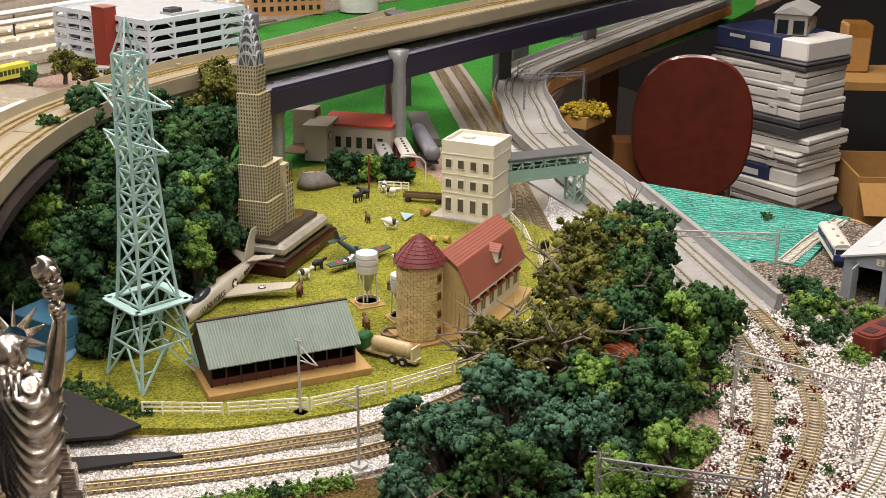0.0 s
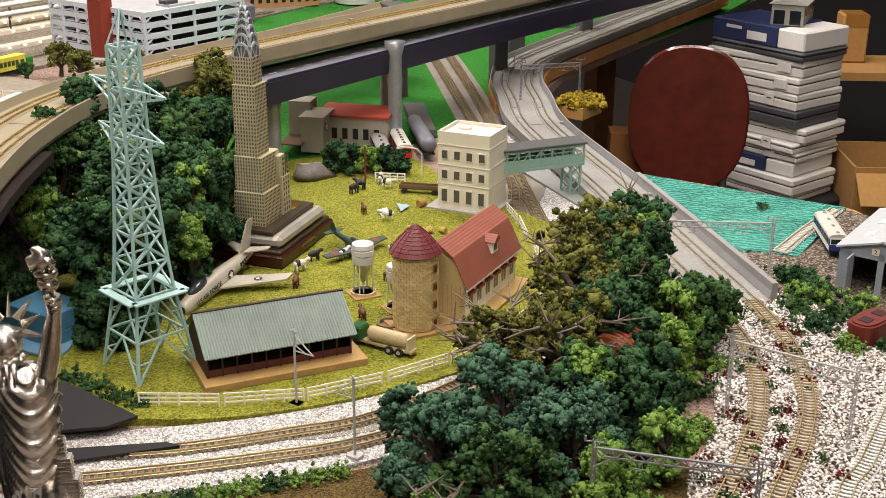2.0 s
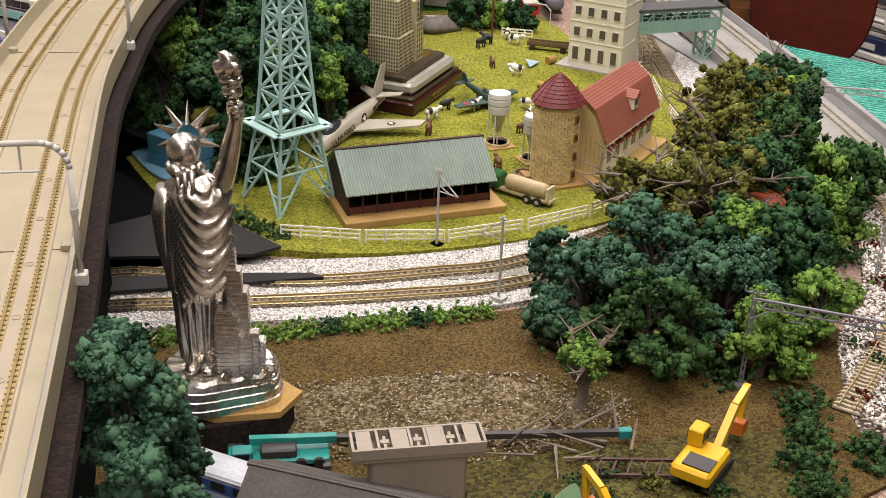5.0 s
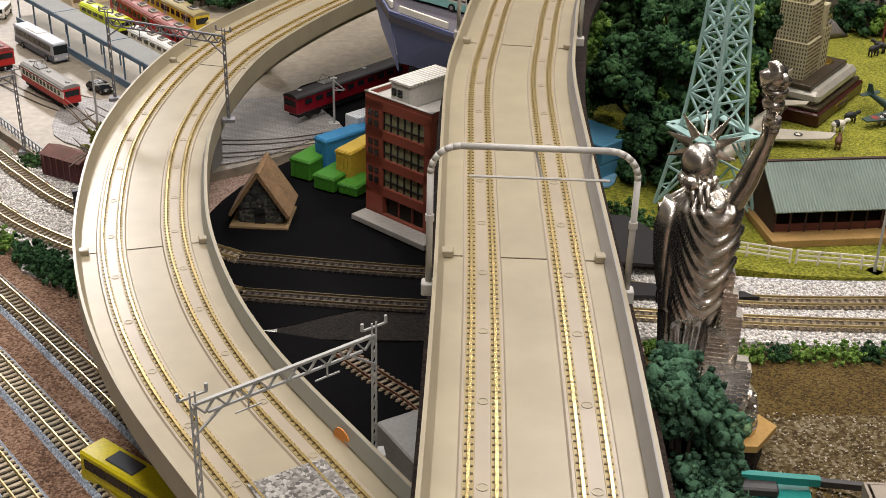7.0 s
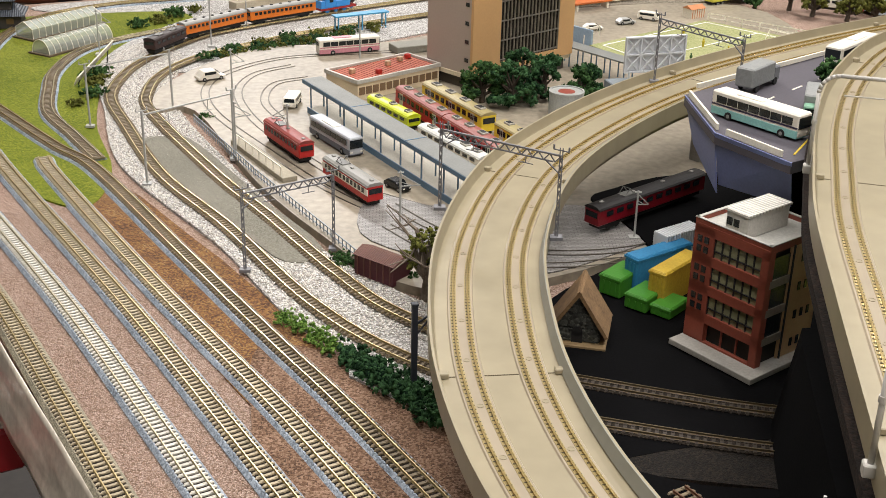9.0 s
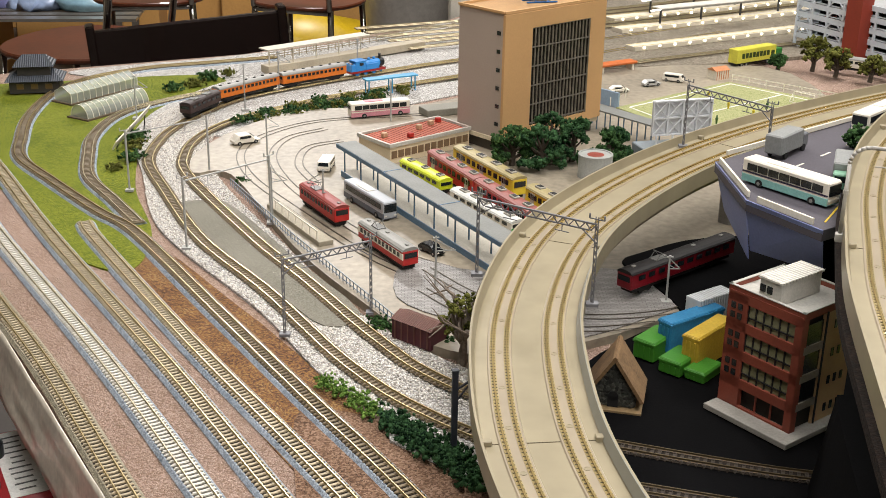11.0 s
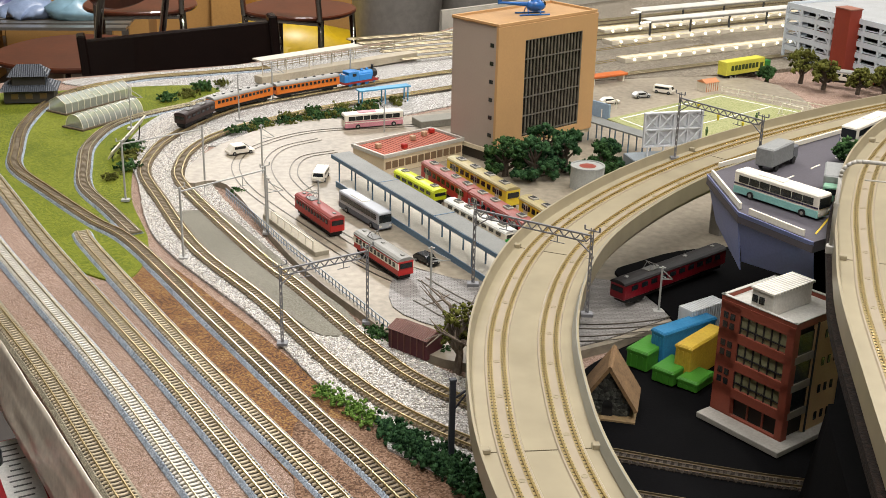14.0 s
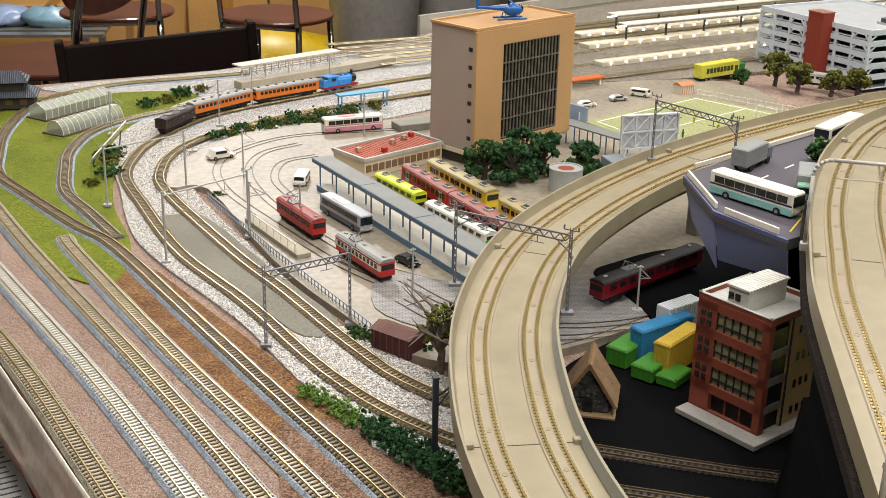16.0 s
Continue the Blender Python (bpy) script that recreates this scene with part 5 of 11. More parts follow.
def barn():
    t = thing("barn", "cream farm barn with a red gambrel roof", "barn", pose(0.8270, 0.8340, 0.006, 0, 0, 36) @ Matrix.Diagonal((1.0, 1.06, 1.16, 1)))
    L, W = 0.056, 0.024
    cream = paint("cream_barn_wall", "cbb27c", 0.7, var=0.12)
    white = WHITE_PL
    red = ribbed("red_shingle_roof", "8a4e3c", 0.0015, 2, dark=0.86, depth=0.2)
    part("base", Shape().box(0.002, -0.004, -0.0005, 0.122, 0.068, 0.003), paint("tan_barn_base", "a98a50", 0.7), t, bevel=0.0004)
    gam = [(-W, 0.0), (W, 0.0), (W, 0.029), (W * 0.62, 0.049), (0, 0.058), (-W * 0.62, 0.049), (-W, 0.029)]
    for x in (-L, L - 0.0015):
        part("end_wall", Shape().slab(gam, pose(x, 0, 0.002, 90, 0, 90), 0.0015), cream, t)
    for sgn in (-1, 1):
        part("side_wall", Shape().box(0, sgn * (W - 0.0008), 0.002, 2 * L, 0.0015, 0.029), white, t)
    edge = [(-W - 0.004, 0.026), (-W * 0.62, 0.0505), (0, 0.0602), (W * 0.62, 0.0505), (W + 0.004, 0.026)]
    for i in range(4):
        (a, h0), (b, h1) = edge[i], edge[i + 1]
        s = Shape()
        s.add([(x, yy, hh + 0.002 + k) for k in (0, 0.0013) for x, yy, hh in ((-L - 0.004, a, h0), (L + 0.004, a, h0), (L + 0.004, b, h1), (-L - 0.004, b, h1))], ((3, 2, 1, 0), (4, 5, 6, 7), (0, 1, 5, 4), (1, 2, 6, 5), (2, 3, 7, 6), (3, 0, 4, 7)))
        part("roof_slope", s, red, t)
    # dormer on the near slope
    s = Shape().box(0.008, -W * 0.80, 0.040, 0.010, 0.010, 0.010)
    part("dormer", s, white, t)
    part("dormer_window", Shape().box(0.008, -W * 0.80 - 0.0052, 0.0425, 0.0055, 0.0006, 0.006), paint("dark_pane", "3a3a36", 0.3), t)
    s = Shape()
    s.slab([(-0.007, 0), (0.007, 0), (0, 0.0055)], pose(0.008, -W * 0.80 - 0.007, 0.0495, 90, 0, 0), -0.014)
    part("dormer_roof", s, red, t)
    for i in range(6):
        x = -0.045 + i * 0.018
        part("window", Shape().box(x, -W - 0.0002, 0.009, 0.0095, 0.0008, 0.012), paint("white_window_trim", "efece2", 0.6), t)
        for k in (-0.0024, 0.0024):
            part("pane", Shape().box(x + k, -W - 0.0007, 0.0105, 0.0036, 0.0004, 0.009), paint("grey_pane", "6f7068", 0.2), t)
        part("awning", Shape().box(x, -W - 0.0018, 0.0215, 0.011, 0.0034, 0.0022), paint("red_awning", "8d2f28", 0.6), t)
    for k in range(11):
        part("board_seam", Shape().box(-L - 0.0002, -W + 0.004 + k * 0.004, 0.003, 0.0006, 0.0004, 0.027), paint("cream_seam", "a98f5c", 0.8), t)
    part("eave_trim", Shape().box(0, -W - 0.0036, 0.0275, 2 * L + 0.008, 0.0010, 0.0016), white, t)
    return t


barn()


def water_tower(x, y, label, s=1.0):
    t = thing("water_tower", label, "water tower", pose(x, y, 0.006) @ Matrix.Scale(s, 4), group="water towers")
    grey = paint("pale_grey_tank", "c9c8c0", 0.45, var=0.08)
    part("tank", Shape().lathe([(0.002, 0.026), (0.0105, 0.034), (0.0108, 0.041), (0.0102, 0.0415), (0.0112, 0.043), (0.0112, 0.0475), (0.0104, 0.048), (0.0112, 0.0495), (0.0105, 0.0535), (0.002, 0.055)], 24), grey, t, smooth=False)
    part("bowl", Shape().lathe([(0.0003, 0.013), (0.002, 0.0135), (0.0085, 0.0335), (0.0103, 0.034)], 20), grey, t, smooth=True)
    for i in range(4):
        a = math.radians(45 + 90 * i)
        part("leg", Shape().bar((0.0105 * math.cos(a), 0.0105 * math.sin(a), 0.002), (0.0092 * math.cos(a), 0.0092 * math.sin(a), 0.036), 0.0011), grey, t)
    part("pipe", Shape().tube((0, 0, 0.001), (0, 0, 0.014), 0.0009), grey, t)
    part("basin", Shape().lathe([(0.0125, 0.0), (0.0125, 0.0045), (0.0112, 0.0045), (0.0112, 0.0015)], 24), paint("sand_basin", "bfae86", 0.7), t)
    part("base", Shape().box(0, 0, -0.0005, 0.028, 0.028, 0.002), paint("tan_tank_base", "a8854e", 0.7), t)
    return t


water_tower(0.744, 0.882, "pale grey conical water tower on four legs", 0.95)
water_tower(0.757, 0.838, "second pale grey water tower beside the silo", 0.8)
single("round_pit", Shape().lathe([(0.011, 0), (0.011, 0.004), (0.0085, 0.004), (0.008, 0.001)], 24), paint("brown_pit_rim", "6d5a3e", 0.8), "round brown pit rim beside the silo", "basin", pose(0.735, 0.806, 0.006))


def tanker():
    t = thing("tanker_truck", "green-cabbed tank truck with a tan tank", "truck", pose(0.711, 0.766, 0.006, 0, 0, -58))
    tan, green = paint("tan_tank", "b7a57a", 0.5), paint("dark_green_cab", "1f5a2a", 0.35)
    part("tank", Shape().lathe([(0.003, -0.003), (0.0064, 0), (0.0068, 0.002), (0.0068, 0.034), (0.0064, 0.036), (0.003, 0.038)], 18, squash=0.8), tan, t, smooth=True).matrix_basis = pose(-0.012, 0, 0.012, 0, 90, 0)
    part("chassis", Shape().box(0.002, 0, 0.004, 0.058, 0.011, 0.002), tan, t)
    part("cab", Shape().box(-0.024, 0, 0.005, 0.012, 0.0145, 0.0125), green, t, bevel=0.0015)
    part("bonnet", Shape().box(-0.033, 0, 0.005, 0.008, 0.011, 0.007), green, t, bevel=0.0012)
    part("windscreen", Shape().box(-0.0302, 0, 0.0125, 0.0006, 0.011, 0.0035), paint("dark_windscreen", "20262a", 0.15), t)
    part("ladder", Shape().box(0.028, 0, 0.006, 0.0015, 0.013, 0.011), paint("cream_rack", "c9bd98", 0.6), t)
    for x in (-0.027, 0.010, 0.020):
        for y in (-0.0068, 0.0068):
            w = part("wheel", Shape().tube((x, y - 0.0012, 0.0038), (x, y + 0.0012, 0.0038), 0.0038, n=16), paint("black_tyre", "1a1a1a", 0.8), t)
            part("hub", Shape().tube((x, y * 1.0 + (0.0014 if y > 0 else -0.0014), 0.0038), (x, y, 0.0038), 0.0018, n=10), paint("pale_hub", "a8a49a", 0.5), w)
    return t


tanker()


# ---- lattice pylon ----
def pylon():
    t = thing("power_pylon", "pale turquoise plastic lattice power pylon", "pylon", pose(0.5275, 0.8225, 0.005, 0, 0, 17))
    m = paint("pale_turquoise_plastic", "a3c4bd", 0.45, var=0.1, scale=30)
    levels = [(0.0, 0.0270), (0.034, 0.0222), (0.069, 0.0172), (0.095, 0.0150), (0.119, 0.0134), (0.140, 0.0122), (0.158, 0.0113), (0.176, 0.0104), (0.194, 0.0098), (0.212, 0.0094), (0.231, 0.0090), (0.249, 0.0086), (0.264, 0.0084)]
    cor = lambda k, h, r: Vector(((1, 1, -1, -1)[k] * r, (1, -1, -1, 1)[k] * r, h))
    for k in range(4):
        s = Shape()
        s.chain([cor(k, h, r) for h, r in levels], 0.0021)
        part("leg", s, m, t)
    for (h0, r0), (h1, r1) in zip(levels, levels[1:]):
        for k in range(4):
            j = (k + 1) % 4
            s = Shape()
            s.bar(cor(k, h1, r1), cor(j, h1, r1), 0.0015)
            mid0, mid1 = (cor(k, h0, r0) + cor(j, h0, r0)) / 2, (cor(k, h1, r1) + cor(j, h1, r1)) / 2
            if h0 < 0.06:
                s.bar(cor(k, h0, r0), mid1, 0.0016).bar(cor(j, h0, r0), mid1, 0.0016)
                s.bar((cor(k, h0, r0) + cor(k, h1, r1)) / 2, (cor(k, h0, r0) + mid1) / 2, 0.0010).bar((cor(j, h0, r0) + cor(j, h1, r1)) / 2, (cor(j, h0, r0) + mid1) / 2, 0.0010)
            else:
                s.bar(cor(k, h0, r0), cor(j, h1, r1), 0.0015).bar(cor(j, h0, r0), cor(k, h1, r1), 0.0015)
                c0 = (mid0 + mid1) / 2
                s.bar(c0 + Vector((0, 0, -0.0008)), c0 + Vector((0, 0, 0.0008)), 0.0030)
            part("brace", s, m, t)
    s = Shape()
    for k in range(4):
        j = (k + 1) % 4
        a, b = cor(k, 0.068, 0.0235), cor(j, 0.068, 0.0235)
        s.bar(a, b, 0.0075, 0.0014)
    part("platform", s, m, t)
    top = Vector((0, 0, 0.2915))
    s = Shape()
    s.bar(cor(0, 0.264, 0.0084), top, 0.0013)
    for k in range(4):
        if k:
            part("peak_bar", Shape().bar(cor(k, 0.264, 0.0084), top, 0.0013), m, t)
        part("peak_ring", Shape().bar(cor(k, 0.264, 0.0084), cor((k + 1) % 4, 0.264, 0.0084), 0.0016), m, t)
    part("peak", s, m, t)
    for h, ln in ((0.232, 0.055), (0.1965, 0.047)):
        for sgn in (-1, 1):
            s = Shape()
            tip = Vector((0.0, sgn * ln, h + 0.001))
            for x in (-0.009, 0.009):
                s.bar((x, sgn * 0.0092, h + 0.003), tip, 0.0014).bar((x, sgn * 0.0092, h - 0.010), tip, 0.0014)
                for f in (0.3, 0.6):
                    p0, p1 = Vector((x, sgn * 0.0092, h + 0.003)).lerp(tip, f), Vector((x, sgn * 0.0092, h - 0.010)).lerp(tip, f)
                    s.bar(p0, p1, 0.0009).bar(p1, Vector((-x, sgn * 0.0092, h - 0.010)).lerp(tip, f), 0.0009)
            part("arm", s, m, t)
    return t


pylon()


# ---- souvenir skyscraper on its pedestal ----
def skyscraper():
    base = pose(0.7120, 1.0435, 0.006, 0, 0, 44)
    t = thing("souvenir_skyscraper", "bronze-toned souvenir skyscraper on a dark stepped pedestal", "souvenir", base)
    bronze = paint("antique_bronze_stone", "c8bf9c", 0.45, 0.25, var=0.2, scale=60)
    dark = paint("dark_window_slot", "544c3a", 0.6)
    maroon = paint("maroon_lacquer", "3a1712", 0.3, var=0.2)
    silver = paint("pale_silver_relief", "b5b0a2", 0.4, 0.4)
    gold = paint("gold_plaque", "8a6f2c", 0.35, 0.8)
    part("pedestal", Shape().box(0.004, 0, 0, 0.126, 0.080, 0.013), maroon, t, bevel=0.0015)
    part("pedestal_step", Shape().box(0.004, 0, 0.013, 0.118, 0.074, 0.004), paint("dark_bronze", "4a4030", 0.4, 0.4), t, bevel=0.001)
    part("cloud_relief", Shape().box(0.004, -0.002, 0.017, 0.108, 0.066, 0.013), silver, t, bevel=0.004)
    part("upper_slab", Shape().box(0.0, 0.002, 0.030, 0.098, 0.056, 0.005), paint("dark_bronze", "4a4030", 0.4, 0.4), t, bevel=0.001)
    part("plaque", Shape().ball((0.004, -0.0403, 0.007), 0.018, 16, 8, sx=1, sy=0.06, sz=0.24), gold, t, smooth=True)
    s = Shape()
    for k in range(9):
        s.box(-0.008 + k * 0.003, -0.0415, 0.006, 0.0016, 0.0006, 0.003)
    part("plaque_writing", s, dark, t)
    part("top_plaque", Shape().ball((0.030, -0.008, 0.035), 0.014, 16, 6, sx=1, sy=0.7, sz=0.06), gold, t, smooth=True)
    tiers = [(-0.021, 0.003, 0.036, 0.033, 0.035, 0.034), (-0.0215, 0.0035, 0.0315, 0.0295, 0.069, 0.036), (-0.0235, 0.005, 0.0245, 0.0240, 0.105, 0.071), (-0.0240, 0.006, 0.0205, 0.0205, 0.176, 0.027)]
    for cx, cy, sx, sy, z, h in tiers:
        part("block", Shape().box(cx, cy, z, sx, sy, h), bronze, t)
        n = int(sx / 0.0029)
        rows = int(h / 0.0036)
        grid = Shape()
        for i in range(n):
            for k in range(rows):
                for sgn in (-1, 1):
                    grid.box(cx - sx / 2 + (i + 0.5) * sx / n, cy + sgn * sy / 2, z + 0.001 + k * h / rows, 0.0013, 0.0006, 0.0022)
                    grid.box(cx + sgn * sx / 2, cy - sy / 2 + (i + 0.5) * sy / n, z + 0.001 + k * h / rows, 0.0006, 0.0013, 0.0022)
        tagged(part("window_slot_rest", grid, dark, t), kind="stuff")
    part("wing", Shape().box(0.010, 0.001, 0.035, 0.018, 0.030, 0.040), bronze, t)
    part("wing_step", Shape().box(0.0065, 0.001, 0.075, 0.013, 0.026, 0.022), bronze, t)
    part("wing_cap", Shape().box(0.0055, 0.001, 0.097, 0.010, 0.016, 0.005), bronze, t)
    g = Shape()
    for k in range(11):
        for i in range(3):
            g.box(0.005 + i * 0.005, -0.014, 0.038 + k * 0.0054, 0.0018, 0.0006, 0.0034)
            g.box(0.019, -0.009 + i * 0.009, 0.038 + k * 0.0054, 0.0006, 0.0018, 0.0034)
    tagged(part("wing_slot_rest", g, dark, t), kind="stuff")
    # The core's darker silver puts the shade behind the arches into colour.
    steel, shade = paint("worn_silver_crown", "ced6d8", 0.36, 0.45), paint("crown_recess_shade", "6c7072", 0.45, 0.4)
    for r, z, h in ((0.0102, 0.2020, 0.0150), (0.0090, 0.2120, 0.0140), (0.0076, 0.2210, 0.0125), (0.0062, 0.2290, 0.0110), (0.0048, 0.2360, 0.0100), (0.0034, 0.2420, 0.0090)):
        part("crown_core", Shape().box(-0.024, 0.006, z - 0.006, r * 1.86, r * 1.86, h + 0.002), shade, t)
        for a in (0, 90, 180, 270):
            at = pose(-0.024, 0.006, z, 0, 0, a) @ pose(0, -r, 0, 90, 0, 0)
            s = Shape()
            arc = [(math.cos(u), math.sin(u)) for u in np.linspace(0, math.pi, 11)]
            for (c0, s0), (c1, s1) in zip(arc, arc[1:]):
                s.slab([(r * c0, h * s0), (r * c1, h * s1), (r * 0.80 * c1, h * 0.82 * s1), (r * 0.80 * c0, h * 0.82 * s0)], at, -0.0022)
            for k in (-0.45, 0, 0.45):
                s.bar(at @ Vector((r * k * 0.3, 0, -0.001)), at @ Vector((r * k, h * 0.80 * math.sqrt(1 - k * k), -0.001)), r * 0.10)
            part("crown_arch", s, steel, t)
    part("spire", Shape().lathe([(0.0030, 0.2480), (0.0024, 0.2500), (0.0009, 0.2560), (0.0003, 0.2590)], 10, x=-0.024, y=0.006), steel, t, smooth=True)
    return t


skyscraper()


# ---- aircraft ----
def word(text, size, m, material, parent, name="lettering", label=""):
    cu = bpy.data.curves.new(name, "FONT")
    cu.body, cu.size, cu.align_x, cu.align_y, cu.extrude = text, size, "CENTER", "CENTER", 0.00012
    tmp = bpy.data.objects.new(name, cu)
    scene.collection.objects.link(tmp)
    me = bpy.data.meshes.new_from_object(tmp.evaluated_get(bpy.context.evaluated_depsgraph_get()))
    bpy.data.objects.remove(tmp)
    bpy.data.curves.remove(cu)
    me.materials.clear()
    me.materials.append(material)
    ob = new(name, me)
    ob.parent, ob.matrix_basis = parent, m
    if label:
        ob["label"] = label
    return ob


def hull(rows, n=14):
    """A body along x: rows of x, half width, half height, centre height."""
    s = Shape()
    vs = [(x, w * math.cos(a), c + h * math.sin(a)) for x, w, h, c in rows for a in circle_row(n)]
    fs = [(i * n + k, i * n + (k + 1) % n, (i + 1) * n + (k + 1) % n, (i + 1) * n + k) for i in range(len(rows) - 1) for k in range(n)]
    return s.add(vs, fs + [tuple(range(n))[::-1], tuple(range((len(rows) - 1) * n, len(rows) * n))])


def jet():
    t = thing("model_jet", "silver-white swept-wing model jet fighter", "model aircraft", pose(0.626, 0.953, 0.016, 0, -5, 42))
    white = paint("dull_silver_jet", "b9b2a0", 0.4, 0.2, var=0.12)
    ink = paint("black_marking", "20201f", 0.6)
    part("fuselage", hull([(-0.064, 0.0045, 0.0045, 0), (-0.060, 0.0064, 0.0068, 0), (-0.03, 0.0088, 0.0098, 0.001), (0.0, 0.0090, 0.0098, 0.001), (0.03, 0.0075, 0.0075, 0.001), (0.062, 0.0042, 0.0042, 0.002)]), white, t, smooth=True)
    part("intake", Shape().tube((-0.0652, 0, 0), (-0.063, 0, 0), 0.004, 0.0043, 14), ink, t)
    part("canopy", Shape().ball((-0.034, 0, 0.009), 0.0065, 14, 8, sx=2.4, sy=0.8, sz=0.8), paint("smoked_canopy", "3b4146", 0.1), t, smooth=True)
    for sgn in (-1, 1):
        part("wing", Shape().prism([(-0.014, sgn * 0.006), (0.014, sgn * 0.006), (0.038, sgn * 0.060), (0.024, sgn * 0.060)][::sgn], -0.003, -0.0012), white, t)
        part("tailplane", Shape().prism([(0.044, sgn * 0.003), (0.058, sgn * 0.003), (0.066, sgn * 0.022), (0.058, sgn * 0.022)][::sgn], 0.008, 0.009), white, t)
        for k in range(5):
            pass
        star = Shape()
        m = pose(0.016, sgn * 0.034, -0.001)
        star.slab([(0.0040 * math.cos(a), 0.0040 * math.sin(a)) for a in circle_row(18)], m, 0.0002)
        part("roundel", star, ink, t)
        pts = [((0.0034 if i % 2 == 0 else 0.0014) * math.cos(math.pi / 2 + i * math.pi / 5), (0.0034 if i % 2 == 0 else 0.0014) * math.sin(math.pi / 2 + i * math.pi / 5)) for i in range(10)]
        part("star", Shape().slab(pts, m @ Matrix.Translation((0, 0, 0.0003)), 0.0001), WHITE_PL, t)
    part("fin", Shape().slab([(0.038, 0.005), (0.062, 0.005), (0.072, 0.034), (0.062, 0.034)], pose(0, 0.0006, 0, 90, 0, 0), 0.0012), white, t)
    word("U.S.AIR FORCE", 0.0068, pose(-0.030, -0.0091, 0.0015, 80, 0, 0), ink, t)
    m = pose(0.010, -0.0088, 0.002, 85, 0, 0)
    part("fuselage_roundel", Shape().slab([(0.0050 * math.cos(a), 0.0050 * math.sin(a)) for a in circle_row(18)], m, 0.0002), ink, t)
    pts = [((0.0044 if i % 2 == 0 else 0.0018) * math.cos(math.pi / 2 + i * math.pi / 5), (0.0044 if i % 2 == 0 else 0.0018) * math.sin(math.pi / 2 + i * math.pi / 5)) for i in range(10)]
    part("fuselage_star", Shape().slab(pts, m @ Matrix.Translation((0, 0, 0.0003)), 0.0001), WHITE_PL, t)
    s = Shape()
    for k in range(4):
        s.box(0.032 + k * 0.0046, -0.0072 + k * 0.0006, 0.0, 0.0028, 0.0005, 0.0042)
    part("code_bars", s, ink, t)
    part("stand", Shape().box(0, 0, -0.011, 0.03, 0.01, 0.006), paint("brown_stand", "5b4630", 0.7), t)
    return t


jet()


def fighter():
    t = thing("model_fighter", "dark green propeller fighter model with red roundels", "model aircraft", pose(0.777, 0.988, 0.017, 0, -8, 109) @ Matrix.Scale(0.82, 4))
    green, red = paint("dark_green_fighter", "31463f", 0.45, var=0.15), paint("red_roundel", "8e3028", 0.5)
    part("fuselage", hull([(-0.034, 0.0045, 0.0045, 0), (-0.028, 0.0056, 0.0056, 0), (-0.01, 0.0055, 0.006, 0.0005), (0.01, 0.004, 0.0045, 0.001), (0.038, 0.0012, 0.0018, 0.002)]), green, t, smooth=True)
    part("cowling", Shape().tube((-0.036, 0, 0), (-0.029, 0, 0), 0.0046, 0.0058, 16), paint("black_cowling", "1c1f20", 0.4), t)
    part("canopy", Shape().ball((-0.006, 0, 0.006), 0.004, 12, 6, sx=1.8, sy=0.7, sz=0.8), paint("smoked_canopy", "3b4146", 0.1), t, smooth=True)
    for sgn in (-1, 1):
        part("wing", Shape().prism([(-0.020, sgn * 0.004), (0.0, sgn * 0.004), (-0.004, sgn * 0.050), (-0.013, sgn * 0.050)][::-sgn], -0.003, -0.0015), green, t)
        part("roundel", Shape().slab([(0.0045 * math.cos(a), 0.0045 * math.sin(a)) for a in circle_row(18)], pose(-0.009, sgn * 0.034, -0.0014), 0.0002), red, t)
        part("tailplane", Shape().prism([(0.028, sgn * 0.001), (0.037, sgn * 0.001), (0.036, sgn * 0.015), (0.031, sgn * 0.015)][::-sgn], 0.002, 0.003), green, t)
    part("fin", Shape().slab([(0.026, 0.003), (0.038, 0.003), (0.039, 0.013), (0.034, 0.014)], pose(0, 0.0005, 0, 90, 0, 0), 0.001), green, t)
    part("stand", Shape().box(0, 0, -0.013, 0.012, 0.008, 0.012), paint("brown_stand", "5b4630", 0.7), t)
    return t


fighter()


# ---- farm animals as plain figurines, rocks and scraps ----
def farm_animal(x, y, rz, coat, label, s=1.0):
    t = thing("animal_figurine", label, "figurine", pose(x, y, 0.006, 0, 0, rz) @ Matrix.Scale(s, 4), group="farm figurines")
    m = {"pied": paint("white_figurine", "d8d3c6", 0.6), "black": paint("black_figurine", "1b1a1a", 0.6), "brown": paint("brown_figurine", "5a3520", 0.6)}[coat]
    s2 = Shape().ball((0, 0, 0.0075), 0.0042, 10, 6, sx=1.7, sy=0.8, sz=0.85)
    s2.ball((0.0085, 0, 0.0098), 0.0020, 8, 5, sx=1.4)
    s2.tube((0.005, 0, 0.0085), (0.0082, 0, 0.0100), 0.0018, 0.0013, 8)
    for a in (-0.0042, 0.0042):
        for b in (-0.0017, 0.0017):
            s2.tube((a, b, 0), (a, b, 0.006), 0.0008, 0.0010, 6)
    part("body", s2, m, t, smooth=True)
    if coat == "pied":
        part("patches", Shape().ball((-0.002, 0, 0.0079), 0.0042, 9, 6, sx=0.8, sy=0.84, sz=0.86), paint("black_figurine", "1b1a1a", 0.6), t, smooth=True)
    return t


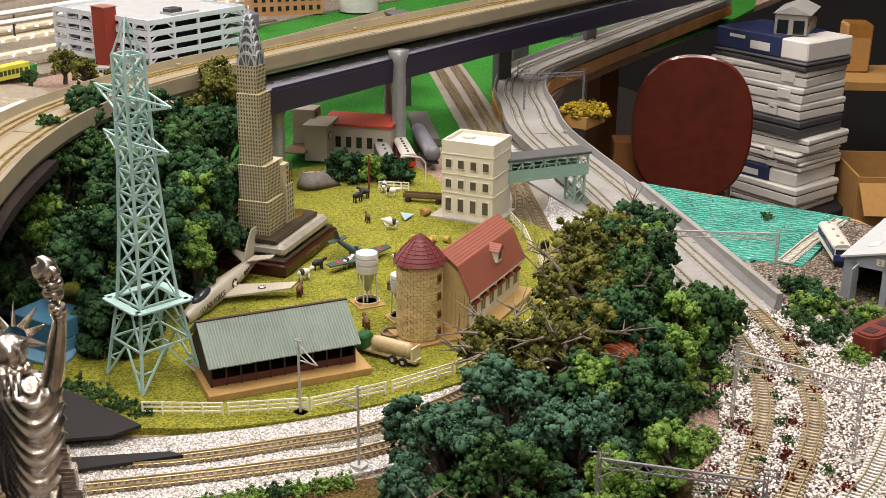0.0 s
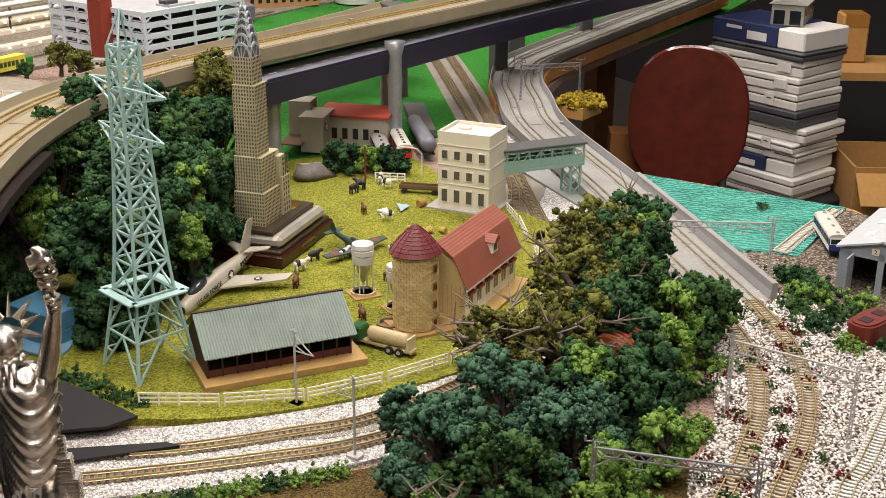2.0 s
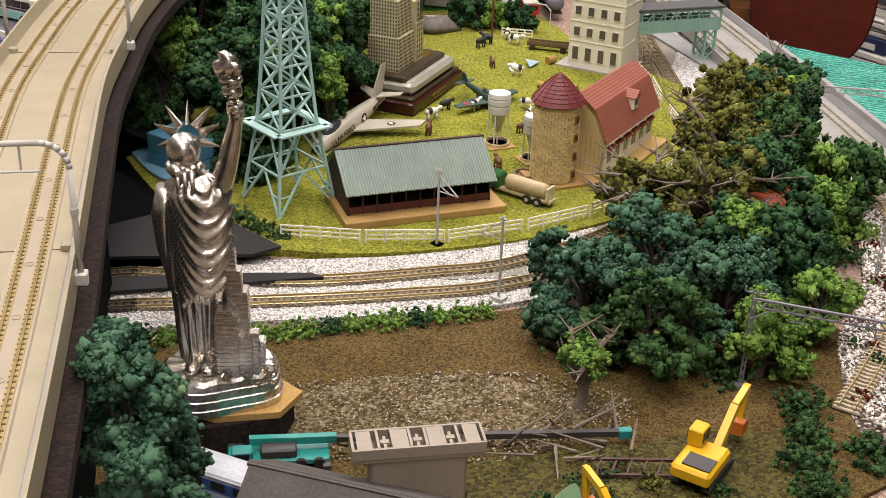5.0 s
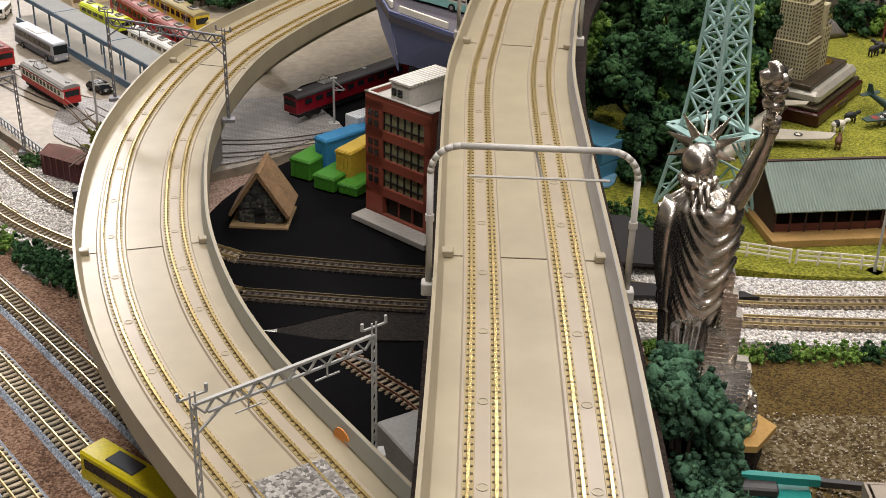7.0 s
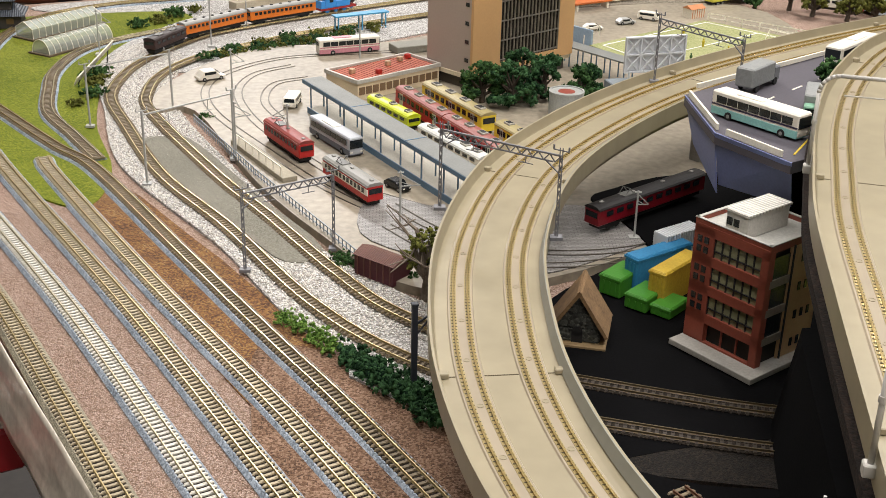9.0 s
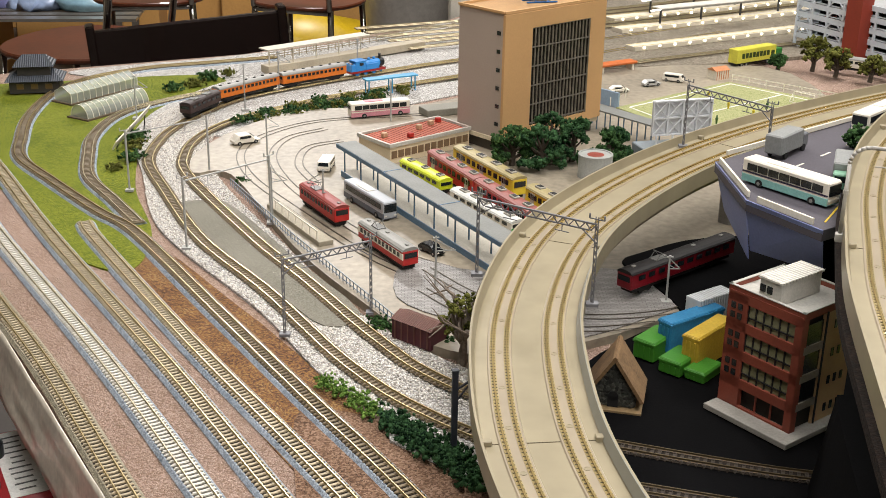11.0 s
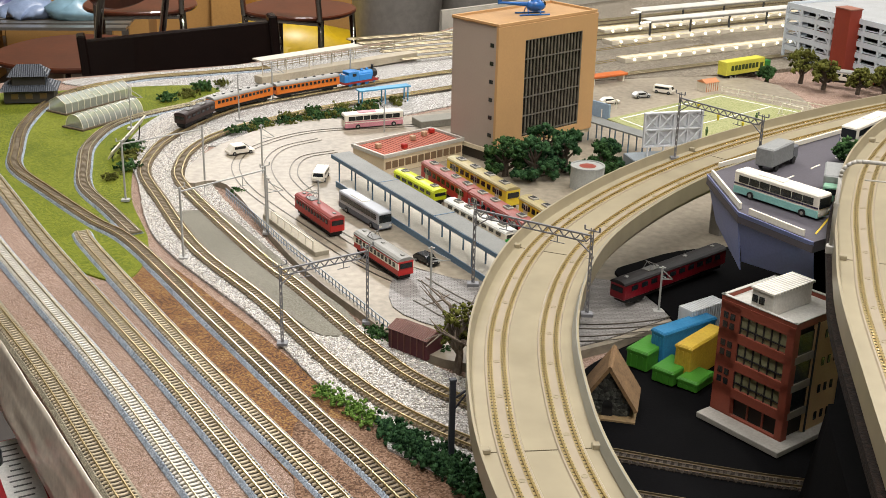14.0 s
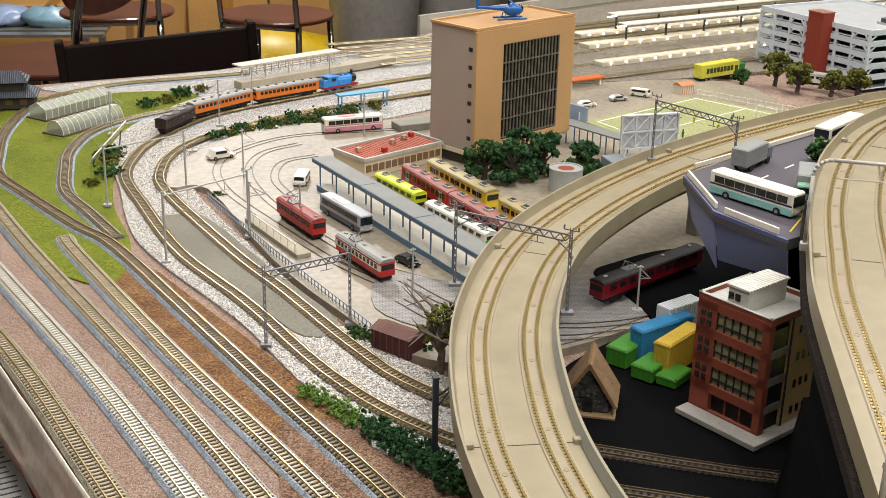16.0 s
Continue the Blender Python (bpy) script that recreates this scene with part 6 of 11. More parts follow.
for x, y, rz, c, s in ((0.764, 0.976, 30, "pied", 1.0), (0.712, 0.963, 10, "pied", 1.1), (0.770, 0.938, -70, "pied", 1.0), (0.858, 1.168, 20, "black", 1.1), (0.901, 1.168, -40, "pied", 1.1), (0.839, 1.096, 80, "brown", 0.9),
                       (0.853, 1.062, 150, "pied", 1.1), (0.872, 1.180, 120, "black", 1.1), (0.694, 0.927, 60, "brown", 1.0), (0.815, 0.965, -30, "pied", 1.0), (0.805, 0.940, 40, "pied", 0.8), (0.902, 1.19, 60, "pied", 1.0), (0.780, 0.905, 20, "brown", 0.9), (0.735, 0.984, 10, "black", 1.0), (0.72, 0.83, 80, "brown", 1.0)):
    farm_animal(x, y, rz, c, {"pied": "black and white cow figurine on the meadow", "black": "black cow figurine on the meadow", "brown": "brown horse figurine on the meadow"}[c], s)
rock = Shape()
rng = random.Random(8)
for k in range(1):
    v, f = CLUMPS[2]
    rock.add([(p[0] * 0.024, p[1] * 0.017, abs(p[2]) * 0.020) for p in v], f)
single("boulder", rock, paint("grey_brown_rock", "6f6860", 0.6, var=0.3, scale=90), "smooth grey boulder lying on the grass", "rock", pose(0.835, 1.245, 0.004), smooth=True)
single("board", Shape().box(0, 0, 0, 0.013, 0.012, 0.001), paint("white_card", "dcdcd2", 0.6), "small white card lying on the grass", "card", pose(0.858, 1.082, 0.0075, 35, 0, 15))
single("board", Shape().prism([(0, 0), (0.022, 0.004), (0.012, 0.016)], 0, 0.001), paint("pale_blue_card", "9fb7c4", 0.5), "pale blue triangular card on the grass", "card", pose(0.876, 1.078, 0.0075, 10, 0, 25))
single("log", Shape().tube((0, 0, 0), (0.010, 0.003, 0), 0.0042, n=14), paint("ochre_log", "a07a3e", 0.7), "short ochre log lying on grass", "log", pose(0.903, 1.088, 0.010))
for i in range(7):
    rng = random.Random(400 + i)
    single("hay_bale", Shape().tube((0, 0, 0), (0.007, 0, 0), 0.0034, n=12), paint("straw_yellow", "b39a4a", 0.9), "small round straw bale behind the barn", "hay bale", pose(0.878 + rng.uniform(-0.018, 0.018), 1.005 + rng.uniform(-0.012, 0.012), 0.0094, 0, 0, rng.uniform(0, 180)), group="hay bales")
t = thing("log_cart", "brown timber cart tipped beside the fence", "cart", pose(0.928, 1.135, 0.006, 0, 0, -38))
part("bed", Shape().box(0, 0, 0.005, 0.048, 0.010, 0.0015), paint("weathered_timber", "6b5638", 0.85), t)
for y in (-0.005, 0.005):
    part("side_board", Shape().box(0, y, 0.0065, 0.048, 0.001, 0.004), paint("weathered_timber", "6b5638", 0.85), t)
for x in (-0.018, 0.018):
    part("axle", Shape().tube((x, -0.007, 0.003), (x, 0.007, 0.003), 0.003, n=12), paint("dark_axle", "2c241c", 0.8), t)
t = thing("street_lamp", "curved white model street lamp", "lamp post", pose(0.957, 1.188, 0.006))
part("post", Shape().tube((0, 0, 0), (0, 0, 0.030), 0.0008).tube((0, 0, 0.030), (-0.006, 0.002, 0.037), 0.0008).tube((-0.006, 0.002, 0.037), (-0.022, 0.006, 0.040), 0.0008), paint("white_metal_post", "d5d5cf", 0.4), t)
part("lamp_head", Shape().box(-0.026, 0.007, 0.0385, 0.009, 0.003, 0.0018), paint("white_metal_post", "d5d5cf", 0.4), t)
for i, (x, y, h) in enumerate(((0.872, 1.262, 0.04), (0.888, 1.245, 0.036), (0.905, 1.235, 0.034), (0.925, 1.235, 0.032), (0.938, 1.215, 0.030))):
    tree(x, y, h, 0.014, FOAM_DARK if i != 2 else FOAM_LIGHT, "small dark green conifer-like tree by the station", 440 + i, n=34, low=0.1, size=(0.0035, 0.006))
single("post", Shape().tube((0, 0, 0), (0, 0, 0.044), 0.0012), paint("rust_red_post", "7a3322", 0.7), "thin rust-red post among the small trees", "post", pose(0.889, 1.205, 0.006))
# Added flat patch in place of an upright blue panel.
single("blue_pool", Shape().prism(ring([(0.425, 1.03), (0.432, 0.91), (0.468, 0.872), (0.492, 0.95), (0.465, 1.04)]), 0.007, 0.009), paint("pale_blue_patch", "6f9ab0", 0.15, var=0.1), "flat pale blue patch standing in for a panel beside the wood", "water", kind="structure")

# ---- vehicles ----
TYRE = paint("black_tyre", "1a1a1a", 0.8)
PANE = paint("dark_vehicle_glass", "1d2224", 0.12, var=0.05)
ROOF_GREY = paint("grey_vehicle_roof", "8d8c86", 0.55, var=0.12)
UNDER = paint("black_underframe", "1b1a19", 0.7)


def railcar(at, L, W, H, body, roof, label, band=None, name="railway_carriage", nwin=12, group="railway carriages", pantograph=0, vents=0, ends=None, lift=0.0075, category="train car", ac=0, doors=0):
    t = thing(name, label, category, at, group=group)
    hl = L / 2
    zb = lift
    part("underframe", Shape().box(0, 0, 0.0035, L * 0.94, W * 0.72, zb - 0.0032), UNDER, t)
    part("body", Shape().box(0, 0, zb, L, W, H), body, t, bevel=0.0008)
    prof = [(W / 2 + 0.0002, 0), (W / 2 * 0.92, 0.0016), (W / 2 * 0.6, 0.0030), (0, 0.0035), (-W / 2 * 0.6, 0.0030), (-W / 2 * 0.92, 0.0016), (-W / 2 - 0.0002, 0)]
    part("roof", Shape().sweep([(-hl, 0, zb + H - 0.0003), (0, 0, zb + H - 0.0003), (hl, 0, zb + H - 0.0003)], prof[::-1]), roof, t)
    if band is not None:
        part("band", Shape().box(0, 0, zb + H * 0.42, L * 0.998, W + 0.0006, H * 0.42), band, t)
    wl = L * 0.9 / nwin
    for sgn in (-1, 1):
        for i in range(nwin):
            part("window", Shape().box(-L * 0.45 + (i + 0.5) * wl, sgn * (W / 2 + 0.0003), zb + H * 0.52, wl * 0.62, 0.0005, H * 0.30), PANE, t)
        part("end_window", Shape().box(sgn * (hl + 0.0002), 0, zb + H * 0.5, 0.0006, W * 0.78, H * 0.34), PANE, t)
    for sgn in (-1, 1):
        part("gutter", Shape().box(0, sgn * (W / 2 + 0.0002), zb + H - 0.0006, L, 0.0006, 0.0007), roof, t)
        for i in range(doors):
            x = -L * 0.36 + i * L * 0.72 / max(1, doors - 1)
            part("door", Shape().box(x, sgn * (W / 2 + 0.0004), zb + 0.001, 0.0078, 0.0005, H * 0.84), DOOR, t)
            for k in (-0.0019, 0.0019):
                part("door_window", Shape().box(x + k, sgn * (W / 2 + 0.0007), zb + H * 0.50, 0.0024, 0.0004, H * 0.32), PANE, t)
    for i in range(ac):
        x = -L * 0.36 + i * L * 0.72 / max(1, ac - 1)
        part("roof_unit", Shape().box(x, 0, zb + H + 0.0022, L * 0.10, W * 0.42, 0.0026), UNIT_ROOF, t, bevel=0.0006)
        part("unit_grille", Shape().box(x, 0, zb + H + 0.0048, L * 0.07, W * 0.26, 0.0003), UNDER, t)
    for i in range(vents):
        part("roof_vent", Shape().box(-L * 0.42 + i * L * 0.84 / max(1, vents - 1), 0, zb + H + 0.0029, 0.004, 0.0032, 0.0014), UNDER if vents > 4 else ROOF_GREY, t, bevel=0.0004)
    for x in (-L * 0.34, L * 0.34):
        b = part("bogie", Shape().box(x, 0, 0.001, 0.017, W * 0.62, 0.0036), UNDER, t)
        for dx in (-0.005, 0.005):
            part("wheelset", Shape().tube((x + dx, -0.0052, 0.0023), (x + dx, 0.0052, 0.0023), 0.0026, n=12), UNDER, b)
    for i in range(pantograph):
        x = (-0.2 if i == 0 else 0.2) * L
        zt = zb + H + 0.0033
        grey = paint("grey_pantograph", "6a6a66", 0.5)
        pan = part("pantograph", Shape().box(x, 0, zt - 0.0005, 0.014, 0.009, 0.001), grey, t)
        for y in (-0.004, 0.004):
            part("arm", Shape().bar((x - 0.006, y, zt), (x, y, zt + 0.006), 0.0005), grey, pan)
            part("arm", Shape().bar((x, y, zt + 0.006), (x + 0.006, y, zt), 0.0005), grey, pan)
        part("collector", Shape().bar((x, -0.006, zt + 0.006), (x, 0.006, zt + 0.006), 0.0006), grey, pan)
    if ends is not None:
        for sgn in (-1, 1):
            part("end_panel", Shape().box(sgn * (hl + 0.0001), 0, zb, 0.0005, W * 0.96, H * 0.45), ends, t)
    return t


def bus(at, L, body, skirt, label, stripe=None, W=0.0165, H=0.019, roof=None):
    t = thing("model_bus", label, "bus", at, group="model buses")
    part("body", Shape().box(0, 0, 0.0022, L, W, H), body, t, bevel=0.0012)
    part("skirt", Shape().box(0, 0, 0.0020, L * 0.992, W + 0.0004, H * 0.34), skirt, t, bevel=0.0004)
    if stripe is not None:
        part("stripe", Shape().box(0, 0, 0.0022 + H * 0.40, L * 0.985, W + 0.0005, H * 0.07), stripe, t)
    for sgn in (-1, 1):
        n = 7
        for i in range(n):
            part("window", Shape().box(-L * 0.44 + (i + 0.5) * L * 0.88 / n, sgn * (W / 2 + 0.0002), 0.0022 + H * 0.52, L * 0.88 / n * 0.92, 0.0005, H * 0.30), PANE, t)
    part("windscreen", Shape().box(L / 2 + 0.0001, 0, 0.0022 + H * 0.40, 0.0006, W * 0.88, H * 0.46), PANE, t)
    part("rear_window", Shape().box(-L / 2 - 0.0001, 0, 0.0022 + H * 0.55, 0.0006, W * 0.7, H * 0.25), PANE, t)
    part("roof_unit", Shape().box(-L * 0.1, 0, H + 0.0018, L * 0.3, W * 0.6, 0.0014), roof or body, t, bevel=0.0005)
    for x in (-L * 0.28, L * 0.33):
        for y in (-W / 2, W / 2):
            w = part("wheel", Shape().tube((x, y - 0.001, 0.0033), (x, y + 0.001, 0.0033), 0.0033, n=16), TYRE, t)
            part("hub", Shape().tube((x, y - 0.0012, 0.0033), (x, y + 0.0012, 0.0033), 0.0016, n=10), ROOF_GREY, w)
    for y in (-W * 0.36, W * 0.36):
        part("headlight", Shape().box(L / 2 + 0.0002, y, 0.005, 0.0005, 0.003, 0.0016), paint("pale_lamp_lens", "e0dccf", 0.2), t)
    return t


def car(at, body, label, L=0.029, W=0.0118, H=0.0095, van=False, name="model_car"):
    t = thing(name, label, "van" if van else "car", at, group="model cars")
    if van:
        H = 0.0125
        prof = [(-L / 2, 0.002), (L / 2, 0.002), (L / 2, 0.006), (L * 0.40, H), (-L * 0.47, H), (-L / 2, 0.0065)]
    else:
        prof = [(-L / 2, 0.002), (L / 2, 0.002), (L / 2, 0.0048), (L * 0.30, 0.0056), (L * 0.12, H), (-L * 0.30, H), (-L * 0.46, 0.0060), (-L / 2, 0.0054)]
    part("body", Shape().slab(prof, pose(0, W / 2, 0, 90, 0, 0), W), body, t, bevel=0.0006)
    x0, x1 = (-L * 0.42, L * 0.36) if van else (-L * 0.30, L * 0.16)
    for sgn in (-1, 1):
        part("side_window", Shape().box((x0 + x1) / 2, sgn * (W / 2 + 0.0001), H * 0.62, (x1 - x0) * 0.9, 0.0005, H * 0.26), PANE, t)
    part("windscreen", Shape().slab([(-W * 0.42, 0), (W * 0.42, 0), (W * 0.36, 0.0042), (-W * 0.36, 0.0042)], pose(L * (0.47 if van else 0.285), 0, H * 0.60) @ pose(0, 0, 0, 90, 0, 90) @ pose(0, 0, 0, -38 if not van else -25, 0, 0), 0.0004), PANE, t)
    for x in (-L * 0.30, L * 0.31):
        for y in (-W / 2 + 0.0006, W / 2 - 0.0006):
            w = part("wheel", Shape().tube((x, y - 0.001, 0.0025), (x, y + 0.001, 0.0025), 0.0025, n=14), TYRE, t)
            part("hub", Shape().tube((x, y - 0.0012, 0.0025), (x, y + 0.0012, 0.0025), 0.0013, n=8), ROOF_GREY, w)
    for y in (-W * 0.33, W * 0.33):
        part("headlight", Shape().box(L / 2, y, 0.0040, 0.0006, 0.0022, 0.0012), paint("pale_lamp_lens", "e0dccf", 0.2), t)
    return t


def between(p, q, z):
    """A pose midway between two points, its x axis along them, and their distance."""
    return pose((p[0] + q[0]) / 2, (p[1] + q[1]) / 2, z, 0, 0, math.degrees(math.atan2(q[1] - p[1], q[0] - p[0]))), math.dist(p, q)


# ---- the travelling train, standing on the far curve ----
ORANGE = paint("orange_carriage", "d8741e", 0.4, var=0.08)
BLUE = paint("bright_blue_engine", "3488d0", 0.3, var=0.06)
LINE = spline([(0.6, 2.36), (0.3, 2.145), (0.049, 1.976), (-0.068, 1.885), (-0.163, 1.806), (-0.221, 1.746), (-0.258, 1.675), (-0.284, 1.600), (-0.293, 1.535), (-0.288, 1.447), (-0.248, 1.342)], 0.005)


def on_line(s):
    """A pose on the far curve, s metres from its start, heading back to the start."""
    i = int(s / 0.005)
    d = LINE[i - 2] - LINE[i + 2]
    return pose(LINE[i][0], LINE[i][1], 0.0071, 0, 0, math.degrees(math.atan2(d[1], d[0])))


def tank_engine(at):
    t = thing("tank_engine", "bright blue toy tank engine with black smokebox", "locomotive", at)
    black, red = paint("black_smokebox", "161617", 0.4), paint("red_buffer_beam", "98231d", 0.5)
    part("frame_plate", Shape().box(0, 0, 0.0045, 0.066, 0.0165, 0.003), red, t)
    part("boiler", Shape().tube((-0.004, 0, 0.0155), (0.024, 0, 0.0155), 0.0062, n=20), BLUE, t, smooth=False)
    part("smokebox", Shape().tube((0.024, 0, 0.0155), (0.032, 0, 0.0155), 0.0066, n=20), black, t)
    part("smokebox_door", Shape().tube((0.032, 0, 0.0155), (0.0332, 0, 0.0155), 0.0058, n=20), paint("pale_grey_door", "a8a8a2", 0.5), t)
    for y in (-0.0062, 0.0062):
        part("side_tank", Shape().box(0.008, y, 0.0075, 0.026, 0.0042, 0.0095), BLUE, t, bevel=0.0006)
    part("cab", Shape().box(-0.015, 0, 0.0075, 0.020, 0.0165, 0.0150), BLUE, t, bevel=0.0005)
    part("cab_roof", Shape().box(-0.015, 0, 0.0225, 0.023, 0.0175, 0.0014), BLUE, t, bevel=0.0006)
    part("coal_bunker", Shape().box(-0.029, 0, 0.0075, 0.008, 0.0160, 0.0115), BLUE, t, bevel=0.0005)
    part("coal", Shape().ball((-0.029, 0, 0.0185), 0.0045, 10, 5, sx=0.8, sy=1.5, sz=0.4), black, t)
    for y in (-0.0084, 0.0084):
        part("cab_window", Shape().box(-0.014, y, 0.0160, 0.007, 0.0006, 0.0042), PANE, t)
    part("chimney", Shape().lathe([(0.0022, 0.020), (0.0019, 0.026), (0.0026, 0.0285), (0.0022, 0.0288)], 14, x=0.027), black, t)
    for x in (0.006, 0.016):
        part("dome", Shape().lathe([(0.0027, 0.0205), (0.0025, 0.0235), (0.0014, 0.0248), (0.0003, 0.0250)], 14, x=x), BLUE, t, smooth=True)
    for x in (-0.020, -0.004, 0.012, 0.026):
        for y in (-0.0052, 0.0052):
            part("wheel", Shape().tube((x, y - 0.0008, 0.0040), (x, y + 0.0008, 0.0040), 0.0042 if x < 0.02 else 0.0026, n=18), BLUE, t)
    for y in (-0.005, 0.005):
        part("buffer", Shape().tube((0.033, y, 0.0065), (0.036, y, 0.0065), 0.0012, n=10), black, t)
    return t


tank_engine(on_line(0.790))
for s in (0.890, 1.012):
    railcar(on_line(s), 0.116, 0.0178, 0.0132, ORANGE, ROOF_GREY, "orange passenger carriage with grey roof on the far curve", nwin=14, vents=7)
t = railcar(on_line(1.119), 0.078, 0.0178, 0.0120, paint("dark_brown_engine", "3a2420", 0.5), paint("dark_brown_engine_roof", "2e211e", 0.6), "dark brown electric locomotive at the tail of the train", nwin=6, pantograph=2, name="electric_locomotive", group="", category="locomotive")

# ---- parked trams, trains and buses of the town ----
RED, CREAM, YELLOW = paint("tram_red", "b82826", 0.35, var=0.06), paint("tram_cream", "e6e0d2", 0.4, var=0.05), paint("train_yellow", "e2c636", 0.4, var=0.06)
railcar(pose(-0.0617, 1.2558, 0.0068, 0, 0, -60.4), 0.088, 0.0172, 0.0150, RED, paint("faded_red_tram_roof", "8e403a", 0.55), "red single-car tram with a faded red roof", nwin=11, pantograph=1, name="tram", group="trams", vents=3, category="tram")
railcar(pose(0.0090, 1.1400, 0.0068, 0, 0, -59.4), 0.090, 0.0172, 0.0150, RED, ROOF_GREY, "red tram with a cream window band", band=CREAM, nwin=11, pantograph=1, name="tram", group="trams", vents=3, category="tram")
m, d = between((-0.046, 1.330), (0.018, 1.224), 0.008)
bus(m, 0.090, paint("silver_grey_coach", "a9adb2", 0.3, var=0.05), paint("dark_coach_wrap", "565d68", 0.4), "silver-grey coach with dark printed sides", roof=CREAM)
m, d = between((0.028, 1.672), (-0.062, 1.638), 0.008)
bus(m @ pose(0, 0, 0, 0, 0, 180), 0.085, CREAM, paint("pink_bus", "cf8d98", 0.4), "white and pink coach on the beige street", stripe=paint("pink_bus", "cf8d98", 0.4), roof=paint("pink_bus", "cf8d98", 0.4))
car(pose(-0.181, 1.517, 0.008, 0, 0, 32), CREAM, "small white car parked on the street", L=0.036, W=0.0150, H=0.0125)
car(pose(-0.0715, 1.416, 0.008, 0, 0, -97), CREAM, "white van parked on the street", van=True, L=0.036, W=0.0150)
car(pose(0.052, 1.150, 0.008, 0, 0, -50), paint("black_car", "17181a", 0.25), "black car beside the platform")
YELLOW_ROOF, RED_ROOF = paint("ochre_grey_train_roof", "a3966a", 0.5, var=0.1), paint("rose_grey_train_roof", "8c4e46", 0.5, var=0.1)
UNIT_ROOF, DOOR = paint("pale_unit_roof", "a09c90", 0.5), paint("pale_door_leaf", "c9c2ac", 0.45)
LIME = paint("lime_yellow_train", "c3cf1e", 0.4)
railcar(pose(0.1185, 1.3640, 0.008, 0, 0, -62.6), 0.136, 0.0185, 0.0185, YELLOW, YELLOW_ROOF, "yellow commuter train car with an ochre-grey roof", nwin=10, group="parked trains", ac=4, doors=3)
railcar(pose(0.1865, 1.2310, 0.008, 0, 0, -63.0), 0.110, 0.0185, 0.0185, YELLOW, YELLOW_ROOF, "yellow commuter train car with an ochre-grey roof", nwin=10, group="parked trains", ac=4, doors=3)
railcar(pose(0.0815, 1.3536, 0.008, 0, 0, -64.6), 0.116, 0.0185, 0.0180, RED, RED_ROOF, "red commuter train car with grey roof units", nwin=9, group="parked trains", ends=RED, ac=4, doors=2)
railcar(pose(0.1328, 1.2486, 0.008, 0, 0, -63.5), 0.114, 0.0185, 0.0180, RED, RED_ROOF, "red commuter train car with grey roof units", nwin=9, group="parked trains", ends=RED, ac=4, doors=2)
railcar(pose(0.0463, 1.3568, 0.008, 0, 0, -58.6), 0.088, 0.0175, 0.0105, LIME, LIME, "lime-yellow train car behind the platform", nwin=6, group="parked trains", ac=3)
railcar(pose(0.1097, 1.2397, 0.008, 0, 0, -59.5), 0.118, 0.0165, 0.0105, CREAM, paint("pale_train_roof", "cfcfc8", 0.5), "white low-floor tram with a green end", nwin=8, group="parked trains", ends=paint("bright_green_end", "2f9a3f", 0.4), ac=5)
m, d = between((0.228, 1.044), (0.335, 1.132), 0.0112)
# Roof taken to near-black: the viaduct's shade is put into its colour.
railcar(m, 0.15, 0.0175, 0.0150, paint("crimson_tram", "7d1420", 0.3), paint("shade_dark_tram_roof", "1e1b1a", 0.7), "crimson low-floor tram in the shade under the viaduct", nwin=10, pantograph=1, name="tram", group="trams", vents=4, category="tram")


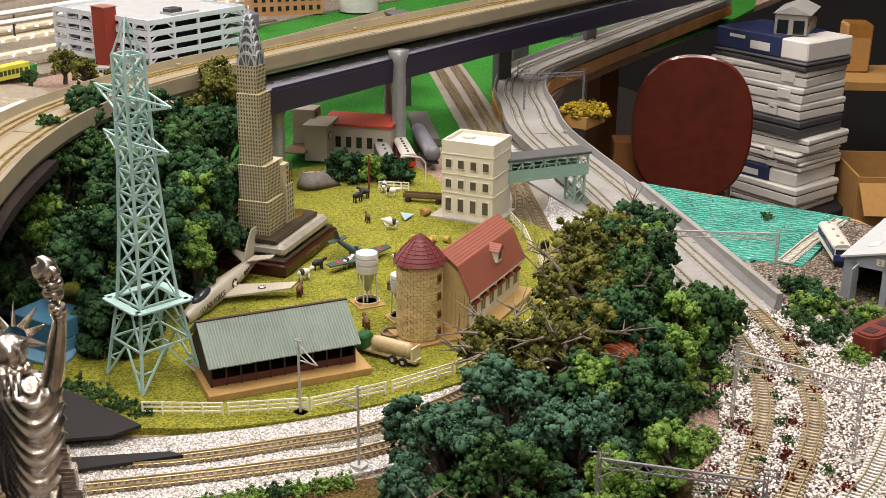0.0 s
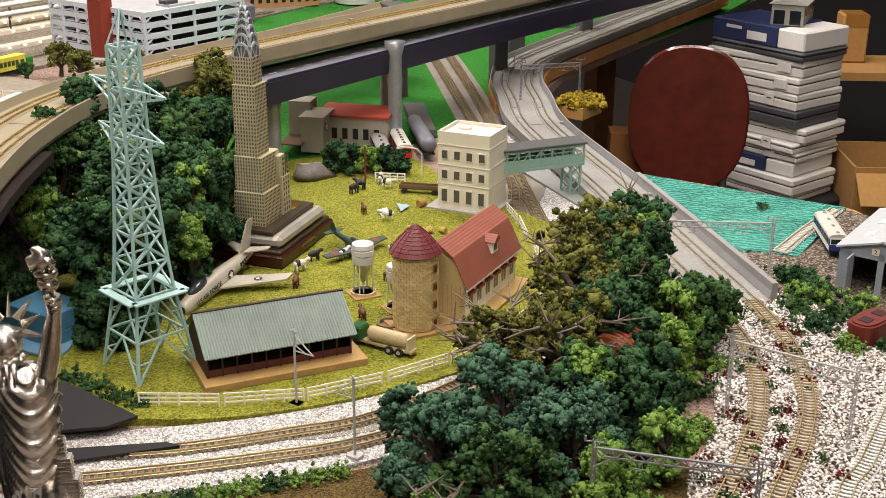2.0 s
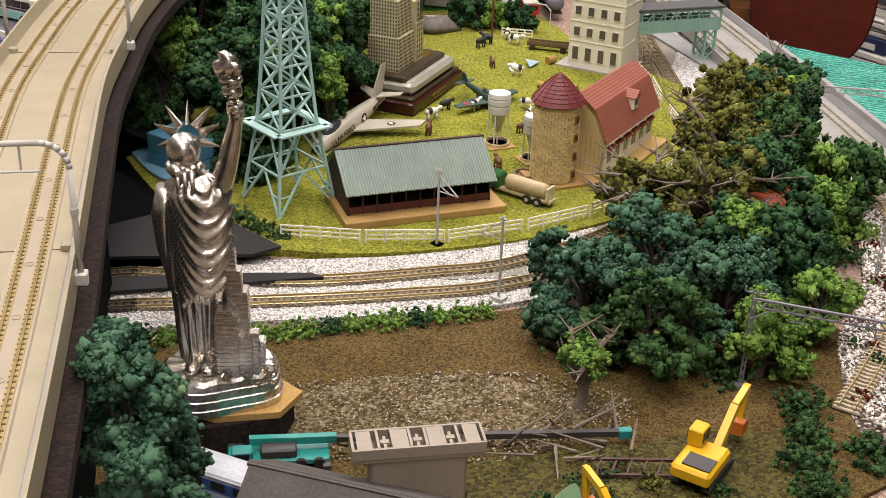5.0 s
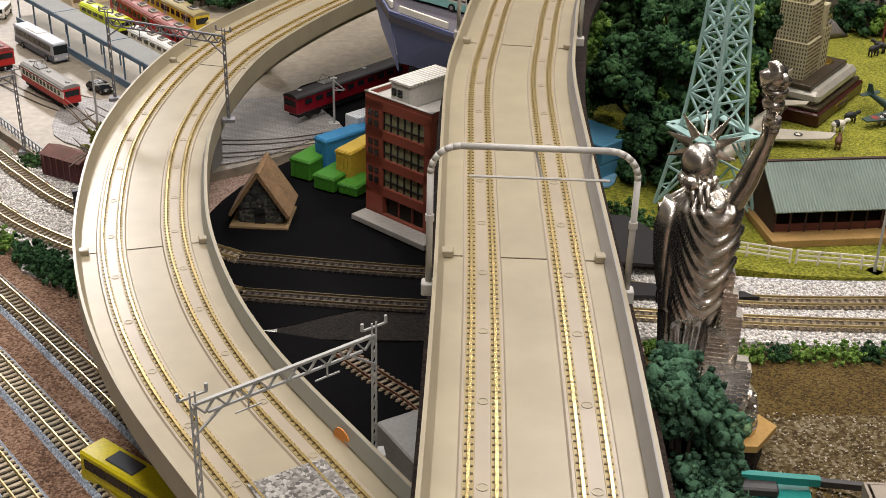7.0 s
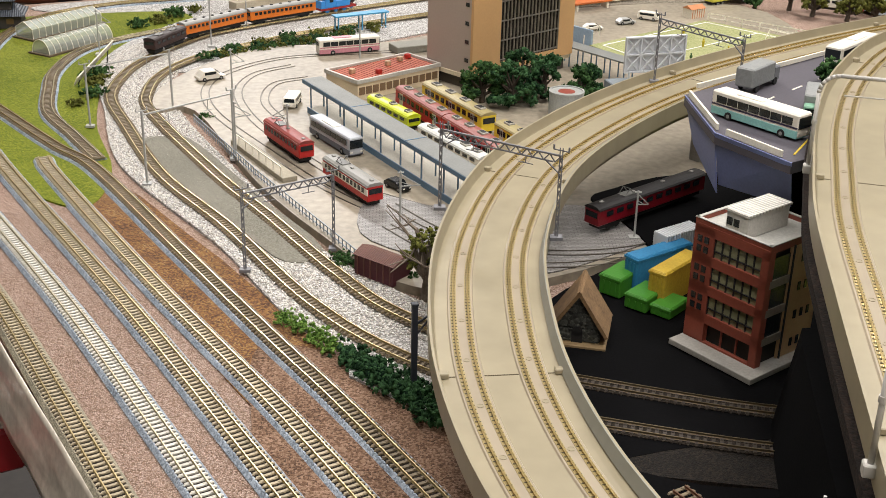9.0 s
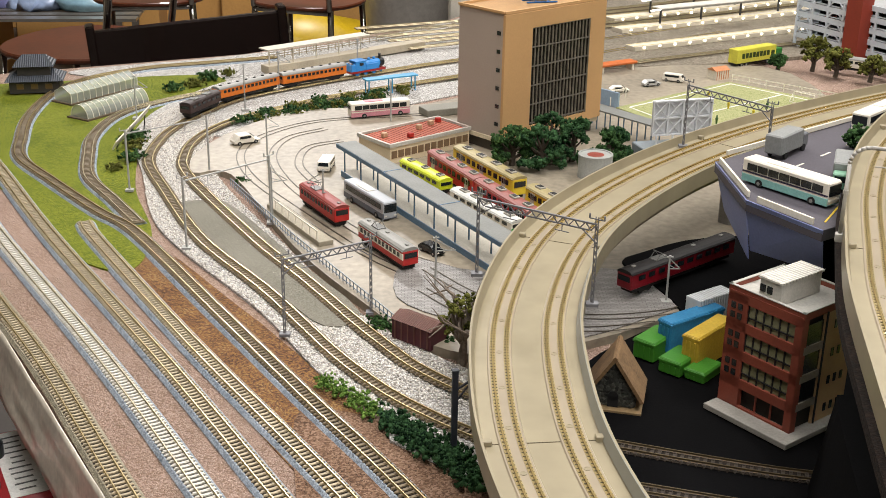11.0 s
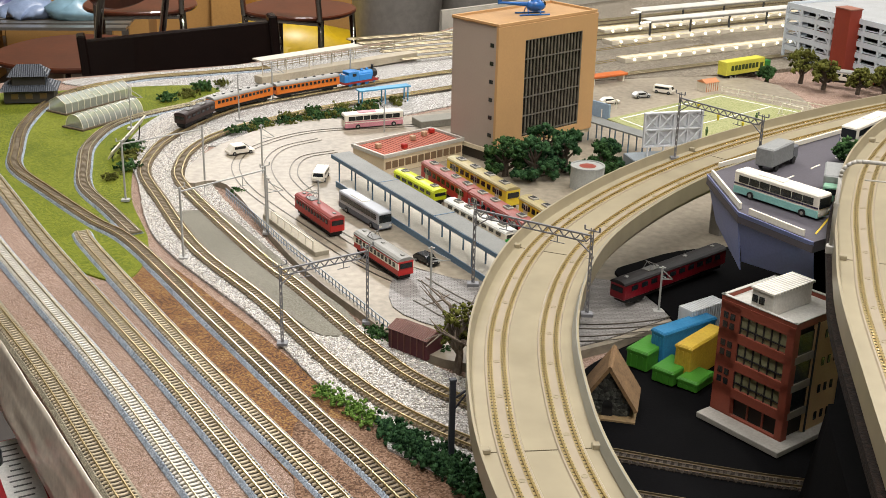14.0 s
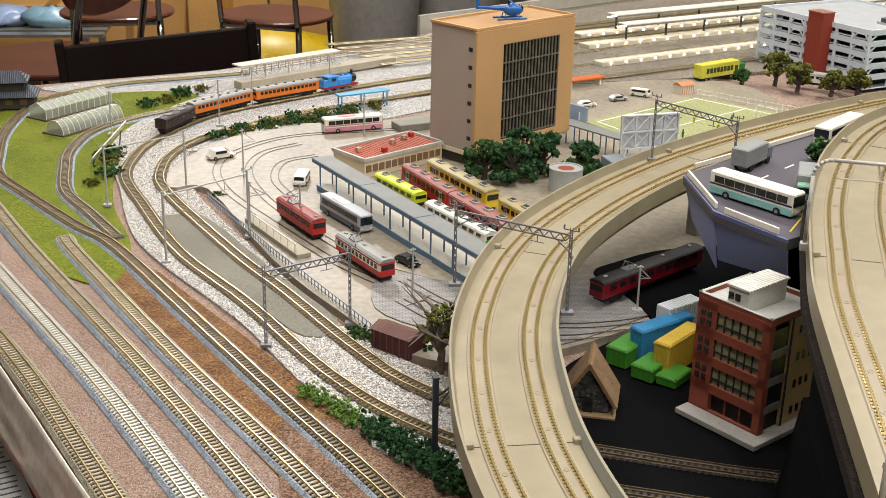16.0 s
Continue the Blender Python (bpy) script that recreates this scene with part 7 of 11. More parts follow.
# ---- office tower ----
def office_tower():
    t = thing("office_tower", "tall beige office tower with a dark gridded glass front", "building", pose(0.1800, 1.5640, 0.008, 0, 0, 41.0))
    w, d, h = 0.177, 0.080, 0.173
    beige, side = paint("beige_tower_front", "c39a68", 0.7, var=0.06, scale=20), paint("mauve_grey_tower_side", "a89a8e", 0.7, var=0.06, scale=20)
    base = paint("cream_tower_base", "d6c9ac", 0.65)
    part("ground_floor", Shape().box(0, 0, 0, w * 0.93, d * 0.9, 0.016), paint("dark_ground_floor", "4a443c", 0.6), t)
    part("canopy_band", Shape().box(0, 0, 0.014, w * 1.0, d * 1.03, 0.006), base, t, bevel=0.0005)
    part("side_wall", Shape().box(0, 0.0006, 0.020, w - 0.001, d, h - 0.020), side, t)
    # front wall with an opening
    y = -d / 2 - 0.001
    for cx, sx, z0, hh in ((-0.072, 0.05, 0.020, h - 0.020), (0.082, 0.03, 0.020, h - 0.020), (0.010, 0.114, 0.153, h - 0.153), (0.010, 0.114, 0.020, 0.010)):
        part("front_wall", Shape().box(cx * 0.93, y, z0, sx * 0.93 + 0.0005, 0.004, hh), beige, t)
    part("glass_front", Shape().box(0.0093, y + 0.0014, 0.030, 0.106, 0.001, 0.125), paint("smoked_tower_glass", "2a2622", 0.12, var=0.3, scale=30), t)
    for i in range(18):
        part("mullion", Shape().box(-0.043 + i * 0.00615, y - 0.0006, 0.030, 0.0006, 0.002, 0.125), paint("grey_mullion", "8a8272", 0.5), t)
    for k in range(6):
        part("floor_band", Shape().box(0.0093, y - 0.0004, 0.032 + k * 0.0240, 0.106, 0.0022, 0.0012), paint("grey_floor_band", "6a655c", 0.5), t)
    for k in range(6):
        part("side_window", Shape().box(-w / 2 + 0.0004, -0.030, 0.035 + k * 0.0225, 0.0008, 0.006, 0.0048), PANE, t)
    part("roof_slab", Shape().box(0, 0, h, w, d + 0.004, 0.0012), paint("tan_roof", "b08a5c", 0.8), t)
    for cx, cy, sx, sy in ((0, -d / 2 - 0.0005, w + 0.002, 0.003), (0, d / 2, w + 0.002, 0.003), (-w / 2, 0, 0.003, d), (w / 2, 0, 0.003, d)):
        part("parapet", Shape().box(cx, cy, h + 0.0012, sx, sy, 0.0028), beige, t)
    return t


office_tower()


def helicopter(at):
    t = thing("model_helicopter", "small blue toy helicopter on the tower roof", "helicopter", at)
    blue = paint("bright_blue_toy", "2a66b0", 0.3)
    part("cabin", Shape().ball((0.012, 0, 0.011), 0.009, 14, 8, sx=1.5, sy=0.85, sz=0.85), blue, t, smooth=True)
    part("tail_boom", Shape().tube((0.0, 0, 0.013), (-0.036, 0, 0.016), 0.003, 0.0014, 10), blue, t)
    part("tail_fin", Shape().box(-0.036, 0, 0.014, 0.005, 0.001, 0.011), blue, t)
    part("rotor_mast", Shape().tube((0.006, 0, 0.018), (0.006, 0, 0.024), 0.0012), UNDER, t)
    for k in range(3):
        part("rotor_blade", Shape().box(0.028, 0, 0, 0.05, 0.003, 0.0006), blue, t).matrix_basis = pose(0.006, 0, 0.024, 0, 0, 20 + 120 * k)
    for y in (-0.009, 0.009):
        part("skid", Shape().tube((-0.012, y, 0.001), (0.028, y, 0.001), 0.0010).tube((0, y, 0.001), (0, y * 0.5, 0.008), 0.0007).tube((0.016, y, 0.001), (0.016, y * 0.5, 0.008), 0.0007), blue, t)
    part("nose_glass", Shape().ball((0.020, 0, 0.012), 0.006, 12, 6, sy=0.8), PANE, t, smooth=True)
    return t


helicopter(pose(0.1800, 1.5600, 0.1822, 0, 0, 15))


# ---- station hall and platform canopy ----
def station_hall():
    t = thing("station_hall", "low station hall with a red tiled flat roof", "building", pose(0.0330, 1.4970, 0.008, 0, 0, 40))
    L, W, H = 0.128, 0.062, 0.022
    cream = paint("cream_station_wall", "d9c8a8", 0.7, var=0.08)
    part("wall", Shape().box(0, 0, 0, L, W, H), cream, t, bevel=0.0005)
    part("roof", Shape().box(0, 0, H, L * 0.97, W * 0.93, 0.0008), paint("brick_red_roof", "b0604a", 0.75, var=0.12), t)
    for i in range(24):
        part("roof_seam", Shape().box(-L * 0.47 + i * L * 0.041, 0, H + 0.0008, 0.0006, W * 0.93, 0.0004), paint("dark_roof_seam", "8a4a3a", 0.8), t)
    for cx, cy, sx, sy in ((0, -W / 2, L + 0.003, 0.003), (0, W / 2, L + 0.003, 0.003), (-L / 2, 0, 0.003, W), (L / 2, 0, 0.003, W)):
        part("parapet", Shape().box(cx, cy, H - 0.001, sx, sy, 0.0045), paint("pale_grey_parapet", "c2beb4", 0.6), t)
    for i in range(12):
        part("window", Shape().box(-L * 0.45 + i * L * 0.081, -W / 2 - 0.0004, 0.007, 0.008, 0.0008, 0.009), paint("tan_station_window", "7a6248", 0.3), t)
    for x, y, c in ((-0.045, 0.004, "c0a080"), (0.012, 0.006, "c0a080"), (0.036, 0.012, "c0a080"), (-0.020, -0.016, "b02a20"), (0.052, 0.016, "b02a20")):
        part("roof_unit", Shape().box(x, y, H + 0.0008, 0.007, 0.006, 0.006), paint("unit_" + c, c, 0.6), t, bevel=0.0008)
    return t


station_hall()


def platform_canopy():
    a, b = Vector((-0.040, 1.402, 0)), Vector((0.135, 1.085, 0))
    t = thing("platform_canopy", "long blue-grey platform canopy on thin posts", "canopy", pose(*((a + b) / 2)[:2], 0.008, 0, 0, math.degrees(math.atan2(b.y - a.y, b.x - a.x))))
    L = (b - a).length
    grey, blue = paint("blue_grey_canopy", "7c7e7a", 0.6, var=0.16), paint("dull_blue_trim", "5d7a92", 0.5)
    part("platform", Shape().box(0, 0.0, 0, L * 0.96, 0.034, 0.006), paint("pale_platform_top", "b5b0a2", 0.75), t)
    part("platform_edge", Shape().box(0, -0.0172, 0, L * 0.96, 0.001, 0.0068), blue, t)
    for i in range(3):
        x = -L / 2 + (i + 0.5) * L / 3
        part("roof_panel", Shape().box(x, -0.0075, 0.037, L / 3 - 0.001, 0.024, 0.0014), grey, t, bevel=0.0003)
        part("fascia", Shape().box(x, -0.0195, 0.0335, L / 3 - 0.001, 0.0012, 0.0045), blue, t)
        part("seam", Shape().box(x + L / 6, -0.0075, 0.0384, 0.0012, 0.024, 0.0004), blue, t)
    for i in range(9):
        for y in (-0.015, 0.001):
            part("post", Shape().box(-L / 2 + 0.012 + i * (L - 0.024) / 8, y, 0.006, 0.0013, 0.0013, 0.031), blue, t)
    return t


platform_canopy()


# ---- overhead line gantries ----
POLE_GREY = paint("grey_gantry_plastic", "77777a", 0.55, var=0.12)
POLE_WHITE = paint("pale_grey_gantry", "a9a9a4", 0.5, var=0.1)


def gantry(p, q, h, label, z=0.004, material=None, truss=True, over=0.006, deep=0.0055):
    t = thing("line_gantry", label, "gantry", group="overhead line gantries")
    m = material or POLE_GREY
    p, q = Vector((*p, z)), Vector((*q, z))
    d = (q - p).normalized()
    for e in (p, q):
        s = Shape()
        if truss:
            side = d * 0.0011
            s.bar(e - side, e - side + Vector((0, 0, h + 0.006)), 0.0007).bar(e + side, e + side + Vector((0, 0, h + 0.006)), 0.0007)
            n = int(h / 0.006)
            for i in range(n):
                s.bar(e - side + Vector((0, 0, i * h / n)), e + side + Vector((0, 0, (i + 1) * h / n)), 0.0006)
                s.bar(e + side + Vector((0, 0, i * h / n)), e - side + Vector((0, 0, (i + 1) * h / n)), 0.0006)
        else:
            s.tube(e, e + Vector((0, 0, h + 0.004)), 0.0012, n=8)
        part("post", s, m, t)
        part("footing", Shape().box(e.x, e.y, e.z - 0.001, 0.009, 0.007, 0.0025), m, t)
    a, b = p + Vector((0, 0, h)), q + Vector((0, 0, h))
    s = Shape().bar(a, b, 0.0016, 0.0012)
    if truss:
        lo = Vector((0, 0, -deep))
        n = max(4, int((b - a).length / 0.009))
        s.bar(a + d * 0.006 + lo, b - d * 0.006 + lo, 0.0010)
        for i in range(n):
            u0, u1 = a.lerp(b, i / n), a.lerp(b, (i + 1) / n)
            s.bar(u0, (u0 + u1) / 2 + lo, 0.0008).bar((u0 + u1) / 2 + lo, u1, 0.0008)
        s.bar(a + Vector((0, 0, -0.014)), a + d * 0.012 + lo, 0.0009).bar(b + Vector((0, 0, -0.014)), b - d * 0.012 + lo, 0.0009)
    part("beam", s, m, t)
    for e, sg in ((a, -1), (b, 1)):
        ins = Shape()
        ins.bar(e + Vector((0, 0, 0.004)) - d * 0.006, e + Vector((0, 0, 0.004)) + d * 0.006, 0.0008)
        for k in (-0.006, 0.006):
            ins.tube(e + d * k + Vector((0, 0, 0.004)), e + d * k + Vector((0, 0, 0.0075)), 0.0007)
        part("insulator_arm", ins, m, t)
    for f in (0.28, 0.72):
        c = a.lerp(b, f)
        part("wire_arm", Shape().bar(c + Vector((0, 0, -deep if truss else 0)), c + Vector((0, 0, -0.011)), 0.0007).bar(c + Vector((0, 0, -0.011)) - d * 0.006, c + Vector((0, 0, -0.011)) + d * 0.006, 0.0006), m, t)
    return t


gantry((-0.073, 0.971), (-0.002, 1.016), 0.068, "grey lattice gantry over the main line")
gantry((-0.191, 1.166), (-0.116, 1.240), 0.070, "pale solid gantry over the main line", material=POLE_WHITE, truss=False)
gantry((-0.287, 1.341), (-0.208, 1.406), 0.066, "pale solid gantry over the curve", material=POLE_WHITE, truss=False)
gantry((0.085, 0.918), (0.168, 0.862), 0.063, "dark grey lattice gantry on the curved viaduct", z=0.083)
gantry((0.145, 0.412), (0.219, 0.452), 0.061, "grey lattice gantry on the lower end of the viaduct", z=0.081, material=POLE_WHITE)
gantry((0.310, 1.235), (0.372, 1.150), 0.064, "dark blue-grey lattice gantry on the viaduct", z=0.094)
gantry((0.897, 0.547), (0.940, 0.465), 0.062, "pale grey lattice gantry over the curved tracks", material=POLE_WHITE, deep=0.009)
gantry((1.006, 0.775), (1.093, 0.723), 0.068, "grey lattice gantry beside the concrete wall", material=POLE_WHITE)
gantry((0.716, 0.462), (0.790, 0.395), 0.062, "blue-grey lattice gantry at the foot of the wood", material=POLE_GREY)
gantry((1.235, 1.42), (1.325, 1.40), 0.055, "grey lattice gantry on the grey viaduct", z=0.02)


def line_pole(x, y, h, label, z=0.004, arm=0.018, rz=0, lattice=False):
    t = thing("line_pole", label, "pole", pose(x, y, z, 0, 0, rz), group="overhead line poles")
    part("post", Shape().tube((0, 0, -0.001), (0, 0, h), 0.0011, 0.0009, 8), POLE_WHITE, t)
    part("footing", Shape().box(0, 0, -0.001, 0.010, 0.008, 0.003), POLE_WHITE, t)
    s = Shape().bar((0, 0, h * 0.93), (arm, 0, h * 0.72), 0.0008).bar((0, 0, h * 0.72), (arm, 0, h * 0.72), 0.0008).bar((0, 0, h * 0.80), (arm * 0.6, 0, h * 0.72), 0.0006)
    part("bracket", s, POLE_WHITE, t)
    part("insulator", Shape().tube((-0.003, 0, h * 0.97), (0.003, 0, h * 0.97), 0.0008), POLE_WHITE, t)
    return t


for x, y, h, rz in ((0.611, 0.708, 0.064, -60), (0.620, 0.616, 0.064, 120), (-0.345, 1.640, 0.06, 0), (-0.205, 1.690, 0.066, 200), (-0.17, 1.80, 0.06, 0), (-0.06, 1.92, 0.055, 0), (-0.115, 1.245, 0.06, 30), (-0.062, 1.255, 0.055, 150), (0.055, 1.065, 0.052, 10), (-0.143, 1.435, 0.065, 40), (0.0, 1.625, 0.06, 90), (1.33, 1.60, 0.05, 0)):
    line_pole(x, y, h, "thin pale grey overhead line pole beside the track", rz=rz, z=0.004 if h > 0.053 else 0.006)
POLE_DARK = paint("dark_slate_pole", "30343c", 0.5, var=0.1)
t = thing("line_pole", "thick square dark grey pole beside the viaduct curve", "pole", pose(0.0652, 0.7808, 0.003, 0, 0, 10), group="overhead line poles")
part("post", Shape().box(0, 0, 0, 0.0042, 0.0036, 0.066), POLE_DARK, t, bevel=0.0004)
part("footing", Shape().box(0, 0, 0, 0.0075, 0.0065, 0.004), POLE_DARK, t, bevel=0.0005)
part("cap", Shape().box(0, 0, 0.0655, 0.0050, 0.0044, 0.0016), POLE_DARK, t, bevel=0.0003)
part("bracket", Shape().bar((0.002, 0, 0.052), (0.020, 0, 0.064), 0.0012), POLE_DARK, t)
part("bracket", Shape().bar((0.002, 0, 0.044), (0.014, 0, 0.060), 0.0010), POLE_DARK, t)
line_pole(0.262, 1.035, 0.045, "thin grey street lamp under the viaduct", z=0.008, arm=0.01)


# ---- small town things ----
def goods_hut(at, label, sx, sy, sz, body, roof, name="goods_hut"):
    t = thing(name, label, "hut", at, group="small huts")
    part("wall", Shape().box(0, 0, 0, sx, sy, sz), body, t)
    s = Shape()
    s.slab([(-sy / 2 - 0.001, 0), (sy / 2 + 0.001, 0), (0, 0.005)], pose(-sx / 2 - 0.001, 0, sz, 90, 0, 90), sx + 0.002)
    part("roof", s, roof, t)
    for i in range(6):
        part("batten", Shape().box(-sx / 2 + (i + 0.5) * sx / 6, -sy / 2 - 0.0003, 0, 0.001, 0.0006, sz), roof, t)
    return t


goods_hut(pose(0.0407, 0.9623, 0.004, 0, 0, -40), "small dark maroon goods hut beside the track", 0.042, 0.022, 0.0175, paint("dark_maroon_hut", "4a1a24", 0.5), ribbed("brown_hut_roof", "6b463c", 0.002, 0))


def tray_fence(p, q, n, label):
    t = thing("lineside_railing", label, "railing", group="lineside railings")
    p, q = Vector((*p, 0.006)), Vector((*q, 0.006))
    for i in range(n + 1):
        b = p.lerp(q, i / n)
        part("post", Shape().bar(b, b + Vector((0, 0, 0.010)), 0.0010), paint("blue_grey_railing", "8f98a0", 0.6), t)
    for h in (0.0045, 0.0095):
        part("rail", Shape().bar(p + Vector((0, 0, h)), q + Vector((0, 0, h)), 0.0008), paint("blue_grey_railing", "8f98a0", 0.6), t)
    return t


tray_fence((-0.175, 1.352), (-0.090, 1.185), 26, "blue-grey railing between street and railway")
tray_fence((-0.088, 1.181), (0.020, 0.985), 30, "blue-grey railing between street and railway")
t = thing("tram_platform", "narrow tram platform with a white handrail", "platform", pose(-0.085, 1.222, 0.008, 0, 0, -60))
part("slab", Shape().box(0, 0, 0, 0.13, 0.016, 0.005), paint("grey_beige_platform", "a39b88", 0.75), t, bevel=0.0004)
for i in range(8):
    part("post", Shape().box(-0.06 + i * 0.017, -0.0072, 0.005, 0.001, 0.001, 0.010), WHITE_PL, t)
part("handrail", Shape().box(-0.0005, -0.0072, 0.0145, 0.122, 0.001, 0.001), WHITE_PL, t)


def greenhouse(at, L, W, H, arched):
    t = thing("greenhouse", "translucent white plastic greenhouse" + (" with a rounded roof" if arched else " with a pitched roof"), "greenhouse", at, group="greenhouses")
    film = paint("milky_plastic_film", "c9d0c4", 0.25, var=0.12)
    film.node_tree.nodes["Principled BSDF"].inputs["Alpha"].default_value = 0.42
    prof = [(W / 2 * math.cos(a), H * math.sin(a)) for a in np.linspace(0, math.pi, 13)] if arched else [(W / 2, 0), (W / 2, H * 0.6), (0, H), (-W / 2, H * 0.6), (-W / 2, 0)]
    part("cover", Shape().slab(prof, pose(-L / 2, 0, 0.002, 90, 0, 90), L), film, t)
    for i in range(12):
        s = Shape()
        x = -L / 2 + i * L / 11
        n = len(prof)
        vs = [(x + dx, a * k, 0.002 + h * k) for a, h in prof for dx, k in ((-0.0004, 1.0), (0.0004, 1.0), (0.0004, 1.03), (-0.0004, 1.03))]
        s.add(vs, [(4 * q + c, 4 * q + (c + 1) % 4, 4 * q + 4 + (c + 1) % 4, 4 * q + 4 + c) for q in range(n - 1) for c in range(4)])
        part("hoop", s, WHITE_PL, t)
    part("base", Shape().box(0, 0, 0, L + 0.008, W + 0.008, 0.002), paint("dark_earth_base", "5a4c38", 0.9), t)
    return t


greenhouse(pose(-0.432, 1.775, 0.002, 0, 0, 56), 0.125, 0.034, 0.022, False)
greenhouse(pose(-0.392, 1.690, 0.002, 0, 0, 58), 0.115, 0.032, 0.018, True)
t = thing("solar_panel", "white tilted panel on a frame beside the inner loop", "panel", pose(-0.3422, 1.4914, 0.002, 0, 0, 78.6))
part("sheet", Shape().box(0.0550, 0, 0, 0.1101, 0.0016, 0.013), WHITE_PL, t, bevel=0.0003).matrix_basis = pose(0, 0, 0.003, 30, -10.3, 0)
for k in (0.12, 0.5, 0.88):
    part("leg", Shape().bar((0.1101 * k, 0.001, 0), (0.1101 * k, -0.002, 0.004 + 0.020 * k), 0.0012), UNDER, t)
for i, (x, y, r) in enumerate(((-0.325, 1.545, 0.016), (-0.318, 1.51, 0.014), (-0.312, 1.46, 0.014), (-0.322, 1.42, 0.010), (-0.175, 1.675, 0.012), (-0.14, 1.705, 0.013), (-0.105, 1.735, 0.014), (-0.065, 1.755, 0.014), (-0.025, 1.775, 0.015), (0.015, 1.80, 0.013), (-0.325, 1.80, 0.014), (-0.30, 1.83, 0.014), (-0.285, 1.87, 0.016), (-0.26, 1.90, 0.012))):
    bush(x, y, r, FOAM_OLIVE if i % 2 else FOAM_MIX, "olive green bush along the far curve", 500 + i)
for i, (x, y, r) in enumerate(((-0.032, 0.882, 0.009), (-0.020, 0.868, 0.010), (-0.006, 0.853, 0.010), (0.006, 0.840, 0.010), (0.020, 0.824, 0.010), (0.035, 0.806, 0.011), (0.050, 0.786, 0.012), (0.064, 0.768, 0.012), (0.078, 0.748, 0.012))):
    bush(x, y, r if i < 4 else r * 1.25, FOAM_LIGHT if i < 4 else FOAM_DARK, "green hedge clump between yard and main line", 520 + i, n=16 if i < 4 else 30)
for i, (x, y, r) in enumerate(((0.006, 0.992, 0.010), (0.018, 0.985, 0.008), (0.066, 0.955, 0.009), (-0.165, 1.37, 0.009), (0.30, 1.115, 0.012), (0.285, 1.10, 0.010))):
    bush(x, y, r, FOAM_MIX, "small green shrub beside the street", 540 + i)
tree(0.0745, 0.9225, 0.056, 0.018, FOAM_OLIVE, "sparse bare-limbed tree beside the maroon hut", 560, n=22, low=0.5, bare=6, size=(0.002, 0.004))
for i, (x, y, h, r) in enumerate(((0.150, 1.435, 0.046, 0.026), (0.185, 1.425, 0.050, 0.028), (0.225, 1.455, 0.050, 0.026), (0.265, 1.43, 0.040, 0.022), (0.20, 1.47, 0.056, 0.026), (0.285, 1.475, 0.035, 0.018))):
    tree(x, y, h, r, FOAM_DARK if i % 3 else FOAM_MIX, "bushy green tree at the foot of the tower", 580 + i, n=75, low=0.02, size=(0.0024, 0.0046), z=0.008)
t = thing("storage_tank", "pale grey round storage tank with a red top", "tank", pose(0.245, 1.395, 0.008))
part("shell", Shape().lathe([(0.020, 0), (0.020, 0.026)], 28), paint("pale_tank_grey", "a9aca8", 0.5), t)
part("rim", Shape().lathe([(0.0205, 0.026), (0.0205, 0.028), (0.0185, 0.028), (0.0185, 0.0268)], 28), paint("pale_tank_grey", "a9aca8", 0.5), t)
part("lid", Shape().lathe([(0.0184, 0.0262), (0.0003, 0.0275)], 28), paint("dull_red_lid", "8f4436", 0.6), t)


def billboard():
    t = thing("billboard_frame", "white lattice back of a large billboard", "billboard", pose(0.363, 1.487, 0.022, 0, 0, 14))
    white = paint("white_billboard_plastic", "d3d6da", 0.5, var=0.06)
    W, H = 0.078, 0.044
    part("panel", Shape().box(0, 0.003, 0.012, W, 0.0015, H), white, t)
    for i in range(5):
        part("upright", Shape().box(-W / 2 + i * W / 4, 0, 0.012, 0.0016, 0.004, H), white, t)
    for k in range(3):
        part("crossbar", Shape().box(0, 0, 0.012 + k * (H - 0.0016) / 2, W, 0.0042, 0.0016), white, t)
    for i in range(4):
        for k in range(2):
            x0, z0 = -W / 2 + i * W / 4, 0.012 + k * H / 2
            s = Shape().bar((x0, -0.001, z0), (x0 + W / 4, -0.001, z0 + H / 2), 0.0016).bar((x0, -0.001, z0 + H / 2), (x0 + W / 4, -0.001, z0), 0.0016)
            part("diagonal", s, white, t)
    for i in range(4):
        part("leg", Shape().tube((-W * 0.42 + i * W * 0.28, -0.001, -0.002), (-W * 0.42 + i * W * 0.28, 0, 0.014), 0.0013), white, t)
    return t


billboard()
single("concrete_block", Shape().box(0, 0, 0, 0.10, 0.034, 0.014), paint("blue_grey_block", "7e878c", 0.65), "blue-grey flat-roofed block under the billboard", "building", pose(0.357, 1.490, 0.008, 0, 0, 14), bevel=0.001)
t = thing("walkway_canopy", "blue-grey roofed walkway behind the tower trees", "canopy", pose(0.303, 1.575, 0.008, 0, 0, -52))
part("roof", Shape().box(0, 0, 0.026, 0.14, 0.024, 0.002), paint("blue_grey_canopy", "8b9092", 0.6), t)
for i in range(6):
    for y in (-0.008, 0.008):
        part("post", Shape().box(-0.06 + i * 0.024, y, 0, 0.0013, 0.0013, 0.026), paint("dull_blue_trim", "5d7a92", 0.5), t)
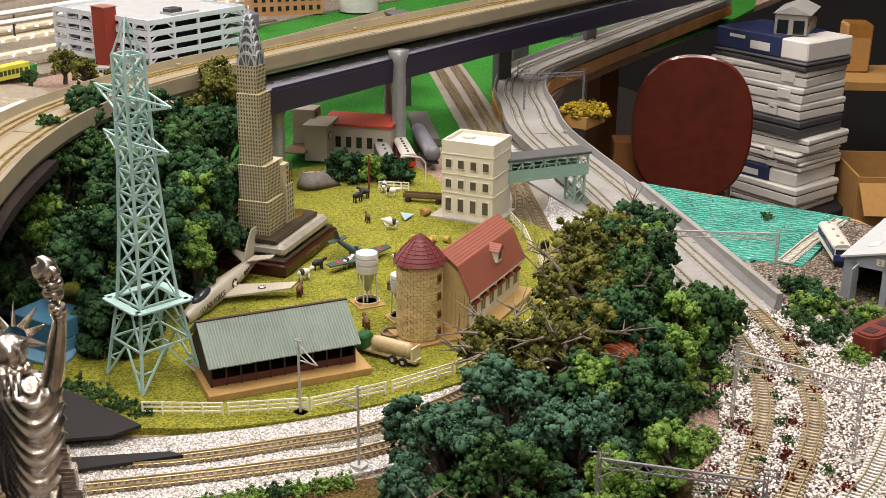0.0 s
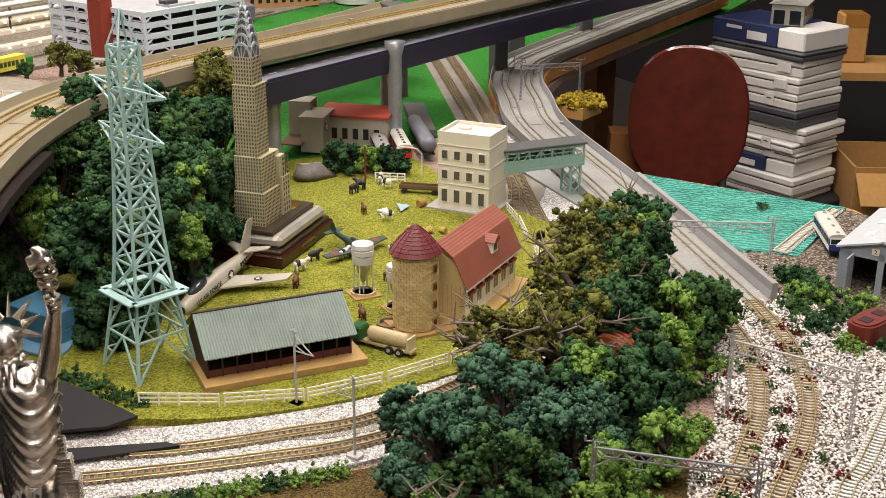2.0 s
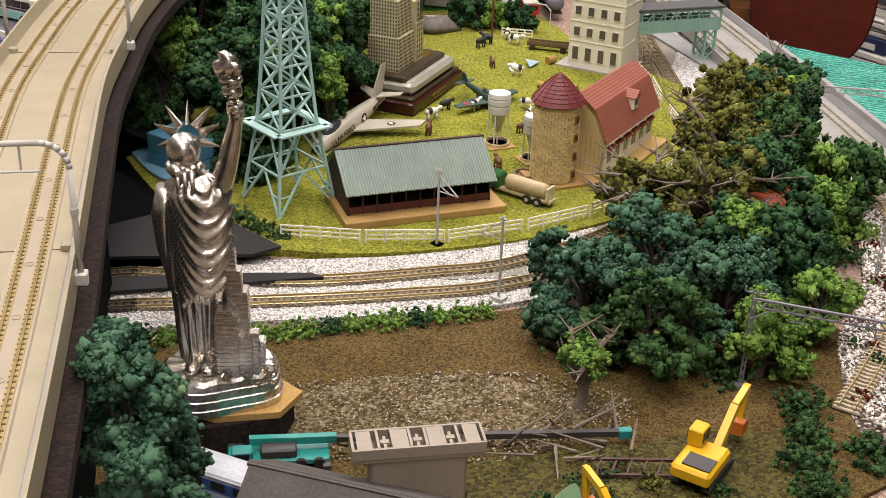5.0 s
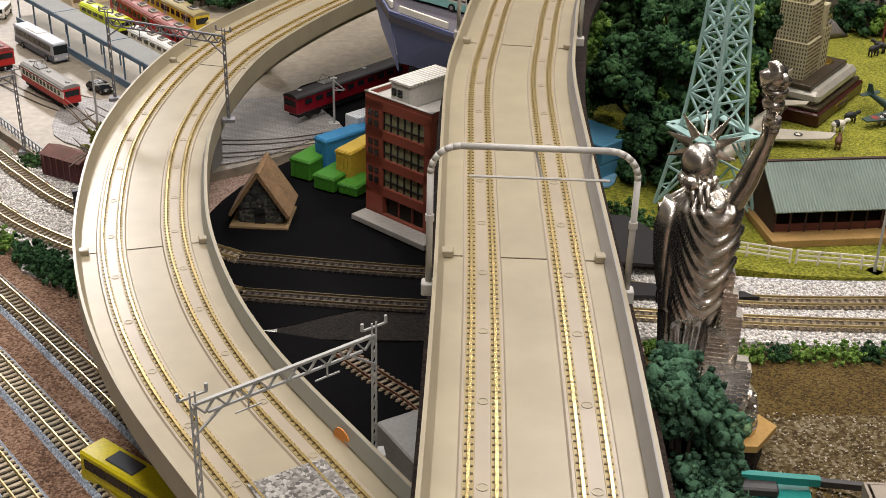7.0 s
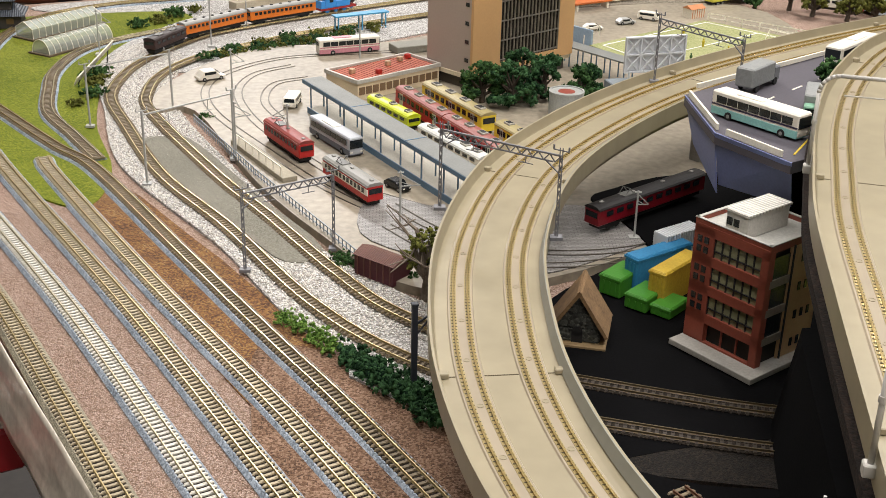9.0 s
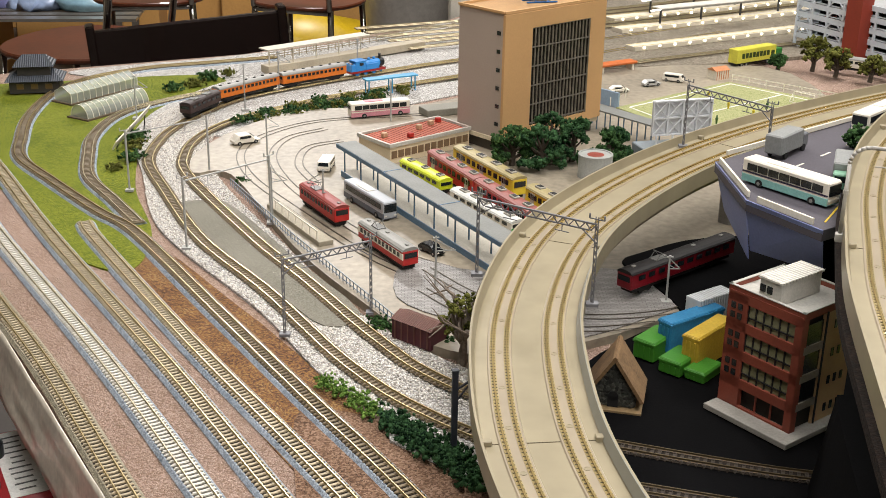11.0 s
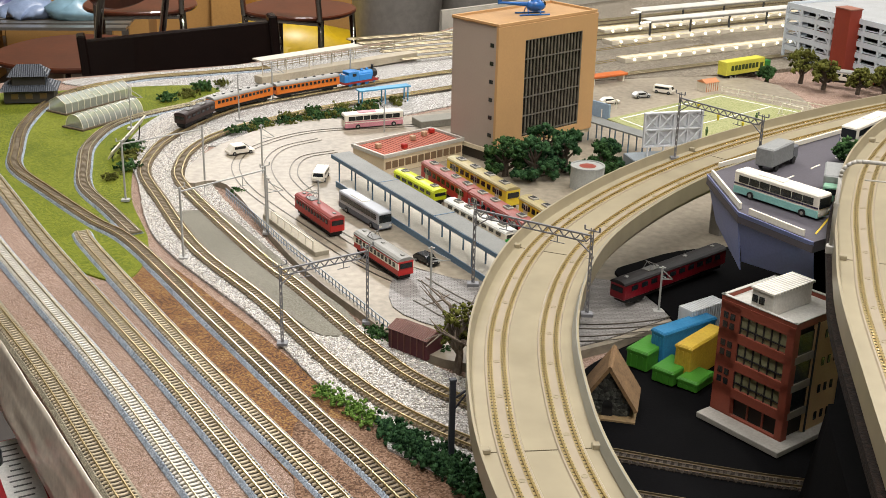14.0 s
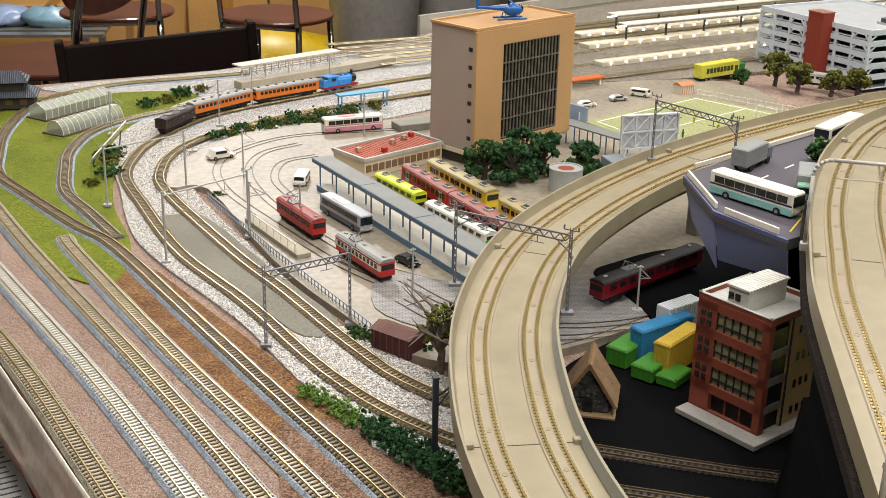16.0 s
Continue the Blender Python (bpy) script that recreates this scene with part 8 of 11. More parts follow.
for x, y, rz in ((0.325, 1.745, 40), (0.600, 1.735, 130)):
    t = thing("goal_frame", "small white football goal on the pitch", "goal", pose(x if x < 0.5 else 0.592, y, 0.011, 0, 0, rz), group="football goals")
    part("post", Shape().tube((-0.017, 0, 0), (-0.017, 0, 0.014), 0.0008), WHITE_PL, t)
    part("post", Shape().tube((0.017, 0, 0), (0.017, 0, 0.014), 0.0008), WHITE_PL, t)
    part("crossbar", Shape().tube((-0.017, 0, 0.014), (0.017, 0, 0.014), 0.0008), WHITE_PL, t)
    part("back_stay", Shape().tube((-0.017, 0, 0.014), (-0.017, 0.010, 0), 0.0005).tube((0.017, 0, 0.014), (0.017, 0.010, 0), 0.0005).tube((-0.017, 0.010, 0.0005), (0.017, 0.010, 0.0005), 0.0005), WHITE_PL, t)
for i, (x, y) in enumerate(((0.44, 1.62), (0.475, 1.70), (0.43, 1.67), (0.50, 1.66), (0.405, 1.59), (0.46, 1.76), (0.53, 1.70))):
    single("player_figurine", Shape().lathe([(0.0012, 0), (0.0016, 0.004), (0.0022, 0.008), (0.0008, 0.0095), (0.0014, 0.011), (0.0004, 0.0122)], 8), paint("yellow_figurine", "c8b428", 0.6) if i % 2 else paint("green_figurine", "3a5a2a", 0.6), "tiny plain football figurine on the pitch", "figurine", pose(x, y, 0.011), group="pitch figurines")
for a, b in (((0.31, 1.715), (0.30, 1.80)), ((0.52, 1.865), (0.67, 1.735))):
    fence(a, b, "low white boundary fence beside the pitch", h=0.010, z=0.011, rails=2, posts=8)
car(pose(0.335, 1.80, 0.008, 0, 0, 10), CREAM, "white car in the parking lot")
car(pose(0.43, 1.87, 0.008, 0, 0, -30), CREAM, "white van in the parking lot", van=True, L=0.032)
car(pose(0.39, 1.84, 0.008, 0, 0, 20), paint("pale_grey_car", "b8b8b4", 0.35), "pale grey car in the parking lot")
single("blue_hoarding", Shape().box(0, 0, 0, 0.075, 0.003, 0.022), paint("pale_blue_hoarding", "8fa4b8", 0.6), "pale blue hoarding beside the parking lot", "hoarding", pose(0.296, 1.735, 0.008, 0, 0, -50))
goods_hut(pose(0.505, 1.895, 0.008, 0, 0, 30), "small white kiosk with an orange trim", 0.028, 0.020, 0.014, paint("kiosk_white", "dcd4c2", 0.6), paint("kiosk_orange", "c9875a", 0.6), name="kiosk")


def lorry(at):
    t = thing("box_lorry", "yellow box lorry with a green cab", "lorry", at)
    yel = paint("lemon_yellow_box", "d5cf4e", 0.4)
    part("cargo_box", Shape().box(-0.006, 0, 0.006, 0.082, 0.0175, 0.020), yel, t, bevel=0.0005)
    part("cab", Shape().box(0.043, 0, 0.004, 0.013, 0.0165, 0.016), paint("green_lorry_cab", "2f7a35", 0.35), t, bevel=0.001)
    part("windscreen", Shape().box(0.0497, 0, 0.011, 0.0006, 0.014, 0.006), PANE, t)
    part("chassis", Shape().box(0, 0, 0.003, 0.094, 0.012, 0.003), UNDER, t)
    for x in (-0.036, -0.026, 0.018, 0.040):
        for y in (-0.0075, 0.0075):
            w = part("wheel", Shape().tube((x, y - 0.001, 0.0035), (x, y + 0.001, 0.0035), 0.0035, n=14), TYRE, t)
            part("hub", Shape().tube((x, y - 0.0012, 0.0035), (x, y + 0.0012, 0.0035), 0.0016, n=8), ROOF_GREY, w)
    for i in range(8):
        part("name_bar", Shape().box(-0.034 + i * 0.0074, -0.0089, 0.0125, 0.0055, 0.0004, 0.0075), paint("dark_green_lettering", "3a4a1c", 0.6), t)
    part("rear_mark", Shape().box(0.028, -0.0089, 0.011, 0.007, 0.0004, 0.008), paint("dark_green_lettering", "3a4a1c", 0.6), t)
    return t


lorry(pose(0.592, 2.010, 0.006, 0, 0, 33) @ Matrix.Scale(1.12, 4))


# ---- car park building ----
def car_park():
    """Its long open side runs along x, the short one closes the +x end."""
    t = thing("car_park", "pale open-deck multi-storey car park with a red-brown lift tower", "building", pose(0.856, 2.096, 0.006, 0, 0, -64.2))
    white, dark = paint("pale_blue_white_deck", "cdd5dc", 0.55, var=0.07), paint("deck_interior_shade", "34373b", 0.85)
    top = paint("grey_roof_deck", "a9abab", 0.7, var=0.12)
    L, W, n, fh = 0.253, 0.220, 5, 0.0185
    # Added solid core: the shade inside the open decks, drawn as dark colour.
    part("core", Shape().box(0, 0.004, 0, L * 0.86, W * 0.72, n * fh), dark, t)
    for k in range(n + 1):
        z = k * fh
        part("deck_slab", Shape().box(0, 0, z, L, W, 0.0016), white if k < n else top, t)
        if k:
            for cx, cy, sx, sy in ((0, -W / 2, L, 0.002), (0, W / 2, L, 0.002), (-L / 2, 0, 0.002, W), (L / 2, 0, 0.002, W)):
                part("deck_band", Shape().box(cx, cy, z - 0.0030, sx + 0.002, sy, 0.0088), white, t)
        if 0 < k < n:
            for i in range(7):
                part("bay_rail", Shape().box(-L / 2 + (i + 0.5) * L / 7, -W / 2 + 0.001, z + 0.0072, L / 7 * 0.82, 0.0012, 0.0016), white, t)
    for i in range(8):
        for y in (-W / 2, W / 2):
            part("column", Shape().box(-L / 2 + i * L / 7, y + 0.0004, 0, 0.0046, 0.0034, n * fh), white, t)
    for i in range(5):
        for x in (-L / 2, L / 2):
            part("column", Shape().box(x, -W / 2 + i * W / 4, 0, 0.0034, 0.0046, n * fh), white, t)

    def arch(x0, x1, z0, fixed, along):
        """A knee-braced arch across one bay."""
        s = Shape()
        mid, z1, q = (x0 + x1) / 2, z0 + 0.0100, (x1 - x0) * 0.22
        for a, za, b, zb in ((x0, z0, mid - q, z1), (mid - q, z1, mid + q, z1), (mid + q, z1, x1, z0)):
            p, r = ((a, fixed, za), (b, fixed, zb)) if along else ((fixed, a, za), (fixed, b, zb))
            s.bar(p, r, 0.0022)
        part("brace", s, white, t)

    for k in range(1, n):
        for i in (0, 2, 6):
            arch(-L / 2 + i * L / 7, -L / 2 + (i + 1) * L / 7, k * fh + 0.0058, -W / 2 - 0.0006, True)
        for i in (0, 3):
            arch(-W / 2 + i * W / 4, -W / 2 + (i + 1) * W / 4, k * fh + 0.0058, L / 2 + 0.0006, False)
            arch(-W / 2 + i * W / 4, -W / 2 + (i + 1) * W / 4, k * fh + 0.0058, -L / 2 - 0.0006, False)
    part("lift_tower", Shape().box(0.026, -W / 2 - 0.010, 0, 0.034, 0.026, n * fh + 0.020), paint("red_brown_lift_tower", "8a3220", 0.6, var=0.08), t, bevel=0.0006)
    part("lift_cap", Shape().box(0.026, -W / 2 - 0.010, n * fh + 0.020, 0.036, 0.028, 0.0016), paint("pale_brown_cap", "9a6a58", 0.6), t)
    part("roof_fan", Shape().box(0.085, -0.020, n * fh + 0.0016, 0.022, 0.026, 0.011), paint("dark_roof_fan", "3c3e42", 0.5), t, bevel=0.001)
    part("roof_plinth", Shape().box(0.085, -0.004, n * fh + 0.0016, 0.034, 0.060, 0.004), top, t)
    for i in range(10):
        part("parked_car", Shape().box(-0.11 + i * 0.0245, -W / 2 + 0.014, (1 + i % 4) * fh + 0.0016, 0.011, 0.020, 0.006), paint("deck_car_%d" % (i % 3), ("b9b9b5", "35383c", "7c2a26")[i % 3], 0.35), t, bevel=0.001)
    return t


car_park()
for i, (x, y, h, r) in enumerate(((0.675, 1.965, 0.055, 0.028), (0.70, 1.925, 0.045, 0.022), (0.745, 1.895, 0.038, 0.020), (0.62, 1.97, 0.022, 0.012), (0.79, 1.90, 0.04, 0.02))):
    tree(x, y, h, r, FOAM_OLIVE if i != 3 else FOAM_MIX, "olive green tree beside the car park", 620 + i, n=60, low=0.3, size=(0.0024, 0.0048), z=0.006)
railcar(pose(0.745, 1.955, 0.006, 0, 0, -35), 0.09, 0.0178, 0.0135, CREAM, ROOF_GREY, "cream and red train car below the car park", ends=RED, nwin=9, group="parked trains")


# ---- station platforms with glowing strips ----
def long_platform(p, q, w, label, roofed=True):
    m, L = between(p, q, 0.006)
    t = thing("station_platform", label, "platform", m, group="station platforms")
    pale = paint("pale_platform", "cfc6b4", 0.7, var=0.08)
    part("slab", Shape().box(0, 0, 0, L, w, 0.008), pale, t, bevel=0.0005)
    for sgn in (-1, 1):
        part("edge_stripe", Shape().box(0, sgn * (w / 2 - 0.004), 0.008, L, 0.0012, 0.0003), paint("yellow_edge_line", "b8a23c", 0.7), t)
    bulb = glow("warm_platform_bulb", (1.0, 0.90, 0.66), 9.0)
    for sgn in (-1, 1):
        for i in range(int(L / 0.034)):
            part("lamp_bulb", Shape().ball((-L / 2 + 0.02 + i * 0.034, sgn * (w / 2 + 0.001), 0.0055), 0.0021, 7, 5), bulb, t)
    if roofed:
        part("canopy", Shape().box(0.04, 0, 0.037, L - 0.10, w * 0.95, 0.002), paint("white_canopy", "dedad0", 0.5), t)
        part("canopy_fascia", Shape().box(0.04, -w * 0.475, 0.0345, L - 0.10, 0.001, 0.003), paint("grey_fascia", "8d8a80", 0.6), t)
        for i in range(12):
            part("post", Shape().box(-L / 2 + 0.10 + i * (L - 0.16) / 11, 0, 0.008, 0.002, 0.004, 0.029), paint("dark_canopy_post", "3d3f42", 0.6), t)
        for i in range(int(L / 0.04)):
            part("tube_lamp", Shape().box(-L / 2 + 0.08 + i * 0.038, -w * 0.30, 0.0350, 0.022, 0.003, 0.0018), glow("canopy_lamp", (1.0, 0.95, 0.82), 6.0), t)
    return t


long_platform((0.40, 2.255), (1.5, 2.85), 0.032, "long white-lit station platform with a pale canopy")
long_platform((0.40, 2.36), (1.6, 3.02), 0.036, "second long white-lit station platform with canopy")
long_platform((0.40, 2.10), (1.1, 2.49), 0.026, "pale open station platform behind the tower", roofed=False)
t = thing("rail_platform", "grey local platform with a pale canopy roof", "platform", pose(-0.128, 1.975, 0.004, 0, 0, 40.0))
part("slab", Shape().box(0.06, 0, 0, 0.32, 0.022, 0.012), paint("beige_local_platform", "b5aa94", 0.75), t, bevel=0.0005)
part("canopy", Shape().box(0, 0.002, 0.036, 0.20, 0.026, 0.002), paint("pale_canopy", "c9c0ae", 0.6), t)
for i in range(5):
    part("post", Shape().box(-0.09 + i * 0.045, 0.002, 0.012, 0.0015, 0.0015, 0.024), WHITE_PL, t)
fence((-0.21, 2.015), (0.12, 2.30), "grey lineside fence at the table back", h=0.018, z=0.0, rails=4, posts=30, material=paint("grey_beige_fence", "a2977f", 0.7))
t = thing("bus_shelter", "small bright blue shelter beside the far track", "shelter", pose(-0.005, 1.80, 0.004, 0, 0, 28))
part("roof", Shape().box(0, 0, 0.022, 0.085, 0.016, 0.002), paint("bright_blue_shelter", "4a9cc8", 0.5), t)
for x in (-0.038, 0, 0.038):
    for y in (-0.006, 0.006):
        part("post", Shape().box(x, y, 0, 0.0016, 0.0016, 0.022), paint("bright_blue_shelter", "4a9cc8", 0.5), t)
t = thing("orange_canopy", "orange roofed stand beside the tower", "shelter", pose(0.35, 1.938, 0.006, 0, 0, 30))
part("roof", Shape().box(0, 0, 0.012, 0.075, 0.020, 0.004), paint("bright_orange_roof", "c8682a", 0.5), t, bevel=0.001)
for x in (-0.03, 0.03):
    part("post", Shape().box(x, 0, 0, 0.003, 0.016, 0.012), WHITE_PL, t)
single("subway_entrance", Shape().box(0, 0, 0, 0.085, 0.030, 0.010), paint("grey_subway_roof", "8d8b80", 0.7), "grey flat-roofed underpass entrance by the tower", "building", pose(0.082, 1.675, 0.008, 0, 0, 25), bevel=0.0008)
# dark house at the far corner
t = thing("dark_house", "dark grey tiled-roof model house", "house", pose(-0.525, 1.795, 0.004, 0, 0, 10))
dk, rf = paint("dark_house_wall", "3a3632", 0.7), ribbed("dark_tile_roof", "454a52", 0.003, 0)
part("lower_wall", Shape().box(0, 0, 0, 0.070, 0.05, 0.018), dk, t)
part("upper_wall", Shape().box(0, 0, 0.022, 0.046, 0.034, 0.016), dk, t)
for z, sx, sy in ((0.018, 0.082, 0.062), (0.038, 0.058, 0.046)):
    s = Shape()
    s.add([(-sx / 2, -sy / 2, z), (sx / 2, -sy / 2, z), (sx / 2, sy / 2, z), (-sx / 2, sy / 2, z), (-sx * 0.28, 0, z + 0.014), (sx * 0.28, 0, z + 0.014)], ((3, 2, 1, 0), (0, 1, 5, 4), (2, 3, 4, 5), (1, 2, 5), (3, 0, 4)))
    part("roof", s, rf, t)
for x in (-0.02, 0.0, 0.02):
    part("window", Shape().box(x, -0.0253, 0.006, 0.010, 0.0008, 0.008), paint("dim_amber_pane", "6a5430", 0.3), t)

# ---- raised road with buses ----
ROAD_TOP = paint("violet_grey_road", "4f4b52", 0.7, var=0.12, scale=15)
CLOTH = paint("pale_violet_blue_sheet", "7480b0", 0.5, var=0.12, scale=12)
t = thing("raised_road", "dark grey raised road with violet-blue sides", "road", group="")
plat = [(0.296, 1.045), (0.298, 0.945), (0.338, 0.878), (0.378, 0.905), (0.44, 1.04), (0.50, 1.13), (0.56, 1.19), (0.535, 1.245), (0.42, 1.15)]
part("road_deck", Shape().prism(plat, 0.128, 0.137), ROAD_TOP, t)
part("end_skirt", Shape().add([(0.2955, 1.045, 0.1372), (0.2975, 0.945, 0.1372), (0.306, 0.950, 0.085), (0.304, 1.03, 0.098), (0.2965, 1.045, 0.1372), (0.2985, 0.945, 0.1372), (0.307, 0.950, 0.085), (0.305, 1.03, 0.098)], ((0, 1, 2, 3), (7, 6, 5, 4), (0, 4, 5, 1), (1, 5, 6, 2), (2, 6, 7, 3), (3, 7, 4, 0))), CLOTH, t, "violet-blue sheet folded over the road's edge")
part("side_skirt", Shape().add([(0.2975, 0.944, 0.1372), (0.3375, 0.877, 0.1372), (0.346, 0.889, 0.098), (0.307, 0.950, 0.092), (0.2985, 0.945, 0.1372), (0.3385, 0.878, 0.1372), (0.347, 0.890, 0.098), (0.308, 0.951, 0.092)], ((3, 2, 1, 0), (4, 5, 6, 7), (0, 1, 5, 4), (1, 2, 6, 5), (2, 3, 7, 6), (3, 0, 4, 7))), CLOTH, t)
part("guard_rail", Shape().bar((0.299, 1.04, 0.140), (0.301, 0.950, 0.140), 0.002, 0.005), WHITE_PL, t)
part("guard_rail", Shape().bar((0.305, 0.938, 0.140), (0.334, 0.889, 0.140), 0.002, 0.005), WHITE_PL, t)
part("guard_rail", Shape().bar((0.310, 1.062, 0.140), (0.42, 1.149, 0.140), 0.002, 0.004).bar((0.42, 1.149, 0.140), (0.533, 1.24, 0.140), 0.002, 0.004), WHITE_PL, t)
for f in range(6):
    p = Vector((0.36, 1.03, 0.1372)).lerp(Vector((0.53, 1.20, 0.1372)), f / 5)
    part("lane_mark", Shape().bar(p, p + Vector((0.012, 0.012, 0)), 0.0016, 0.0005), WHITE_PL, t)
part("kerb_line", Shape().bar((0.345, 0.895, 0.1373), (0.40, 0.985, 0.1373), 0.0014, 0.0005), YELLOW, t)
part("road_column", Shape().box(0.40, 1.04, 0.0, 0.03, 0.03, 0.128), BLACK, t)
part("road_column", Shape().box(0.345, 0.925, 0.0, 0.018, 0.018, 0.128), BLACK, t)
m, d = between((0.305, 0.988), (0.352, 0.925), 0.137)
bus(m @ pose(0, 0.010, 0), 0.084, CREAM, paint("mint_skirt", "8fc4bd", 0.4), "cream coach with mint skirt and dark stripes", stripe=paint("dark_violet_stripe", "3a3048", 0.4))
m, d = between((0.50, 1.185), (0.455, 1.138), 0.137)
bus(m, 0.080, CREAM, paint("navy_coach", "2a3a66", 0.4), "white and navy coach on the raised road")


def box_truck(at, cab, label):
    t = thing("box_truck", label, "truck", at, group="box trucks")
    part("cargo_box", Shape().box(-0.006, 0, 0.005, 0.042, 0.017, 0.017), paint("grey_truck_box", "8f918f", 0.5), t, bevel=0.0012)
    part("cab", Shape().box(0.021, 0, 0.003, 0.011, 0.0155, 0.013), cab, t, bevel=0.001)
    part("windscreen", Shape().box(0.0267, 0, 0.009, 0.0006, 0.013, 0.005), PANE, t)
    for x in (-0.016, 0.018):
        for y in (-0.0072, 0.0072):
            part("wheel", Shape().tube((x, y - 0.001, 0.0034), (x, y + 0.001, 0.0034), 0.0034, n=14), TYRE, t)
    return t


box_truck(pose(0.365, 1.072, 0.137, 0, 0, 48), paint("grey_cab", "6f7174", 0.4), "grey box truck parked on the raised road")
box_truck(pose(0.388, 0.988, 0.137, 0, 0, -110), paint("pale_green_cab", "7fae92", 0.4), "grey box truck with a pale green cab")
car(pose(0.430, 1.020, 0.137, 0, 0, -120), CREAM, "white car on the raised road")
# its continuation beside the viaduct
PURPLE = paint("dark_violet_girder", "2c2a3e", 0.45, var=0.12, scale=14)
GIR = [(0.77, 1.262, 0.131), (0.86, 1.306, 0.131), (0.972, 1.362, 0.131), (1.24, 1.495, 0.131), (1.59, 1.66, 0.131), (2.0, 1.85, 0.131)]
t = thing("road_viaduct", "road viaduct with a dark violet girder and white lane marks", "viaduct")
part("girder", Shape().sweep(spline(GIR, 0.03), [(-0.026, -0.028), (-0.030, 0.0), (0.030, 0.0), (0.026, -0.028)][::-1]), PURPLE, t)
part("road_deck", Shape().sweep(spline(GIR, 0.03) + (0, 0, 0.0001), [(-0.026, 0), (-0.026, 0.0012), (0.026, 0.0012), (0.026, 0)][::-1]), paint("pale_road_top", "8b8a94", 0.6), t)
lane = spline(GIR, 0.03)
for i in range(0, len(lane) - 1, 1):
    p, q = Vector(lane[i]) + Vector((0, 0, 0.0015)), Vector(lane[i + 1]) + Vector((0, 0, 0.0015))
    part("lane_mark", Shape().bar(p, p.lerp(q, 0.45), 0.0022, 0.0005), WHITE_PL, t)
for sgn in (-1, 1):
    part("parapet", Shape().sweep(shift(spline(GIR, 0.03), sgn * 0.028), [(-0.001, 0), (-0.001, 0.004), (0.001, 0.004), (0.001, 0)][::-1]), PURPLE, t)
SILVER_PIER = paint("silver_grey_pier", "9a9c9c", 0.35, 0.4, var=0.15)
for x, y, tall in ((0.80, 1.277, 1.0), (1.005, 1.392, 1.0), (0.992, 1.338, 1.40)):
    p = thing("road_pier", "silver-grey plastic column with a flared head", "pier", pose(x, y, 0.0) @ Matrix.Diagonal((1, 1, tall, 1)), group="road piers")
    part("column", Shape().lathe([(0.018, 0), (0.016, 0.004), (0.0095, 0.008), (0.0088, 0.05), (0.0100, 0.068), (0.0088, 0.074), (0.0095, 0.090), (0.014, 0.1032)], 18), SILVER_PIER, p, smooth=True)
for x, y in ((1.30, 1.60), (1.49, 1.86), (1.68, 2.0), (1.42, 1.76), (1.60, 1.80), (1.80, 1.95), (1.12, 1.60)):
    viaduct_pier(x, y, 0.14 if y > 1.7 else 0.146, w=0.045, l=0.045, colour=paint("dark_grey_pillar", "4b4c4e", 0.6))


